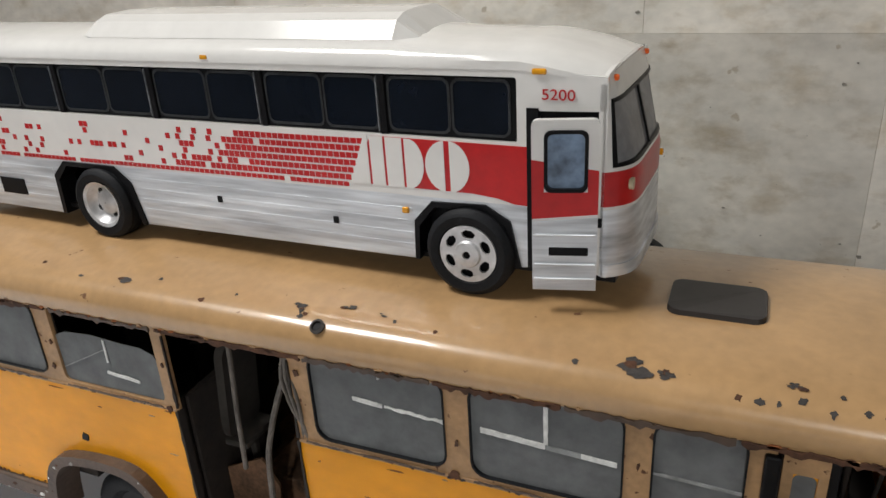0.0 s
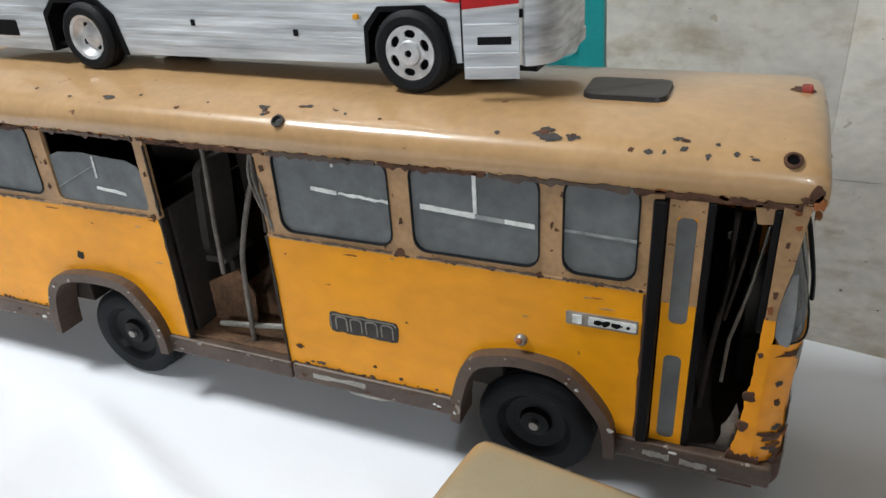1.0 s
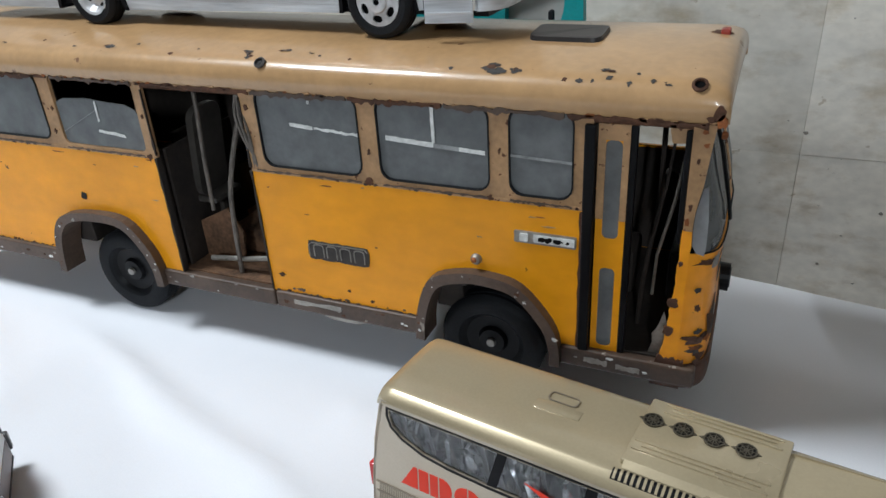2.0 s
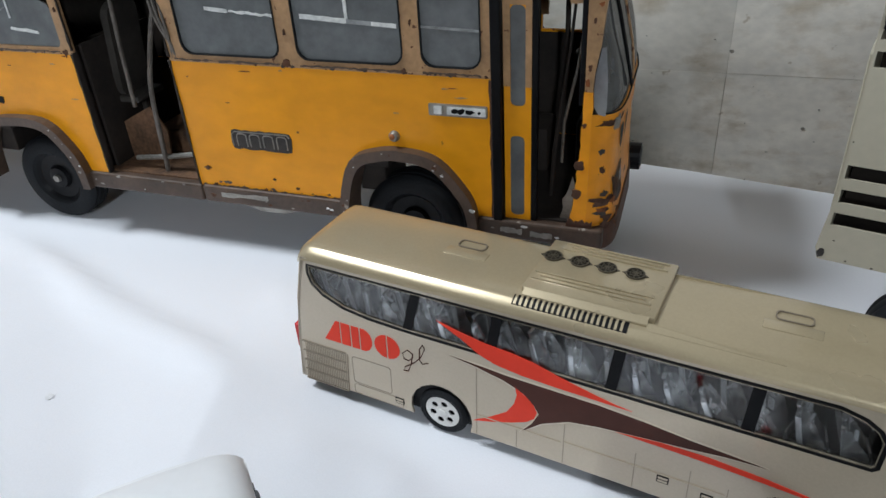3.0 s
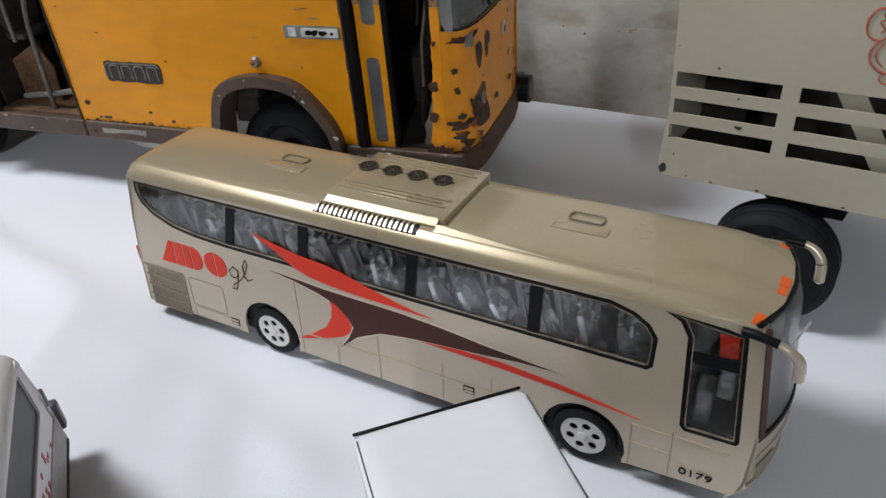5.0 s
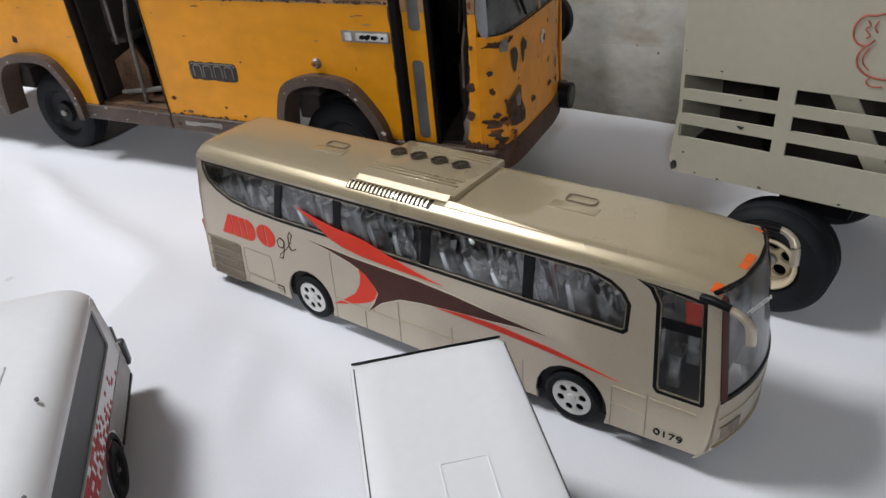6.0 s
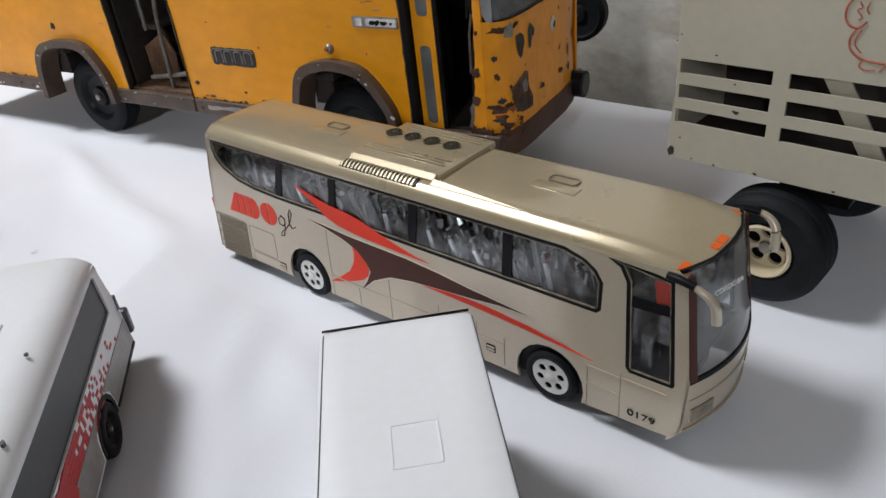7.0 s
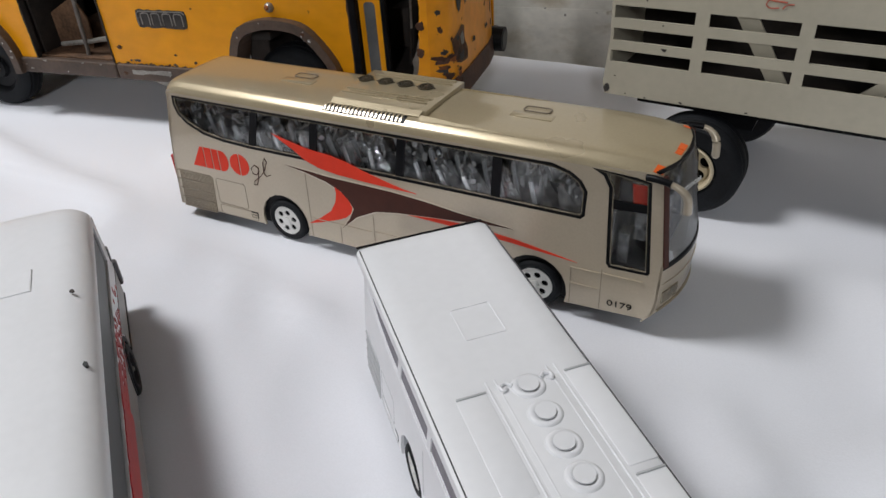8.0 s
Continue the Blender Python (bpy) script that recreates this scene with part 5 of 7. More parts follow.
def coach(name, x, y, deg, su, ss, sz, body, seam, pane, wheels, label, livery):
    """A modern toy coach. su, ss, sz: its size along, across and upwards against the champagne one."""
    c = root(name, x, y, TABLE, deg, label, "model bus", "coaches on the table")
    W = 0.077

    def P(u, s, z):
        return (u * su, s * ss, z * sz)

    def lean(u, s, z):
        """Sides lean in a little towards the roof."""
        return P(u, s + 0.06 * z, z)

    def leanf(u, s, z):
        return P(u, W - s - 0.06 * z, z)

    outline = [(-0.1985, 0.0095), (-0.116, 0.0095)] + arc(-0.0955, 0.016, 0.0203, 200, -20, 12) + [(-0.0745, 0.0095), (0.0725, 0.0095)] + arc(0.0925, 0.016, 0.0203, 200, -20, 12) + [(0.1135, 0.0095), (0.158, 0.0115), (0.1645, 0.0175), (0.1655, 0.046), (0.160, 0.0985), (0.158, 0.1), (-0.1875, 0.1), (-0.1935, 0.07), (-0.1965, 0.04)]
    band = [(-0.1835, 0.0965), (-0.1842, 0.090), (-0.1815, 0.0825), (-0.174, 0.0763), (-0.160, 0.0708), (-0.142, 0.0682), (-0.118, 0.0672), (0.0, 0.0668), (0.118, 0.0662), (0.1205, 0.0685), (0.1212, 0.0835), (0.1175, 0.0895), (0.1110, 0.0938), (0.1005, 0.0968)]
    door = [(0.1222, 0.0980), (0.1290, 0.0945), (0.1325, 0.088), (0.1345, 0.042), (0.1365, 0.0395), (0.158, 0.040), (0.1590, 0.042), (0.1545, 0.0955), (0.150, 0.0965)]

    def inset(loop, d):
        n, out = len(loop), []
        for i in range(n):
            a, b, e = Vector(loop[i - 1]), Vector(loop[i]), Vector(loop[(i + 1) % n])
            n1, n2 = (b - a).normalized(), (e - b).normalized()
            m1 = Vector((-n1.y, n1.x)) + Vector((-n2.y, n2.x))
            out.append(tuple(b + m1.normalized() * d))
        return out

    for warp in (lean, leanf):
        near = warp is lean
        side = part("side_panel", prism(outline, [band, door], 0.0, 0.0016, warp), body, c, "", True)
        for loop in (band, door):
            part("window_frame", prism(loop, [inset(loop, 0.0022)], 0.0002, 0.0022, warp), BLACK if livery else body, side, "gloss black window surround" if livery else "pale window surround")
            part("window_pane", prism(inset(loop, 0.001), (), 0.0009, 0.0013, warp), pane, side, "clear window pane")
            if livery:
                # bright line laid in for the highlight round the pane
                part("window_highlight", prism(inset(loop, 0.0021), [inset(loop, 0.0026)], 0.0001, 0.0012, warp), LAMPG, side, "thin bright line painting a highlight")
        for a, b in ((-0.1090, -0.1168), (-0.0600, -0.0647), (0.0050, 0.0013), (0.0680, 0.0663)):
            part("window_pillar", prism([(b - 0.0029, 0.0665), (b + 0.0029, 0.0665), (a + 0.0029, 0.0966), (a - 0.0029, 0.0966)], (), 0.0003, 0.0011, warp), BLACK if livery else body, side)
        part("window_pillar", prism([(0.1335, 0.0762), (0.1570, 0.0770), (0.1565, 0.0818), (0.1333, 0.0812)], (), 0.0003, 0.0012, warp), BLACK, side)
        for a, b, z0, z1 in ((-0.0725, -0.0721, 0.0095, 0.058), (-0.0478, -0.0474, 0.0095, 0.023), (-0.0205, -0.0201, 0.0095, 0.038), (0.018, 0.0184, 0.0095, 0.034), (0.0455, 0.0459, 0.0095, 0.034), (0.064, 0.0644, 0.012, 0.030), (0.1145, 0.1149, 0.0095, 0.0345), (0.1325, 0.1329, 0.0105, 0.0375)):
            part("panel_seam", prism([(a, z0), (b, z0), (b, z1), (a, z1)], (), -0.00015, 0.0004, warp), seam, side)
        for a, b, z in ((-0.0715, -0.022, 0.0245), (-0.020, 0.063, 0.0255), (0.1145, 0.1315, 0.0345), (0.1145, 0.1315, 0.0240), (0.134, 0.156, 0.0350)):
            part("panel_ridge", prism([(a, z), (b, z), (b, z + 0.0005), (a, z + 0.0005)], (), -0.0006, 0.0004, warp), body, side)
        for a, z in ((-0.127, 0.0125), (0.0300, 0.020), (0.052, 0.0175)):
            part("side_vent", prism(rr(a, z, a + 0.0062, z + 0.0048, 0.0004), (), -0.0002, 0.0004, warp), BLACK, side)
            for k in range(2):
                part("vent_slat", prism(rr(a + 0.0006, z + 0.0007 + 0.002 * k, a + 0.0056, z + 0.0019 + 0.002 * k, 0.0003), (), -0.0005, 0.0001, warp), body, side)
        # engine grille at the tail
        g = part("engine_grille", prism([(-0.1945, 0.0085), (-0.162, 0.0085), (-0.1595, 0.0385), (-0.1935, 0.0385)], (), -0.0002, 0.0004, warp), body, side, "fine mesh grille")
        for k in range(24):
            a = -0.1932 + 0.00137 * k
            part("grille_bar", prism([(a, 0.0092), (a + 0.00045, 0.0092), (a + 0.00185, 0.0380), (a + 0.0014, 0.0380)], (), -0.0005, -0.0001, warp), seam, g)
        for z in (0.0085, 0.0158, 0.0232, 0.0306, 0.0378):
            part("grille_bar", prism([(-0.1945, z), (-0.1616, z), (-0.1612, z + 0.0010), (-0.1941, z + 0.0010)], (), -0.0007, -0.0001, warp), seam, g)
        part("hatch_line", prism(rr(-0.157, 0.018, -0.129, 0.038, 0.002), [rr(-0.1566, 0.0184, -0.1294, 0.0376, 0.0018)], -0.00015, 0.0003, warp), seam, side)
        part("hatch_line", prism(rr(-0.157, 0.0095, -0.1215, 0.0172, 0.002), [rr(-0.1566, 0.0099, -0.1219, 0.0168, 0.0018)], -0.00015, 0.0003, warp), seam, side)
    # roof shell
    prof = [(0.0058, 0.0985), (0.0060, 0.1000), (0.0064, 0.1010), (0.0071, 0.1020), (0.0081, 0.1029), (0.0108, 0.1048), (0.0120, 0.1054), (0.0160, 0.1060), (0.0250, 0.1064), (0.0385, 0.1066)]
    if not livery:
        prof = [(0.0022, 0.0985), (0.0020, 0.1040), (0.0024, 0.1054), (0.0036, 0.1062), (0.0150, 0.1065), (0.0250, 0.1066), (0.0385, 0.1067)]
    prof = prof + [(W - s, z) for s, z in reversed(prof[:-1])]
    ts = [0, 0.004, 0.012, 0.025, 0.05] + steps(0.1, 0.9, 16) + [0.94, 0.965, 0.985, 0.995, 1.0]

    def roof_at(t, j):
        s, z = prof[j]
        q = (s - W / 2) / (W / 2)
        front = 0.1560 + 0.0085 * (1 - q * q)
        drop = 0.0045 * max(0, (t - 0.9) / 0.1) ** 2.2 + (0.0035 if livery else 0.0015) * max(0, (0.02 - t) / 0.02) ** 2
        return P(-0.1905 + (front + 0.1905) * t, W / 2 + (s - W / 2) * (1 - 0.04 * max(0, (0.012 - t) / 0.012)), z - drop)

    def roof_pos(t, s):
        """A place on the roof shell, by its share of the length and its place across."""
        z = np.interp(s, [p[0] for p in prof], [p[1] for p in prof])
        q = (s - W / 2) / (W / 2)
        front = 0.1560 + 0.0085 * (1 - q * q)
        return P(-0.1905 + (front + 0.1905) * t, s, z - 0.0045 * max(0, (t - 0.9) / 0.1) ** 2.2)

    def drape(name, u0, u1, s0, s1, lift, material, parent, lab="", n=3):
        def at(u, s):
            z = np.interp(s, [p[0] for p in prof], [p[1] for p in prof])
            return P(u, s, z + lift)

        return part(name, grid(at, [u0, u1], steps(s0, s1, n), (0, 0, -0.0016 * sz)), material, parent, lab)

    top = GOLDREFLECT if livery else body
    roof = part("roof", grid(roof_at, ts, range(len(prof)), 0.0010), top, c, "", True)
    # roof unit with four fans, louvres and hatches
    def plate(name, u0, s0, u1, s1, z, h, b, material, parent, lab=""):
        bm = box(u0, s0, z, u1, s1, z + h, b)
        for v in bm.verts:
            v.co = Vector(P(*v.co))
        return part(name, bm, material, parent, lab, True)

    up = 0.0012 if livery else 0.0
    if livery:
        unit = plate("roof_unit", -0.0520, 0.0175, 0.0170, 0.0680, 0.1045, 0.0036 + up, 0.0012, top, roof, "raised air unit on the roof")
        for s, a, b in ((0.0268, -0.050, 0.0125), (0.0300, -0.046, 0.0090), (0.0330, -0.050, 0.0125), (0.0590, -0.044, 0.0130), (0.0622, -0.040, 0.0100), (0.0650, -0.044, 0.0130)):
            plate("unit_rib", a, s - 0.0006, b, s + 0.0006, 0.1078 + up, 0.0013, 0.0005, top, unit)
    else:
        unit = plate("roof_unit", -0.0535, 0.0310, 0.1100, 0.0600, 0.1045, 0.0023, 0.0008, top, roof, "faintly raised air unit on the roof")
        for s in (0.0300, 0.0340, 0.0570, 0.0606):
            plate("unit_rib", -0.0600, s - 0.0006, 0.1100, s + 0.0006, 0.1055, 0.0016, 0.0008, top, unit)
        for s0, s1 in ((0.0150, 0.0285), (0.0622, 0.0745)):
            for a in (-0.0535, 0.0080, 0.0700):
                panel = plate("roof_panel", a, s0, a + 0.0570, s1, 0.1050, 0.0020, 0.0009, top, roof, "raised rectangular roof panel")
                plate("panel_step", a - 0.0004, s0 + 0.0003, a + 0.0006, s1 - 0.0003, 0.1066, 0.0012, 0.0004, seam, panel)
        for d in (-1, 1):
            curl = flow([(-0.0530, fs_curl(d, 0.0062), 0.1071), (-0.0555, fs_curl(d, 0.0085), 0.1072), (-0.0540, fs_curl(d, 0.0112), 0.1072), (-0.0510, fs_curl(d, 0.0105), 0.1072), (-0.0525, fs_curl(d, 0.0090), 0.1072)], 4)
            part("scroll", tube([P(*q) for q in curl], 0.0009, 8), top, unit, "", True)
    fs = 0.0500 if livery else 0.0455
    for u in (-0.0465, -0.0315, -0.0165, -0.0015) if livery else (-0.0506, -0.0331, -0.0156, 0.0018):
        bm = bmesh.new()
        for r0, h in ((0.0046, 0.0008),):
            vs = [bm.verts.new(P(u + r0 * math.cos(a * math.pi / 12), fs + r0 * 0.9 * math.sin(a * math.pi / 12), 0.1083 + up)) for a in range(24)]
            bm.faces.new(vs)
            ex = bmesh.ops.extrude_face_region(bm, geom=bm.faces[:])["geom"]
            for v in ex:
                if isinstance(v, bmesh.types.BMVert):
                    v.co.z += 0.0004
        if livery:
            part("fan_surround", prism([(u - 0.0070, fs), (u, fs - 0.0040), (u + 0.0070, fs), (u, fs + 0.0040)], (), 0.1078 + up, 0.1085 + up, lambda a, b, d: P(a, d, b)), FANDARK, unit, "dark pointed surround of the fan")
        fan = part("fan", bm, BLACK if livery else top, unit, "round black fan grille" if livery else "")
        bm = bmesh.new()
        for k in range(3):
            if not livery and k == 1:
                continue
            if not livery:
                if k == 0:
                    soft = [(0.0072, 0.0012), (0.0069, 0.0003), (0.0062, -0.0004), (0.0053, -0.0006), (0.0044, -0.0004), (0.0038, 0.0), (0.0030, 0.0003), (0.0015, 0.0005), (0.0002, 0.0005)]
                    bb = lathe([(r * 0.95, h) for r, h in soft], 0, 0, 28)
                    bmesh.ops.transform(bb, matrix=Matrix.Translation(P(u, fs, 0.1072)) @ pose(0, 0, 0, -90, 0, 0), verts=bb.verts)
                    merge(bm, bb)
                continue
            r0, r1 = (0.0062, 0.0040) if not livery and k == 0 else (0.0050, 0.0043) if k == 0 else (0.0030, 0.0026) if k == 1 else (0.0012, 0.0001)
            bb = lathe([(r0, 0), (r0, -0.0008), (r1, -0.0008), (r1, 0)], 0, 0, 20)
            bmesh.ops.transform(bb, matrix=Matrix.Translation(P(u, fs, 0.1084 + up)) @ pose(0, 0, 0, -90, 0, 0), verts=bb.verts)
            merge(bm, bb)
        for k in range(4 if livery else 0):
            bb = box(-0.0044, -0.0003, 0.0002, 0.0044, 0.0003, 0.0008)
            bmesh.ops.transform(bb, matrix=Matrix.Translation(P(u, fs, 0.1083 + up)) @ pose(0, 0, 0, 0, 0, 45 * k), verts=bb.verts)
            merge(bm, bb)
        part("fan_guard", bm, FANDARK if livery else top, fan, "", True)
    if livery:
        vent = drape("roof_louvre", -0.0535, 0.0060, 0.0086, 0.0139, 0.0005, BLACK, roof, "slanted louvre strip", 6)
    for k in range(20 if livery else 0):
        u = -0.0525 + 0.0029 * k
        drape("louvre_bar", u, u + 0.0013, 0.0086, 0.0139, 0.0010, top, vent, "", 5)
    if livery:
        ledge = prism([(0.0140, 0.1045), (0.0140, 0.1068), (0.0143, 0.1071), (0.0178, 0.1089), (0.0184, 0.1091), (0.0190, 0.1045)], (), -0.0500, 0.0140, lambda a, b, d: P(b, a, d))
        part("unit_ledge", ledge, top, roof, "sloping front edge of the air unit")
        for s0, s1 in ((0.0118, 0.0154), (0.0652, 0.0616)):
            fair = bmesh.new()
            foot = [fair.verts.new(P(*q)) for q in ((0.0140, s0, 0.1040), (0.0760, s0 * 0.99, 0.1040), (0.0140, s1, 0.1040))]
            ridge = [fair.verts.new(P(*q)) for q in ((0.0140, s0, 0.1054), (0.0760, s0 * 0.99, 0.1056), (0.0140, s1, 0.1073))]
            fair.faces.new(foot)
            fair.faces.new(ridge)
            for k in range(3):
                fair.faces.new((foot[k], foot[(k + 1) % 3], ridge[(k + 1) % 3], ridge[k]))
            bmesh.ops.recalc_face_normals(fair, faces=fair.faces[:])
            part("unit_fairing", fair, top, roof, "tapering fairing beside the air unit")
    for u in (-0.0935, 0.0755):
        if not livery:
            rim = prism(rr(u - 0.0205, 0.0315, u + 0.0045, 0.0510, 0.0012), [rr(u - 0.0199, 0.0321, u + 0.0039, 0.0504, 0.0009)], 0.1055, 0.1070, lambda a, b, d: P(a, d, b))
            part("roof_hatch", rim, top, roof, "thin raised outline of a hatch")
            continue
        hat = plate("roof_hatch", u - 0.013, 0.0345, u + 0.013, 0.0420, 0.1055, 0.0015, 0.0004, top, roof)
        ring = prism(rr(u - 0.0085, 0.043, u + 0.0085, 0.0505, 0.0025), [rr(u - 0.0079, 0.0436, u + 0.0079, 0.0499, 0.0022)], 0.1068, 0.1074, lambda a, b, d: P(a, d, b))
        part("hatch_line", ring, seam, hat)
    # rear end
    rear = grid(lambda s, z: P(-0.1985 - 0.0035 * (1 - abs(2 * s / W - 1) ** 3) + 0.115 * (max(0, z - 0.03) / 0.07) ** 1.6 * 0.095 + 0.0012, s + 0.06 * z * (1 - 2 * s / W), z), steps(0, W, 16), steps(0.0095, 0.1005, 12), (0.0018 * su, 0, 0))
    part("rear_panel", rear, body, c, "", True)
    for s in (0.004, W - 0.009):
        part("tail_lamp", box(*P(-0.2003, s, 0.030), *P(-0.1965, s + 0.005, 0.048), 0.0006), RED, c, "red tail lamp")
    # nose
    def nose(s, z):
        q = (2 * s / W - 1)
        edge = np.interp(z, [0.0095, 0.0175, 0.046, 0.0985, 0.103], [0.158, 0.1645, 0.1658, 0.1600, 0.157])
        return edge + 0.0090 * (1 - q * q)

    def facep(nm, s0, s1, z0, z1, material, lab="", push=0.0, thick=0.0014, smooth=True):
        bm = grid(lambda s, z: P(nose(s, z) + push, s + 0.06 * z * (1 - 2 * s / W), z), steps(s0, s1, max(3, int((s1 - s0) / 0.004))), steps(z0, z1, 6), (-thick * su, 0, 0))
        return part(nm, bm, material, c, lab, smooth)

    facep("front_panel", 0.0, W, 0.0095, 0.0475, body)
    facep("windscreen", 0.0035, W - 0.0035, 0.0470, 0.1015, SCREEN if livery else SMOKE, "clear curved windscreen", -0.0004, 0.0005)
    facep("screen_edge", 0.0002, 0.0040, 0.0465, 0.0990, BROWND if livery else BLACK, "dark windscreen edge", 0.0003)
    facep("screen_edge", W - 0.0040, W - 0.0002, 0.0465, 0.0990, BROWND if livery else BLACK, "dark windscreen edge", 0.0003)
    facep("screen_edge", 0.0002, W - 0.0002, 0.0455, 0.0478, BLACK, "", 0.0002)
    facep("screen_edge", 0.0002, W - 0.0002, 0.1005, 0.1018, BLACK, "", -0.0008)
    for s0, s1 in ((0.003, 0.017), (W - 0.017, W - 0.003)):
        facep("headlamp", s0, s1, 0.0225, 0.0300, LAMPG, "clear swept headlamp", 0.0007, 0.001)
    facep("bumper_line", 0.001, W - 0.001, 0.0180, 0.0186, body, "", 0.0005)
    facep("bumper_line", 0.001, W - 0.001, 0.0355, 0.0361, body, "", 0.0005)
    facep("grille_slot", 0.022, W - 0.022, 0.0125, 0.0160, BLACK, "", 0.0002)
    # mirrors on horns
    for s, d in ((0.0045, -1), (W - 0.0045, 1)):
        m = part("mirror_arm", tube([P(*q) for q in flow([(0.1520, s, 0.0985), (0.1575, s + d * 0.0015, 0.0992), (0.1650, s + d * 0.0025, 0.0985)])], 0.0019 * sz, 10), BLACK, c, "black mirror arm", True)
        bend = flow([(0.1640, s + d * 0.0025, 0.0986), (0.1682, s + d * 0.0027, 0.0970), (0.1718, s + d * 0.0020, 0.0938), (0.1734, s + d * 0.0010, 0.0893), (0.1738, s, 0.0815)], 5)
        horn = tube([P(*q) for q in bend], [(0.0015 + 0.0008 * min(1, 1.5 * k / (len(bend) - 1))) * sz * (0.55 if k == len(bend) - 1 else 1) for k in range(len(bend))], 14)
        part("mirror_shell", horn, body, m, "", True)
    # cabin: floor, seats and dashboard
    part("cabin_floor", box(*P(-0.188, 0.003, 0.0380), *P(0.160, W - 0.003, 0.0400)), mat_cabin, c, "grey cabin floor")
    part("cabin_lining", box(*P(-0.186, W / 2 - 0.0005, 0.0400), *P(0.118, W / 2 + 0.0005, 0.066)), mat_cabin, c)
    if livery:
        k = 0
        for i in range(17):
            u = -0.176 + i * 0.0182
            for s in (0.0095, 0.0225, 0.0440, 0.0570):
                rnd = random.Random(k)
                k += 1
                m = Matrix.Translation((u, s, 0.0530)) @ pose(0, 0, 0, 8 * (rnd.random() - 0.5), -22 + 16 * rnd.random(), 30 * (rnd.random() - 0.5))
                turn = lambda u, s, z: (s, u, z)
                b = box(-0.0050, 0.0, 0.0, 0.0050, 0.0105, 0.0035, 0.0006)
                prism(rr(0.0, 0.003, 0.0105, 0.0300, 0.0038), (), -0.0065, -0.0046, turn, b)
                prism([(0.0008, 0.0290), (0.0097, 0.0290), (0.0090, 0.0338), (0.0015, 0.0338)], (), -0.0062, -0.0048, turn, b)
                cheek = prism([(-0.0068, 0.004), (0.0040, 0.001), (0.0042, 0.011 + 0.004 * rnd.random()), (-0.0010, 0.0255), (-0.0030, 0.0300), (-0.0068, 0.0300)], (), -0.0012, -0.0006)
                bmesh.ops.transform(cheek, matrix=pose(0, 0, 0, -26 * rnd.random(), 0, 24 * (rnd.random() - 0.5)), verts=cheek.verts)
                merge(b, cheek)
                bmesh.ops.transform(b, matrix=m, verts=b.verts)
                seat = part("seat", b, SEATP, c, "clear silvery plastic seat")
                # bright edge bars and loose chips stand in for glints
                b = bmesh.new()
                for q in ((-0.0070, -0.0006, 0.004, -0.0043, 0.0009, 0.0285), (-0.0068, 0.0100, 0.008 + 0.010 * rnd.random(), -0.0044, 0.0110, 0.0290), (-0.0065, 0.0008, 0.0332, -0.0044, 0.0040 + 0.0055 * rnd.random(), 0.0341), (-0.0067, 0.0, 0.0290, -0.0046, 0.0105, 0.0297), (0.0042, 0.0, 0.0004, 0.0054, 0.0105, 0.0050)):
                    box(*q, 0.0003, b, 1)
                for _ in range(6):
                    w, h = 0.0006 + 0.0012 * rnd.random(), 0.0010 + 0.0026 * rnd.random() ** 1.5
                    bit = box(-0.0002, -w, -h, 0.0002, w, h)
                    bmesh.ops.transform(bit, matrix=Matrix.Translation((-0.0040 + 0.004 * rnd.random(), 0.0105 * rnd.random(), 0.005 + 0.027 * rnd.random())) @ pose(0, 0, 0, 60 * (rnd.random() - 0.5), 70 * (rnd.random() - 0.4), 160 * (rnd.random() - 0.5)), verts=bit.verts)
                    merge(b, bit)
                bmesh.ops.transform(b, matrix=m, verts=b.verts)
                part("seat_glint", b, GLINTP, seat, "bright bars and chips painting glints on the seat")
        for u, s, z, h in ((0.126, 0.050, 0.0405, 0.034), (0.140, 0.040, 0.0560, 0.018), (0.150, 0.020, 0.0560, 0.014), (0.152, 0.055, 0.0560, 0.020), (0.138, 0.008, 0.0405, 0.020), (0.153, 0.032, 0.0560, 0.026), (0.146, 0.010, 0.0560, 0.022), (0.140, 0.060, 0.0560, 0.030), (0.132, 0.030, 0.0405, 0.040)):
            part("cab_fitting", box(u, s, z, u + 0.007, s + 0.011, z + h, 0.0012), SEATP, c, "clear silvery plastic cab fitting")
        part("driver_seat", box(0.124, 0.012, 0.0405, 0.136, 0.028, 0.072, 0.003), SEATP, c, "clear silvery plastic seat")
        part("red_sticker", prism([(0.1437, 0.0905), (0.1525, 0.0905), (0.1530, 0.0795), (0.1450, 0.0785)], (), 0.0098, 0.0102), REDD, c, "red sticker inside the cab")
    else:
        plate("rear_trim", -0.1912, 0.0030, -0.1898, W - 0.0030, 0.1052, 0.0010, 0.0003, BLACK, roof, "thin black rear edge")
        plate("edge_trim", -0.185, W - 0.0024, 0.10, W - 0.0018, 0.1040, 0.0022, 0.0002, mat_cabin, roof)
        # flat grey strip paints the shadow line along the roof edge
        plate("edge_shadow_line", -0.186, 0.0036, 0.12, 0.0042, 0.1060, 0.0004, 0.0001, mat_cabin, roof)
        part("cabin_block", box(*P(-0.18, 0.010, 0.040), *P(0.14, W - 0.010, 0.090), 0.002), mat_cabin, c)
    for u in (-0.0955, 0.0925):
        r = 0.0160
        for s_out, f in ((0.0018, -1), (W - 0.0018, 1)):
            w = wheel(c, u * su, r * sz, s_out * ss, r * sz, 0.0105 * ss, 0.0108 * sz, wheels, f, "black tyre on a white disc")
        part("wheel_well", box(*P(u - 0.021, 0.0045, 0.012), *P(u + 0.021, W - 0.0045, 0.037)), BLACK, c)
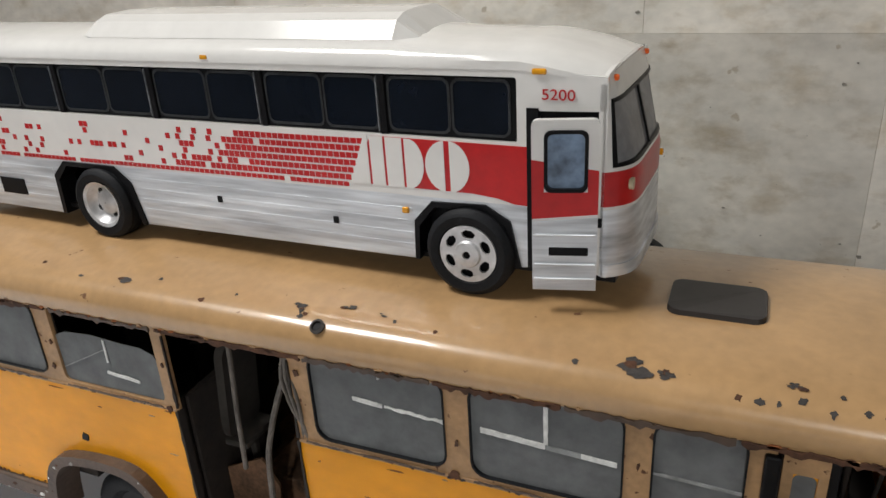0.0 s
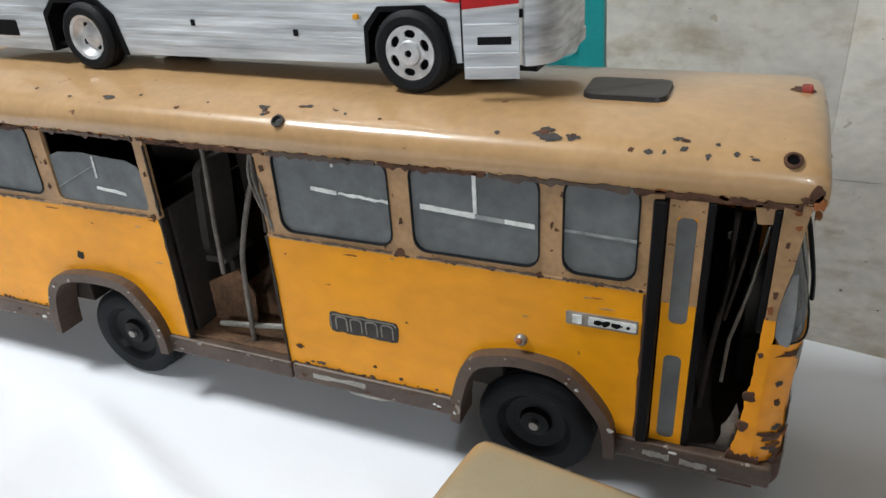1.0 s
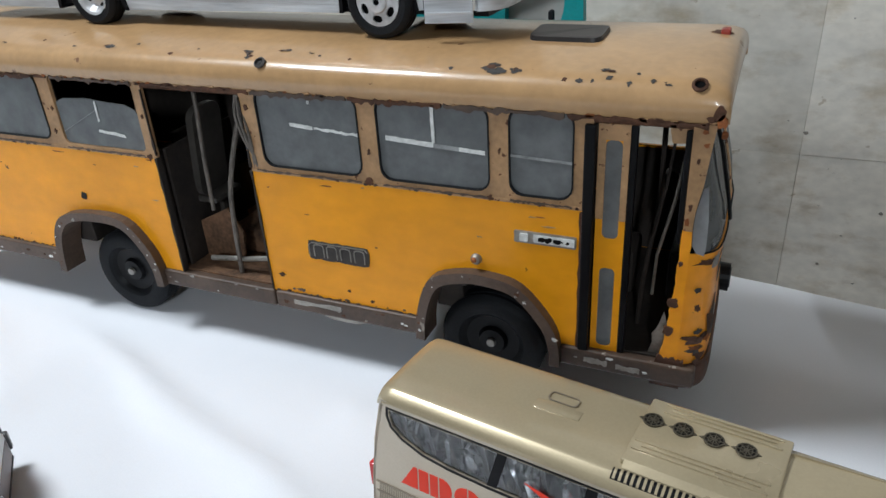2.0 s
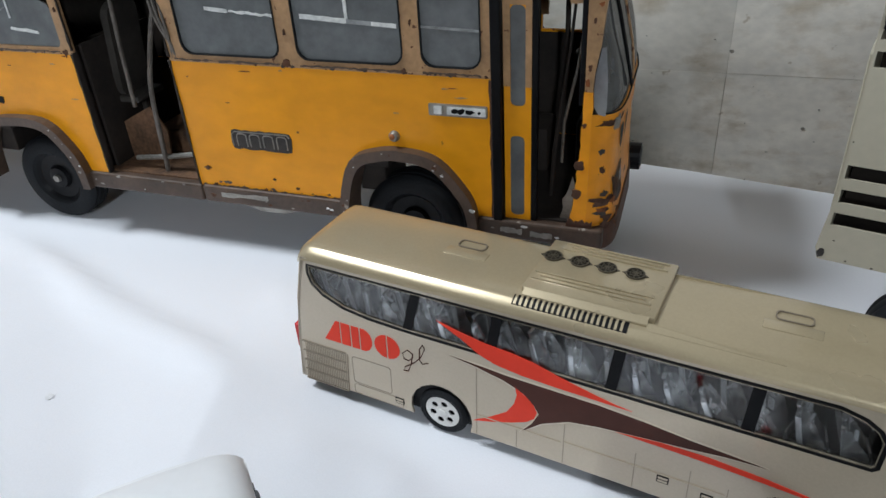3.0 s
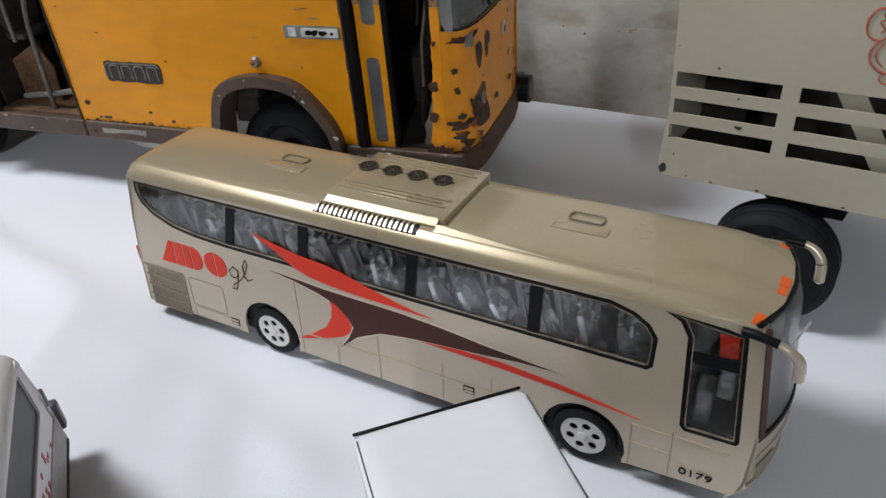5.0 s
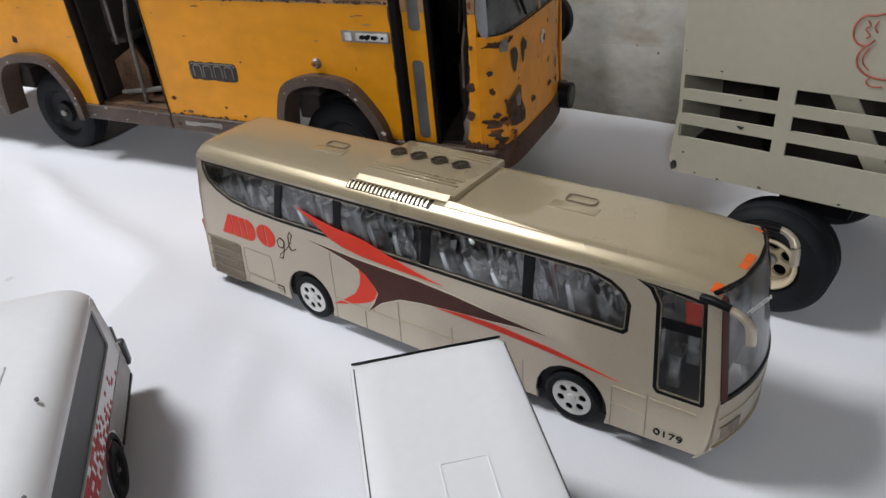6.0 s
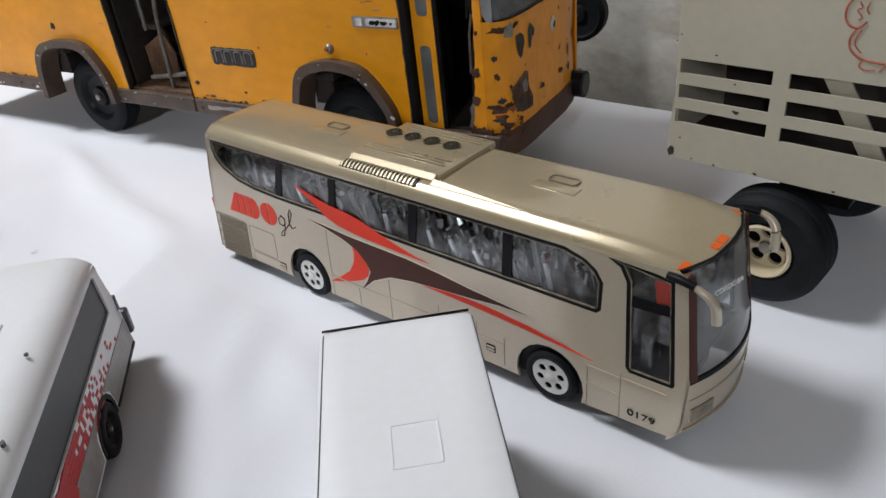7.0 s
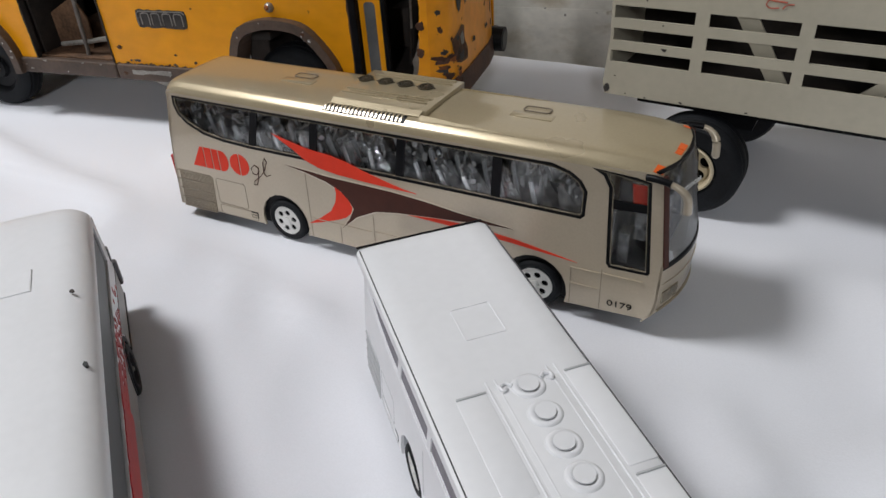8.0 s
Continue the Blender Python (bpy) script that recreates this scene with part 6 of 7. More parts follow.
    part("chassis", box(*P(-0.185, 0.008, 0.007), *P(0.15, W - 0.008, 0.0125)), BLACK, c)
    if not livery:
        return c
    # coloured films along both sides
    sw = {
        "red_swoosh": [(-0.0965, 0.0822), (-0.082, 0.0788), (-0.0690, 0.0762), (-0.0600, 0.0752), (-0.0500, 0.0744), (-0.0380, 0.0722), (-0.0250, 0.0682), (-0.008, 0.0641), (0.004, 0.0614), (0.014, 0.0600), (0.002, 0.0602), (-0.0247, 0.0608), (-0.045, 0.0618), (-0.0600, 0.0638), (-0.0700, 0.0672), (-0.080, 0.0735)],
        "maroon_swoosh": [(-0.0885, 0.0610), (-0.0700, 0.0600), (-0.0528, 0.0587), (-0.028, 0.0582), (-0.0038, 0.0577), (0.020, 0.0560), (0.0429, 0.0533), (0.0600, 0.0520), (0.0785, 0.0505), (0.0600, 0.0498), (0.0429, 0.0478), (0.022, 0.0460), (-0.0012, 0.0437), (-0.018, 0.0408), (-0.0330, 0.0335), (-0.0455, 0.0225), (-0.0390, 0.0310), (-0.0350, 0.0390), (-0.0378, 0.0440), (-0.0440, 0.0500), (-0.0555, 0.0548), (-0.0720, 0.0585)],
        "red_crescent": [(-0.0492, 0.0532), (-0.0430, 0.0490), (-0.0380, 0.0440), (-0.0361, 0.0398), (-0.0375, 0.0350), (-0.0422, 0.0310), (-0.0500, 0.0275), (-0.0620, 0.0232), (-0.0745, 0.0195), (-0.0640, 0.0260), (-0.0540, 0.0335), (-0.0495, 0.0410), (-0.0480, 0.0480)],
        "red_tail": [(0.0065, 0.0440), (0.0300, 0.0463), (0.0533, 0.0462), (0.0800, 0.0440), (0.1020, 0.0408), (0.1180, 0.0382), (0.1000, 0.0396), (0.0800, 0.0410), (0.0600, 0.0422), (0.0400, 0.0431), (0.0200, 0.0436)],
    }
    for warp in (lean, leanf):
        for nm, loop in sw.items():
            if nm in ("maroon_swoosh", "red_crescent"):
                part("pale_rim", prism(inset(loop, 0.0009 if nm[0] == "m" else -0.0009), (), -0.0002, 0.0001, warp), PALEGOLD, c, "thin pale outline")
            part(nm, prism(loop, (), -0.0003, 0.0001, warp), BROWND if nm[0] == "m" else REDD, c, "maroon curved film" if nm[0] == "m" else "bright red curved film")
        # emblem: three plain red blocks with slits
        flat_warp = warp

        def warp(u, s, z, base=flat_warp):
            return base(-0.1756 + (u + 0.1790) * 1.03, s, 0.0452 + (z - 0.0462) * 1.13)

        part("emblem_block", prism([(-0.1790, 0.0462), (-0.1700, 0.0600), (-0.1675, 0.0600), (-0.1675, 0.0462)], (), -0.0003, 0.0001, warp), REDD, c, "plain red emblem block")
        part("emblem_block", prism([(-0.1665, 0.0462), (-0.1665, 0.0600), (-0.1602, 0.0600), (-0.1602, 0.0462)], (), -0.0003, 0.0001, warp), REDD, c, "plain red emblem block")
        part("emblem_block", prism([(-0.1592, 0.0462), (-0.1592, 0.0600), (-0.1540, 0.0600), (-0.1540, 0.0462)], (), -0.0003, 0.0001, warp), REDD, c, "plain red emblem block")
        part("emblem_block", prism([(-0.1530, 0.0462), (-0.1530, 0.0600)] + [(-0.1510 + 0.0060 * math.cos(a), 0.0531 + 0.0069 * math.sin(a)) for a in steps(1.45, -1.45, 8)], (), -0.0003, 0.0001, warp), REDD, c, "plain red emblem block")
        for sgn in (-1, 1):
            part("emblem_block", prism([(-0.1350 + sgn * 0.0005, 0.0462), (-0.1350 + sgn * 0.0005, 0.0603)] + [(-0.1350 + sgn * (0.0005 + 0.0080 * math.cos(a)), 0.0532 + 0.0071 * math.sin(a)) for a in steps(1.5, -1.5, 8)], (), -0.0003, 0.0001, warp), REDD, c, "plain red emblem block")
    curl = [(-0.1125 + (u + 0.1125) * 1.3, 0.0505 + (z - 0.0505) * 1.25) for u, z in [(-0.1130, 0.0530), (-0.1155, 0.0545), (-0.1180, 0.0520), (-0.1175, 0.0490), (-0.1150, 0.0485), (-0.1130, 0.0510), (-0.1128, 0.0535), (-0.1138, 0.0470), (-0.1155, 0.0425), (-0.1180, 0.0420), (-0.1170, 0.0445), (-0.1120, 0.0485), (-0.1085, 0.0530), (-0.1065, 0.0580), (-0.1075, 0.0600), (-0.1092, 0.0570), (-0.1095, 0.0510), (-0.1080, 0.0490), (-0.1050, 0.0505)]]
    part("emblem_curl", tube([lean(u, -0.0002, z) for u, z in curl], 0.00035, 6), BROWND, c, "thin brown curling line")
    lettering("fleet_number", "0179", 0.0043, BLACK, c, Matrix.Translation(lean(0.1370, -0.0002, 0.0150)) @ pose(0, 0, 0, 93.4, 0, 0) @ Matrix.Diagonal((1.25, 1, 1, 1)), "black fleet number")
    for s0, s1, t0 in ((0.0085, 0.0125, 0.984), (0.0275, 0.0320, 0.988), (0.0330, 0.0395, 0.987), (0.0630, 0.0670, 0.986)):
        part("marker_lamp", grid(lambda s, t: Vector(roof_pos(t, s)) + Vector((0, 0, 0.0004)), steps(s0, s1, 4), steps(t0, 0.9975, 3), (0, 0, -0.0008)), ORANGE, c, "orange painted marker lamp", True)
    lettering("destination_word", "CORDOBA", 0.0028, TAPE, c, Matrix.Translation(P(nose(0.020, 0.089) + 0.0006, 0.014, 0.0880)) @ pose(0, 0, 0, 90, 0, 74), "white destination lettering on the windscreen")
    return c


mat_cabin = mat("grey_cabin_plastic", (0.075, 0.075, 0.08), 0.35, vary=0.15, coarse=40)
coach("touring_coach", 0.1468, 0.12285, -9.084, 1.0, 1.0, 1.0, GOLD, GOLDDK, CLEAR, "six", "champagne gold toy coach with red and maroon swooshes", True)


def fit_white():
    """The white coach is a smaller casting; its tail corner stands at (0.1694, 0.0283)."""
    su, deg = 0.845, -52.6
    h = radians(deg)
    ox, oy = 0.1925 * su, -0.0045
    return 0.1694 + ox * math.cos(h) - oy * math.sin(h), 0.0283 + ox * math.sin(h) + oy * math.cos(h)


WHITESEAM = mat("pale_seam", (0.52, 0.53, 0.54), 0.5, vary=0.05)
coach("white_coach", *fit_white(), -52.6, 0.845, 0.918, 0.805, WHITE, WHITESEAM, PALE, "six", "plain white toy coach with pale windows", False)


# ---- red and white coach on the yellow bus ----


def pattern(near_s, depth, cells, size, warp=None):
    """Small painted squares, all in one sheet of paint."""
    bm = bmesh.new()
    for u, z, w, h in cells:
        vs = [bm.verts.new((u + a * w / 2, near_s, z + b * h / 2)) for a, b in ((-1, -1), (1, -1), (1, 1), (-1, 1))]
        bm.faces.new(vs)
    ex = bmesh.ops.extrude_face_region(bm, geom=bm.faces[:])["geom"]
    for v in ex:
        if isinstance(v, bmesh.types.BMVert):
            v.co.y += depth
    return bm


def red_coach():
    c = root("red_white_coach", -0.1169, 0.3447, 0.2528, -2.13, "white, red and silver model coach with its front door ajar", "model bus")
    c.scale = (1.025, 1.025, 1.025)
    W = 0.092
    arch_r = [(-0.3100, 0.0115), (-0.3090, 0.040), (-0.297, 0.0505), (-0.250, 0.0505), (-0.2370, 0.040), (-0.2300, 0.0115)]
    arch_f = [(-0.0295, 0.0150), (-0.0285, 0.038), (-0.0180, 0.0495), (0.0130, 0.0508), (0.0265, 0.043), (0.0320, 0.0180)]
    silver = [(-0.42, 0.0120)] + arch_r + [(-0.2300, 0.0119)] + arch_f + [(0.0385, 0.0190), (0.0385, 0.0520), (-0.42, 0.0500)]
    silver = [p for i, p in enumerate(silver) if i == 0 or p != silver[i - 1]]
    upper = [(-0.42, 0.0500), (-0.0300, 0.0517), (0.0385, 0.0520), (0.0385, 0.1005), (0.0700, 0.1015), (0.0738, 0.1020), (0.0738, 0.1172), (0.0320, 0.1200), (-0.42, 0.1205)]
    win = rr(-0.415, 0.0845, 0.0305, 0.1160, 0.0015)
    for near in (True, False):
        s0, s1, out = (0.0, 0.0025, -1) if near else (W - 0.0025, W, 1)
        e = 0.0 if near else W
        part("lower_side", prism(silver, (), s0, s1), SILVER, c, "brushed silver lower side")
        part("upper_side", prism(upper, [win], s0, s1), WHITEP, c, "hand-painted white upper side")
        frame_s = part("window_frame", prism(rr(-0.4145, 0.085, 0.030, 0.1155, 0.0015), (), min(e - out * 0.0030, e - out * 0.0015), max(e - out * 0.0030, e - out * 0.0015)), BLACK, c, "black window band")
        for a in (-0.41, -0.368, -0.285, -0.2028, -0.1205, -0.0430):
            part("window_post", box(a - 0.0021, min(e + out * 0.0001, e - out * 0.002), 0.0845, a + 0.0021, max(e + out * 0.0001, e - out * 0.002), 0.116, 0.0006), BLACK, frame_s)
        for a in (-0.368, -0.285, -0.2028, -0.1205, -0.0430):
            part("post_seam", box(a - 0.0033, min(e + out * 0.0001, e - out * 0.002), 0.0858, a - 0.0025, max(e + out * 0.0001, e - out * 0.002), 0.1146, 0.0002), GREYSEAM, frame_s, "thin grey seam beside the post")
            b = {-0.368: -0.285, -0.285: -0.2028, -0.2028: -0.1205, -0.1205: -0.0430, -0.0430: 0.0300}[a]
            m = (a + b) / 2 + 0.002
            for x0, x1 in ((a + 0.0035, m - 0.001), (m + 0.001, b - 0.0035)):
                lo = rr(x0, 0.0868, x1, 0.1142, 0.004)
                pane = part("window_pane", prism(lo, (), min(e - out * 0.0012, e - out * 0.0018), max(e - out * 0.0012, e - out * 0.0018)), DARKGLASS, c, "gloss black window pane")
                part("pane_edge", prism(rr(x0 - 0.0006, 0.0862, x1 + 0.0006, 0.1148, 0.0045), [rr(x0 + 0.0006, 0.0876, x1 - 0.0006, 0.1134, 0.0035)], min(e - out * 0.0009, e - out * 0.0014), max(e - out * 0.0009, e - out * 0.0014)), PANEEDGE, pane)
        for loop in (arch_r, arch_f):
            cu = sum(p[0] for p in loop) / len(loop)
            inner = [(cu + (u - cu) * 0.90, z - (0.0030 if z > 0.03 else 0)) for u, z in loop]
            part("arch_lining", prism(loop + list(reversed(inner)), (), min(e + out * 0.0012, e - out * 0.012), max(e + out * 0.0012, e - out * 0.012)), BLACK, c, "black wheel arch lining")
        # paint: red field, pale line, squares
        d0, d1 = min(e, e + out * 0.00025), max(e, e + out * 0.00025)
        if near:
            field = [(-0.0664, 0.0560), (0.0060, 0.0562), (0.0200, 0.0548), (0.0290, 0.0525), (0.0384, 0.0522), (0.0384, 0.0828), (-0.0520, 0.0832)]
            red = part("red_field", prism(field, (), d0, d1), RED, c, "gloss red painted field")
            for block in ([(-0.0668, 0.0558), (-0.0541, 0.0558), (-0.0541, 0.0834), (-0.0560, 0.0834)], [(-0.0527, 0.0560), (-0.0446, 0.0560), (-0.0446, 0.0832), (-0.0527, 0.0832)], [(-0.0432, 0.0560), (-0.0333, 0.0560), (-0.0333, 0.0830), (-0.0432, 0.0830)], [(-0.0319, 0.0560)] + [(-0.0295 + 0.0085 * math.cos(a), 0.0694 + 0.0135 * math.sin(a)) for a in steps(-1.4, 1.4, 10)] + [(-0.0319, 0.0829)]):
                part("emblem_block", prism(block, (), d0 - 0.00025, d0), WHITEP, red, "plain white emblem block")
            for sg in (-1, 1):
                part("emblem_block", prism([(-0.0076 + sg * 0.0007 + sg * 0.0118 * math.cos(a), 0.0694 + 0.0138 * math.sin(a)) for a in steps(-1.5, 1.5, 12)], (), d0 - 0.00025, d0), WHITEP, red, "plain white emblem block")
            cells, rnd = [], random.Random(3)
            for row in range(7):
                z = 0.0546 + row * 0.0042
                for col in range(88):
                    u = -0.0702 - col * 0.0040 + row * 0.0019
                    far = col / 88
                    if row == 0:
                        keep = 0.98 if far < 0.8 else 0.6
                    elif row == 1:
                        keep = 1.0 if far < 0.24 else 0.85 if far < 0.36 else 0.22
                    else:
                        keep = 1.0 if far < 0.19 else 0.78 if far < 0.27 else 0.40 if far < 0.36 else 0.17
                    if row == 6 and far > 0.24:
                        keep *= 0.5
                    if u < -0.41 or rnd.random() > keep:
                        continue
                    cells.append((u, z - 0.003 * far, 0.0035 if far < 0.15 else 0.0034, (0.0031 if far < 0.19 else 0.0035) if row else 0.0026))
            part("square_pattern", pattern(0.0, -0.00022, cells, 0.003), RED, c, "scattered small red painted squares")
        else:
            part("red_field", prism([(-0.069, 0.0542), (0.0384, 0.0542), (0.0384, 0.0830), (-0.069, 0.0830)], (), d0, d1), RED, c)
    # ribbed silver strips
    for i, z in enumerate((0.0205, 0.0275, 0.0345, 0.0415)):
        for a, b in ((-0.2290, -0.0300), (-0.42, -0.3105)):
            part("side_rib", box(a, -0.00022, z, b, 0.0002, z + 0.0030, 0.0002), SILVER, c)
    for u, z in ((-0.1655, 0.0342), (-0.0815, 0.0300)):
        part("latch", box(u, -0.0009, z, u + 0.0035, 0.0, z + 0.0042, 0.0003), BLACK, c, "small black latch")
    part("side_lamp", box(-0.0355, -0.0020, 0.0415, -0.0315, 0.0, 0.0450, 0.0008), AMBER, c, "amber side lamp")
    part("side_lamp", box(0.0385, -0.0016, 0.1178, 0.0455, 0.0010, 0.1206, 0.0008), AMBER, c, "amber roof side lamp")
    part("side_lamp", box(-0.1590, -0.0012, 0.1212, -0.1540, 0.0010, 0.1236, 0.0006), AMBER, c, "amber roof side lamp")
    part("rear_flap", box(-0.3700, -0.0006, 0.0215, -0.3440, 0.0, 0.0335, 0.0004), BLACK, c, "dark rear vent flap")
    # roof: faceted white shell with a long raised unit
    rp = [(-0.0005, 0.1195), (-0.0004, 0.1235), (0.0020, 0.1272), (0.0075, 0.1303), (0.018, 0.1330), (0.032, 0.1347), (0.046, 0.1353)]
    rp = rp + [(W - s, z) for s, z in reversed(rp[:-1])]
    us = [-0.42, -0.415] + steps(-0.40, 0.020, 14) + [0.032, 0.042, 0.052, 0.062, 0.070, 0.0738]

    def roof_at(u, j):
        s, z = rp[j]
        k = max(0, (u - 0.032) / 0.0418)
        q = abs(2 * s / W - 1)
        f = max(0, min(1, (u + 0.035) / 0.03))
        z -= 0.0036 * f * max(0, (z - 0.1235) / 0.0118)
        return (u + 0.0015 * (1 - q ** 4) * k, s + 0.010 * (W / 2 - s) / (W / 2) * max(0, k - 0.55), 0.1172 + (z - 0.1172) * (1 - 0.78 * min(1, k) ** 1.25) - 0.003 * q ** 6 * k - (0.004 if u < -0.418 else 0))

    part("roof", grid(roof_at, us, range(len(rp)), 0.0015), WHITEP, c, "glossy white roof", True)
    hump = bmesh.new()
    rings = []
    for u, k in ((-0.2600, 0.0), (-0.2550, 1.0), (-0.15, 1.0), (-0.040, 1.0), (-0.0200, 0.0)):
        rings.append([hump.verts.new((u, s, 0.1318 + (z - 0.1318) * k if k else 0.1325 if u < -0.1 else 0.1275)) for s, z in ((0.0100, 0.1312), (0.0170, 0.1400), (0.0260, 0.1432), (0.046, 0.1440), (0.066, 0.1432), (0.075, 0.1400), (0.0820, 0.1312))])
    for q, w in zip(rings, rings[1:]):
        for i in range(6):
            hump.faces.new((q[i], q[i + 1], w[i + 1], w[i]))
    part("roof_unit", hump, WHITEP, c, "long raised white air unit")
    # front
    def nose(s, z):
        q = abs(2 * s / W - 1)
        rake = np.interp(z, [0.0, 0.07, 0.112, 0.122], [0, 0.001, 0.0125, 0.0135])
        return 0.0742 + (1 - q ** 6.5) * (0.0138 - 0.92 * rake)

    def face(name, s0, s1, z0, z1, material, label="", push=0.0):
        ss = sorted(set(steps(s0, s1, 26) + [s for s in (0.001, 0.002, 0.004, W - 0.001, W - 0.002, W - 0.004) if s0 < s < s1]))
        return part(name, grid(lambda s, z: (nose(s, z) + push, s, z), ss, steps(z0, z1, 5), (-0.002, 0, 0)), material, c, label, True)

    face("front_panel", 0.0, W, 0.0190, 0.0540, SILVER, "dented silver lower front")
    face("front_panel", 0.0, W, 0.0540, 0.0556, WHITEP)
    face("front_panel", 0.0, W, 0.0556, 0.0730, RED, "gloss red front band")
    face("front_panel", 0.0, W, 0.0730, 0.0755, WHITEP)
    def brow(s):
        q = abs(2 * s / W - 1)
        return 0.1172 + (np.interp(s, [p[0] for p in rp], [p[1] for p in rp]) - 0.1172) * 0.22 - 0.003 * q ** 6 - 0.0003

    part("front_panel", grid(lambda s, k: (nose(s, 0.1070 + 0.0120 * k) - 0.0015 * k, s, 0.1070 + (brow(s) - 0.1070) * k), steps(0.0002, W - 0.0002, 30), steps(0, 1, 4), (-0.002, 0, 0)), WHITEP, c, "white brow over the windscreen", True)
    face("windscreen_frame", 0.0, 0.0018, 0.0755, 0.1072, WHITEP)
    face("windscreen_frame", W - 0.0018, W, 0.0755, 0.1072, WHITEP)
    face("windscreen", 0.0018, W - 0.0018, 0.0755, 0.1072, HAZY, "large hazy windscreen", -0.0006)
    for a in ((0.0018, 0.0032, 0.0755, 0.1072), (W / 2 - 0.001, W / 2 + 0.001, 0.0755, 0.1072), (0.0018, W - 0.0018, 0.0750, 0.0768), (0.0018, W - 0.0018, 0.1055, 0.1072)):
        face("screen_seal", *a, BLACK, "black windscreen seal", 0.0006)
    face("bumper", 0.0, W, 0.0185, 0.0250, SILVER, "silver bumper", 0.0010)
    for s in (0.010, W - 0.010):
        part("headlamp", tube([(nose(s, 0.063) - 0.001, s, 0.0655), (nose(s, 0.063) + 0.0010, s, 0.0655)], 0.0030, 14), CREAMR, c, "cream round lamp")
        part("marker_lamp", box(nose(s, 0.12) - 0.002, s - 0.0013, 0.1140, nose(s, 0.12) + 0.0012, s + 0.0013, 0.1168, 0.0008), ORANGE, c, "red marker lamp")
        part("indicator", box(nose(s, 0.058) - 0.001, s + 0.010, 0.0555, nose(s, 0.058) + 0.0012, s + 0.013, 0.0590, 0.0005), AMBER, c, "amber indicator")
    part("cab_pillar", box(0.0700, 0.0, 0.0190, 0.0742, 0.003, 0.1145, 0.0006), WHITEP, c)
    part("cab_pillar", box(0.0385, W - 0.0025, 0.0190, 0.0742, W, 0.1145, 0.0006), WHITEP, c)
    # door, ajar, hinged at its forward edge
    d = part("door", prism(rr(0.0, 0.0120, 0.0312, 0.1000, 0.003), [rr(0.0065, 0.0655, 0.0255, 0.0945, 0.003)], 0.0, 0.003), WHITEP, c, "white, red and silver door standing ajar")
    d.matrix_local = Matrix.Translation((0.0712, -0.0012, 0)) @ pose(0, 0, 0, 2.5, 0, 15) @ Matrix.Translation((-0.0312, -0.001, 0))
    part("red_band", prism([(0.0, 0.0510), (0.0312, 0.0535), (0.0312, 0.0755), (0.0262, 0.0763), (0.0262, 0.0648), (0.0058, 0.0648), (0.0058, 0.0800), (0.0, 0.0810)], (), -0.0003, 0.0001), RED, d)
    part("silver_band", prism([(0.0, 0.0122), (0.0312, 0.0122), (0.0312, 0.0520), (0.0, 0.0495)], (), -0.0004, 0.0001), SILVER, d)
    for z in (0.0180, 0.0260, 0.0420):
        part("door_rib", box(0.0008, -0.0012, z, 0.0304, 0.0, z + 0.0014, 0.0005), SILVER, d)
    part("step_slot", box(0.0080, -0.0007, 0.0315, 0.0270, 0.0, 0.0360, 0.0003), BLACK, d, "black slot")
    part("window_seal", prism(rr(0.0058, 0.0648, 0.0262, 0.0952, 0.0035), [rr(0.0075, 0.0665, 0.0245, 0.0935, 0.0028)], -0.0009, 0.002), BLACK, d, "black window seal")
    part("window_pane", prism(rr(0.0065, 0.0655, 0.0255, 0.0945, 0.003), (), 0.0010, 0.0014), mat_blue_pane, d, "bluish door pane")
    # black strips stand in for the shade in the door gap
    part("door_gap_shade", box(0.0390, 0.0030, 0.0190, 0.0705, 0.0040, 0.1010), BLACK, c)
    part("door_gap_shade", box(0.0355, -0.0006, 0.0190, 0.0415, 0.0030, 0.1020), BLACK, c, "black strip painting the shaded gap behind the door")
    part("door_hinge", box(0.0708, -0.0022, 0.0455, 0.0732, 0.0, 0.0500, 0.0004), BLACK, c)
    lettering("fleet_number", "5200", 0.0052, RED, c, Matrix.Translation((0.0428, -0.0003, 0.1062)) @ pose(0, 0, 0, 90, 0, 0) @ Matrix.Diagonal((1.15, 1, 1, 1)), "red painted fleet number")
    # ends, floor, wheels
    part("rear_panel", box(-0.422, 0.0005, 0.012, -0.419, W - 0.0005, 0.1300, 0.001), WHITEP, c)
    part("floor_plate", box(-0.418, 0.003, 0.0150, 0.080, W - 0.003, 0.0180), BLACK, c)
    part("inner_block", box(-0.41, 0.0035, 0.050, 0.030, W - 0.0035, 0.060), BLACK, c)
    for u, st in ((-0.2640, "deep"), (0.0040, "slots")):
        for s_out, f in ((-0.0060, -1), (W + 0.0060, 1)):
            wheel(c, u, 0.0240, s_out, 0.0247, 0.016, 0.0156, st, f, "black tyre on a silver rim")
        part("axle", lathe([(0.002, 0.008), (0.002, W - 0.008)], u, 0.0240, 8), STEEL, c)
        part("wheel_well", box(u - 0.030, 0.0145, 0.018, u + 0.030, W - 0.0145, 0.048), BLACK, c)
    return c


mat_blue_pane = mat("blue_grey_pane", (0.17, 0.25, 0.37), 0.1, vary=0.35, coarse=60, bump=0.05)
red_coach()

# ---- white coach with a red chequer, near the table's front ----


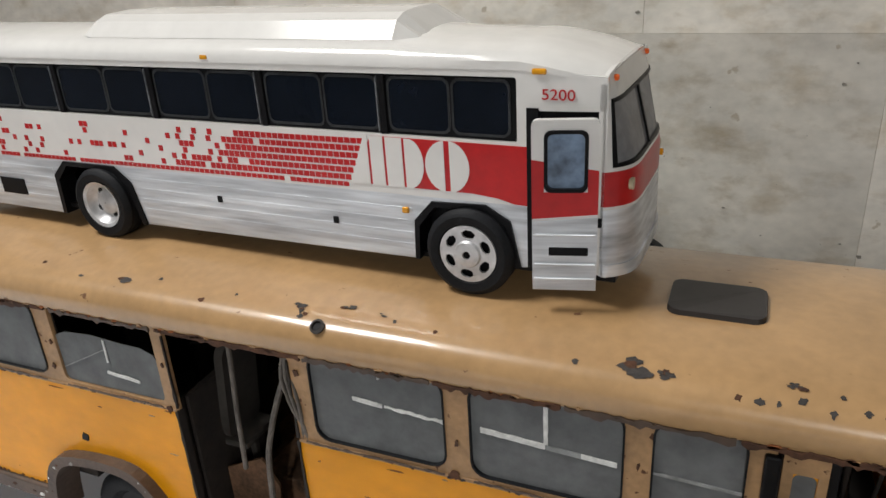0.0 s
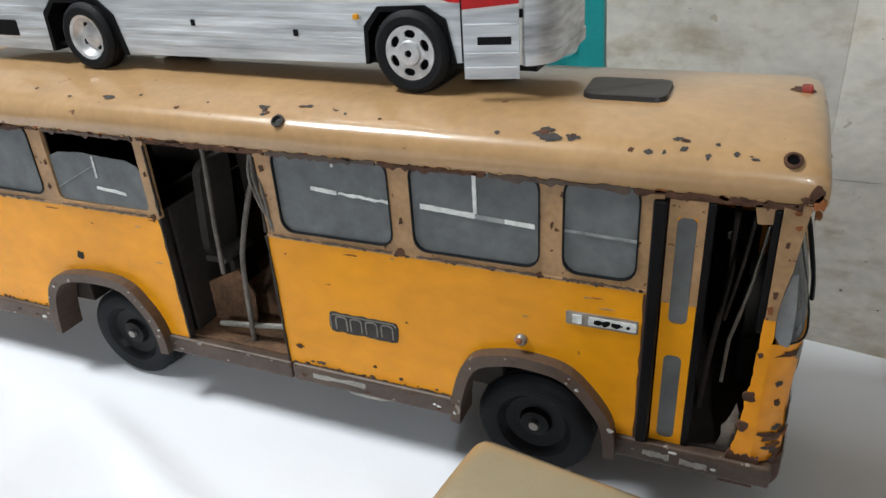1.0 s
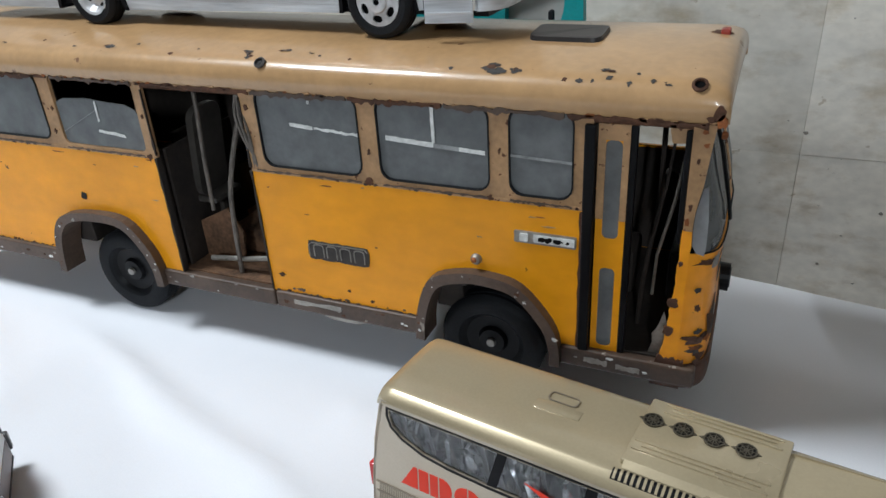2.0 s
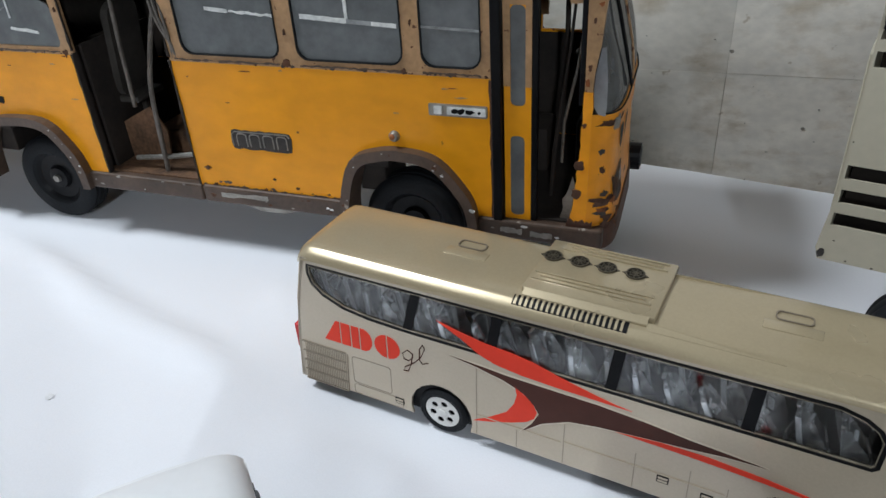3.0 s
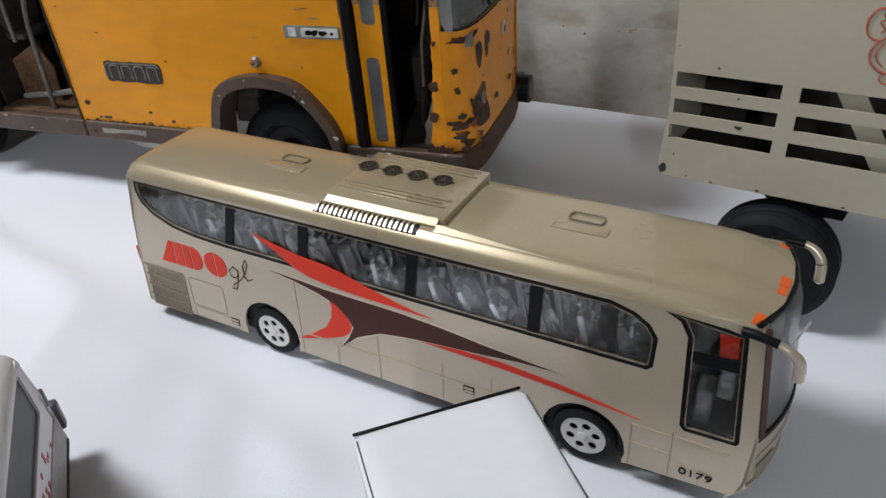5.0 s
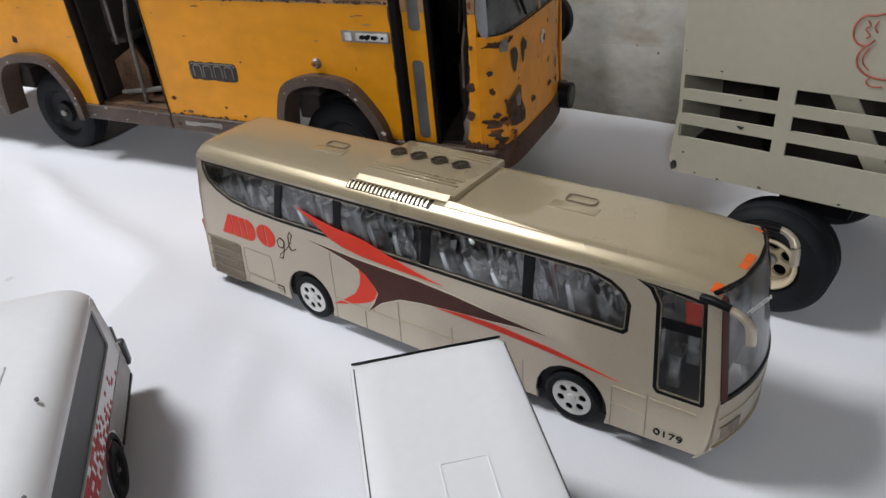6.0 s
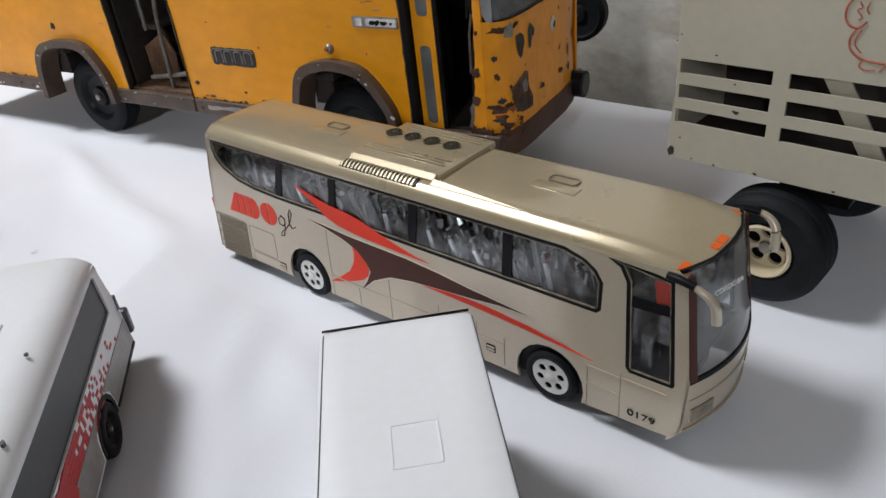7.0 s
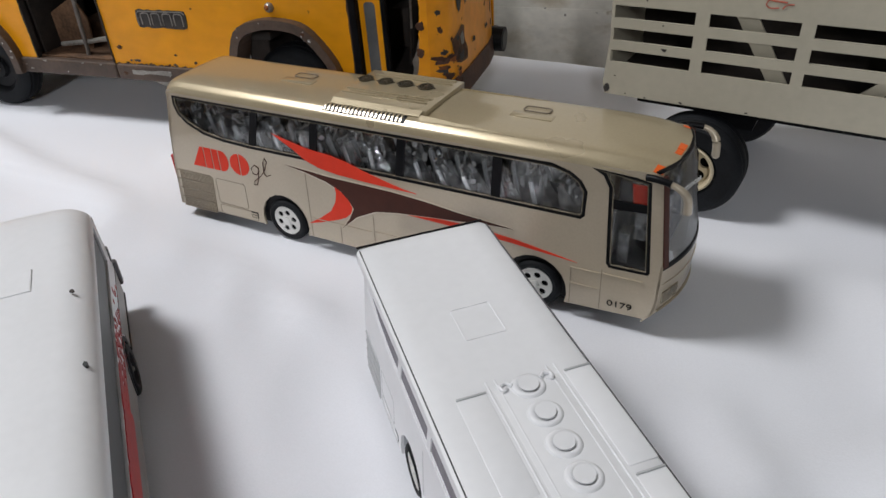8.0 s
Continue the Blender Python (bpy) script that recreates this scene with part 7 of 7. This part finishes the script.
def small_coach(name, x, y, deg, size, label, chequer, band, skirt, disc):
    """A plain small coach; its near side is at s = 0 and the body reaches to s = -W."""
    c = root(name, x, y, TABLE, deg, label, "model bus")
    c.scale = (size, size, size)
    W, L = 0.074, 0.33
    side = [(-0.0220, 0.0130), (0.040, 0.0115)] + arc(0.0600, 0.0150, 0.0185, 190, -10, 10) + [(0.080, 0.0115), (0.240, 0.0115)] + arc(0.260, 0.0150, 0.0185, 190, -10, 10) + [(0.280, 0.0115), (L, 0.0115), (L, 0.0785), (-0.0050, 0.0785), (-0.0080, 0.070), (-0.0180, 0.040)]
    win = [(0.0030, 0.0752), (0.0006, 0.0735), (-0.0022, 0.0500), (-0.0010, 0.0485), (0.305, 0.0485), (0.305, 0.0752)]
    for near in (True, False):
        e, o = (0.0, 1) if near else (-W, -1)
        lo, hi = min(e, e - o * 0.002), max(e, e - o * 0.002)
        part("side_panel", prism(side, [win], lo, hi), WHITE, c, "white side")
        p = part("window_band", prism(win, (), min(e - o * 0.0012, e - o * 0.0018), max(e - o * 0.0012, e - o * 0.0018)), band, c, "dark window sheet" if chequer else "grey-mauve window sheet")
        lo, hi = min(e, e + o * 0.0003), max(e, e + o * 0.0003)
        part("silver_skirt", prism([(-0.0200, 0.0150), (0.0385, 0.0135), (0.0420, 0.0260), (0.0520, 0.0335), (0.070, 0.0335), (0.0795, 0.0260), (0.0815, 0.0135), (0.238, 0.0135), (0.240, 0.0330), (-0.0175, 0.0330)], (), lo, hi), skirt, c)
        if not chequer:
            continue
        cells, rnd = [], random.Random(9)
        for row in range(7):
            for col in range(95):
                u = 0.003 + col * 0.0031
                k = col / 95
                if u < 0.125 and rnd.random() < min(1.0, 0.22 + 2.3 * k - 0.06 * row):
                    cells.append((u, 0.0292 + row * 0.0029, 0.0030 if k > 0.2 else 0.0026, 0.0027 if k > 0.2 else 0.0020))
        part("square_pattern", pattern(e, o * 0.00025, cells, 0.003), RED, c, "red chequer squares")
        part("red_stripe", prism([(0.112 + 0.010 * rnd.random(), z) for z in steps(0.0290, 0.0470, 8)] + [(u, 0.0478 - 0.0016 * rnd.random()) for u in steps(0.118, 0.304, 60)] + [(0.305, 0.0290)], (), lo - 0.0002, hi + 0.0002), RED, c, "solid red stripe")
    part("lower_edge", box(-0.0200, -0.0010, 0.0118, 0.0395, 0.0008, 0.0142, 0.0004), BLACK, c, "thin black lower edge")
    part("arch_lining", prism(arc(0.0600, 0.0150, 0.0190, 190, -10, 10) + arc(0.0600, 0.0150, 0.0160, -10, 190, 10), (), -0.012, 0.0004), BLACK, c, "black wheel arch")
    # roof: rounded shoulders
    prof = [(0.0002, 0.0780), (-0.0001, 0.0798), (-0.0011, 0.0822), (-0.0032, 0.0847), (-0.0062, 0.0868), (-0.0100, 0.0883), (-0.0150, 0.0892), (-0.037, 0.0897)]
    prof = prof + [(-W - s, z) for s, z in reversed(prof[:-1])]
    us = [-0.0075, -0.0060, -0.0025, 0.004, 0.014] + steps(0.03, L, 14)

    def roof_at(u, j):
        s, z = prof[j]
        drop = 0.0040 * max(0, (0.014 - u) / 0.0215) ** 2.5
        return (u, s, z - drop)

    roof = part("roof", grid(roof_at, us, range(len(prof)), 0.0010), WHITE, c, "smooth white roof", True)
    for u in (0.069, 0.23):
        part("roof_hatch", box(u - 0.010, -0.047, 0.0885, u + 0.010, -0.025, 0.0903, 0.0006), WHITE, roof, "faint raised roof hatch")
    part("roof_speck", prism(blot(0.0875, -0.0075, 0.0011, 2, 8, 0.3), (), 0.0888, 0.0895, lambda u, s, z: (u, z, s)), DARKCHIP, roof, "small dark chip")
    if chequer:
        part("roof_speck", prism(blot(0.1405, -0.0040, 0.0016, 6, 9, 0.3, 0.6), (), 0.0846, 0.0866, lambda u, s, z: (u, z, s)), GREYGLASS, roof, "dark smudge on the roof edge")
    rear = grid(lambda s, k: (-0.0220 + 0.0150 * k ** 0.8 - 0.002 * (1 - abs(-2 * s / W - 1) ** 2), s, 0.0125 + (np.interp(-s, [-p[0] for p in prof], [p[1] for p in prof]) - 0.0165) * k), steps(-W, 0, 18), steps(0, 1, 8), (0.0015, 0, 0))
    part("rear_panel", rear, WHITE, c, "", True)
    part("rear_bumper", box(-0.0265, -W - 0.001, 0.0190, -0.0205, 0.0022, 0.0360, 0.0015), mat_cabin, c, "dark grey rear bumper")
    part("tail_lamp", box(-0.0185, -0.0100, 0.0400, -0.0150, 0.0008, 0.0500, 0.0008), mat_cabin, c, "dull tail lamp")
    part("front_panel", box(L - 0.001, -W, 0.012, L + 0.003, 0, 0.088, 0.0012), WHITE, c)
    part("floor_plate", box(-0.018, -W + 0.003, 0.010, L, -0.003, 0.0125), BLACK, c)
    part("inner_block", box(0.0, -W + 0.004, 0.045, L - 0.01, -0.004, 0.055), BLACK, c)
    for u in (0.060, 0.260):
        wheel(c, u, 0.0150, 0.0010, 0.0150, 0.010, 0.0088, disc, 1, "black tyre on a small disc")
        wheel(c, u, 0.0150, -W - 0.0010, 0.0150, 0.010, 0.0088, "six", -1, "black tyre on a pale disc")
    return c


SKIRT = mat("dull_silver_skirt", (0.30, 0.285, 0.265), 0.45, 0.25, vary=0.15, coarse=40, bump=0.08)
small_coach("chequer_coach", 0.0044, 0.0254, -47.0, 1.0, "white model coach with dark window band and red chequer stripe", True, GREYGLASS, SKIRT, "black")
MAUVE = mat("mauve_grey_film", (0.17, 0.13, 0.125), 0.4, vary=0.15, coarse=40, bump=0.05)
small_coach("mauve_coach", -0.3012, 0.0984, -42.0, 0.85, "small white model coach with a grey-mauve band", False, MAUVE, MAUVE, "six")

# ---- cream box truck ----


def box_truck():
    c = root("box_truck", 0.2512, 0.2675, TABLE, -13.0, "cream painted tin box truck with slotted sides and big black wheels", "model truck")
    L, W, Z0, Z1 = 0.40, 0.125, 0.0755, 0.262
    cols = [(0.0035, 0.0578), (0.0655, 0.1200), (0.1270, 0.1810), (0.1885, 0.2430), (0.2500, 0.3045), (0.3120, 0.3660)]
    rows = [(0.0993, 0.1076), (0.1143, 0.1228), (0.1295, 0.1380), (0.1935, 0.2020), (0.2080, 0.2165)]
    holes = [[(a + 0.0012 * (z0 > 0.1), z0), (b, z0), (b + 0.0003, z1), (a + 0.0012 * (z0 > 0.1), z1)] for a, b in cols for z0, z1 in rows]
    outline = [(0.0008, Z0), (L, Z0), (L, Z1), (0.0030, Z1), (0.0030, 0.12), (-0.0012, 0.0830)]
    for s0, s1 in ((0.0, 0.0018), (W - 0.0018, W)):
        part("side_panel", prism(outline, holes, s0, s1), CREAM, c, "cream sheet side with rows of slots")
    # floor and inner sheet in near-black: the box's shade as colour
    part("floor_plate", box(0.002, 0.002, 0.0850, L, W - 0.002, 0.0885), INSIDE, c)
    part("roof_frame", box(0.003, 0.0, Z1 - 0.004, L, 0.006, Z1 + 0.002, 0.001), CREAM, c)
    part("roof_frame", box(0.003, W - 0.006, Z1 - 0.004, L, W, Z1 + 0.002, 0.001), CREAM, c)
    # unseen top sheet, added to keep light out of the box
    part("light_block_sheet", box(0.004, 0.006, Z1 - 0.003, L - 0.001, W - 0.006, Z1), CREAM, c)
    part("rear_gate", box(0.0015, 0.002, 0.0780, 0.0040, W - 0.002, 0.2000, 0.0008), CREAM, c, "cream tail gate")
    part("front_wall", box(L - 0.003, 0.0, Z0, L, W, Z1, 0.0008), CREAM, c)
    # sheet behind the slots, its near-black painting in the shade
    part("inner_sheet", box(0.006, 0.060, 0.0886, L - 0.005, 0.062, 0.185), INSIDE, c, "sheet inside the box, coloured dark as shade")
    for a, b in ((0.0800, 0.1080), (0.2050, 0.1600), (0.2330, 0.2610), (0.36, 0.315)):
        part("brace", prism([(a, 0.1395), (a + 0.0135, 0.1395), (b + 0.0105, 0.0970), (b - 0.0020, 0.0970)], (), 0.0050, 0.0066), CREAM, c, "pale diagonal brace")
    part("rear_lug", prism(blot(0.0018, 0.0800, 0.0020, 6, 10, 0.3, 1.6), (), -0.0003, 0.0), DARKCHIP, c, "bare metal corner")
    for u, z, r in ((0.026, 0.1425, 0.0012), (0.040, 0.1115, 0.0028), (0.038, 0.1275, 0.0012), (0.0075, 0.0895, 0.0012), (0.03, 0.0765, 0.0014), (0.055, 0.0768, 0.0016), (0.098, 0.0770, 0.0014), (0.016, 0.0775, 0.0010), (0.0045, 0.152, 0.0008)):
        part("paint_chip", prism(blot(u, z, r * 0.65, int(u * 1000), 10, 0.4, 0.6), (), -0.0003, 0.0), DARKCHIP, c, "small paint chip")
    for k, stroke in enumerate(([(0.0970, 0.1795), (0.0920, 0.1790), (0.0888, 0.1745), (0.0888, 0.1690), (0.0915, 0.1655), (0.0955, 0.1650), (0.0985, 0.1680)], [(0.0940, 0.1770), (0.0955, 0.1745), (0.0935, 0.1730), (0.0960, 0.1700), (0.0945, 0.1685)], [(0.0985, 0.1770), (0.0975, 0.1740), (0.0990, 0.1715)], [(0.0950, 0.1648), (0.0925, 0.1600), (0.0930, 0.1550), (0.0965, 0.1515), (0.1020, 0.1495), (0.1100, 0.1490)], [(0.0970, 0.1640), (0.0950, 0.1595), (0.0955, 0.1560), (0.0985, 0.1530)], [(0.0970, 0.1795), (0.1030, 0.1815), (0.1100, 0.1820), (0.1180, 0.1800)], [(0.1000, 0.1500), (0.0985, 0.1470), (0.1010, 0.1450), (0.1060, 0.1455)], [(0.1080, 0.1450), (0.1100, 0.1475), (0.1140, 0.1480)])):
        part("emblem_line", tube([(u, -0.0002, z) for u, z in flow(stroke, 4)], 0.00055 if k in (0, 3, 5) else 0.0004, 6), FADEDRED, c, "faded red painted line")
    hook = [(0.0120, -0.0030, 0.2240), (0.0080, -0.0035, 0.2235), (0.0055, -0.0035, 0.2200), (0.0060, -0.0035, 0.2150), (0.0090, -0.0035, 0.2120)]
    part("latch_hook", tube(hook, 0.0012, 8), BLACK, c, "black wire hook")
    # chassis and wheels
    for s in (0.030, W - 0.036):
        part("chassis_rail", box(0.015, s, 0.0600, L + 0.1, s + 0.006, 0.0750, 0.001), BLACK, c)
    part("rear_frame", prism([(0.052, 0.0755), (0.105, 0.0755), (0.098, 0.0500), (0.060, 0.0500)], (), 0.034, 0.090), BLACK, c, "black spring frame")
    for u in (0.0690, 0.330):
        wheel(c, u, 0.0350, -0.0125, 0.0350, 0.026, 0.0165, "cream", -1, "fat black tyre on a cream rim")
        wheel(c, u, 0.0350, W + 0.0125, 0.0350, 0.026, 0.0165, "cream", 1, "fat black tyre on a cream rim")
        part("axle", lathe([(0.004, 0.03), (0.004, W - 0.03)], u, 0.0360, 10), BLACK, c)
    # cab, beyond the box
    cab = box(L + 0.004, 0.002, 0.055, L + 0.105, W - 0.002, 0.195, 0.010, None, 3)
    part("cab", cab, CREAM, c, "cream cab", True)
    part("cab_window", box(L + 0.030, 0.0005, 0.130, L + 0.085, 0.0030, 0.175, 0.002), DARKGLASS, c)
    part("cab_window", box(L + 0.1035, 0.015, 0.130, L + 0.1060, W - 0.015, 0.175, 0.002), DARKGLASS, c)
    wheel(c, L + 0.060, 0.0360, 0.0015, 0.0360, 0.020, 0.0185, "cream", -1)
    wheel(c, L + 0.060, 0.0360, W - 0.0015, 0.0360, 0.020, 0.0185, "cream", 1)
    return c


box_truck()

# ---- things on the floor by the back wall ----
chair = root("teal_chair", -0.195, 1.08, FLOOR, 0, "teal office chair with a black round hub, against the wall", "chair")
H = 0.028 - FLOOR
back = [(-0.34, 0.16 + H), (0.030, 0.20 + H)] + flow([(0.042, 0.19 + H), (0.048, 0.16 + H), (0.052, 0.06 + H), (0.060, -0.05 + H), (0.062, -0.145 + H)]) + [(-0.36, -0.145 + H), (-0.37, 0.02 + H)]
hole = flow([(-0.080, 0.120 + H), (0.008, 0.150 + H), (0.019, 0.120 + H), (0.012, 0.085 + H), (-0.006, 0.066 + H), (-0.085, 0.050 + H)])
part("backrest", prism(back, [hole], 0.0, 0.02), TEAL, chair, "curved teal backrest frame")
# grey panel added behind the opening so the chair shadows the wall
part("shadow_panel", box(-0.10, 0.021, 0.045 + H, 0.030, 0.025, 0.160 + H), PLASTER, chair, "grey panel added to shadow the wall")
part("hub", lathe([(0.044, -0.001), (0.047, -0.008), (0.047, -0.026), (0.040, -0.032), (0.036, -0.028), (0.016, -0.026), (0.012, -0.032), (0.001, -0.033)], 0.076, -0.086 + H, 28, None, False), RUBBER, chair, "ridged black round hub", True)
part("knob", box(-0.005, -0.012, 0.085 + H, 0.004, 0.0, 0.105 + H, 0.003), RUBBER, chair)
part("seat", box(-0.16, -0.38, 0.42, 0.06, -0.05, 0.46, 0.015), TEAL, chair)
part("upright", box(-0.06, 0.0, 0.44, -0.02, 0.02, 0.62, 0.003), STEEL, chair)
for lx in (-0.14, 0.04):
    for ly in (-0.36, -0.07):
        part("leg", box(lx - 0.01, ly - 0.01, 0, lx + 0.01, ly + 0.01, 0.425, 0.003), STEEL, chair)

# ---- slabs of the back wall ----
PX, PZ = 0.90, 0.445
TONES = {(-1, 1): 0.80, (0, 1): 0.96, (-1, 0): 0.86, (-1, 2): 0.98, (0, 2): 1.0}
for i in range(-4, 4):
    for j in range(5):
        x0, z0 = (0.222 if j < 2 else -0.183) + i * PX, -0.650 + j * PZ
        x1, z1 = min(x0 + PX, 3.19), min(z0 + PZ, 2.0)
        x0 = max(x0, -3.19)
        if x1 - x0 < 0.02:
            continue
        z0 = max(z0, FLOOR + 0.001)
        if z1 - z0 < 0.02:
            continue
        rnd = random.Random(i * 31 + j)
        d = 0.0015 * rnd.random()
        slab = part("slab", box(x0 + 0.0002, 1.420 + d, z0 + 0.0002, x1 - 0.0002, 1.436, z1 - 0.0002, 0.0004, None, 1), CONCRETE, north)
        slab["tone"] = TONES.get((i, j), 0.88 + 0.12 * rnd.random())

PITS = random.Random(17)
for k in range(210):
    px_, pz_ = PITS.uniform(-1.0, 1.0), PITS.uniform(-0.6, 0.6)
    part("pit", prism(blot(px_, pz_, 0.0008 + 0.0032 * PITS.random() ** 2.6, k, 12, 0.3, PITS.uniform(0.3, 1.0)), (), 1.4190, 1.4196), mat_pit, north)
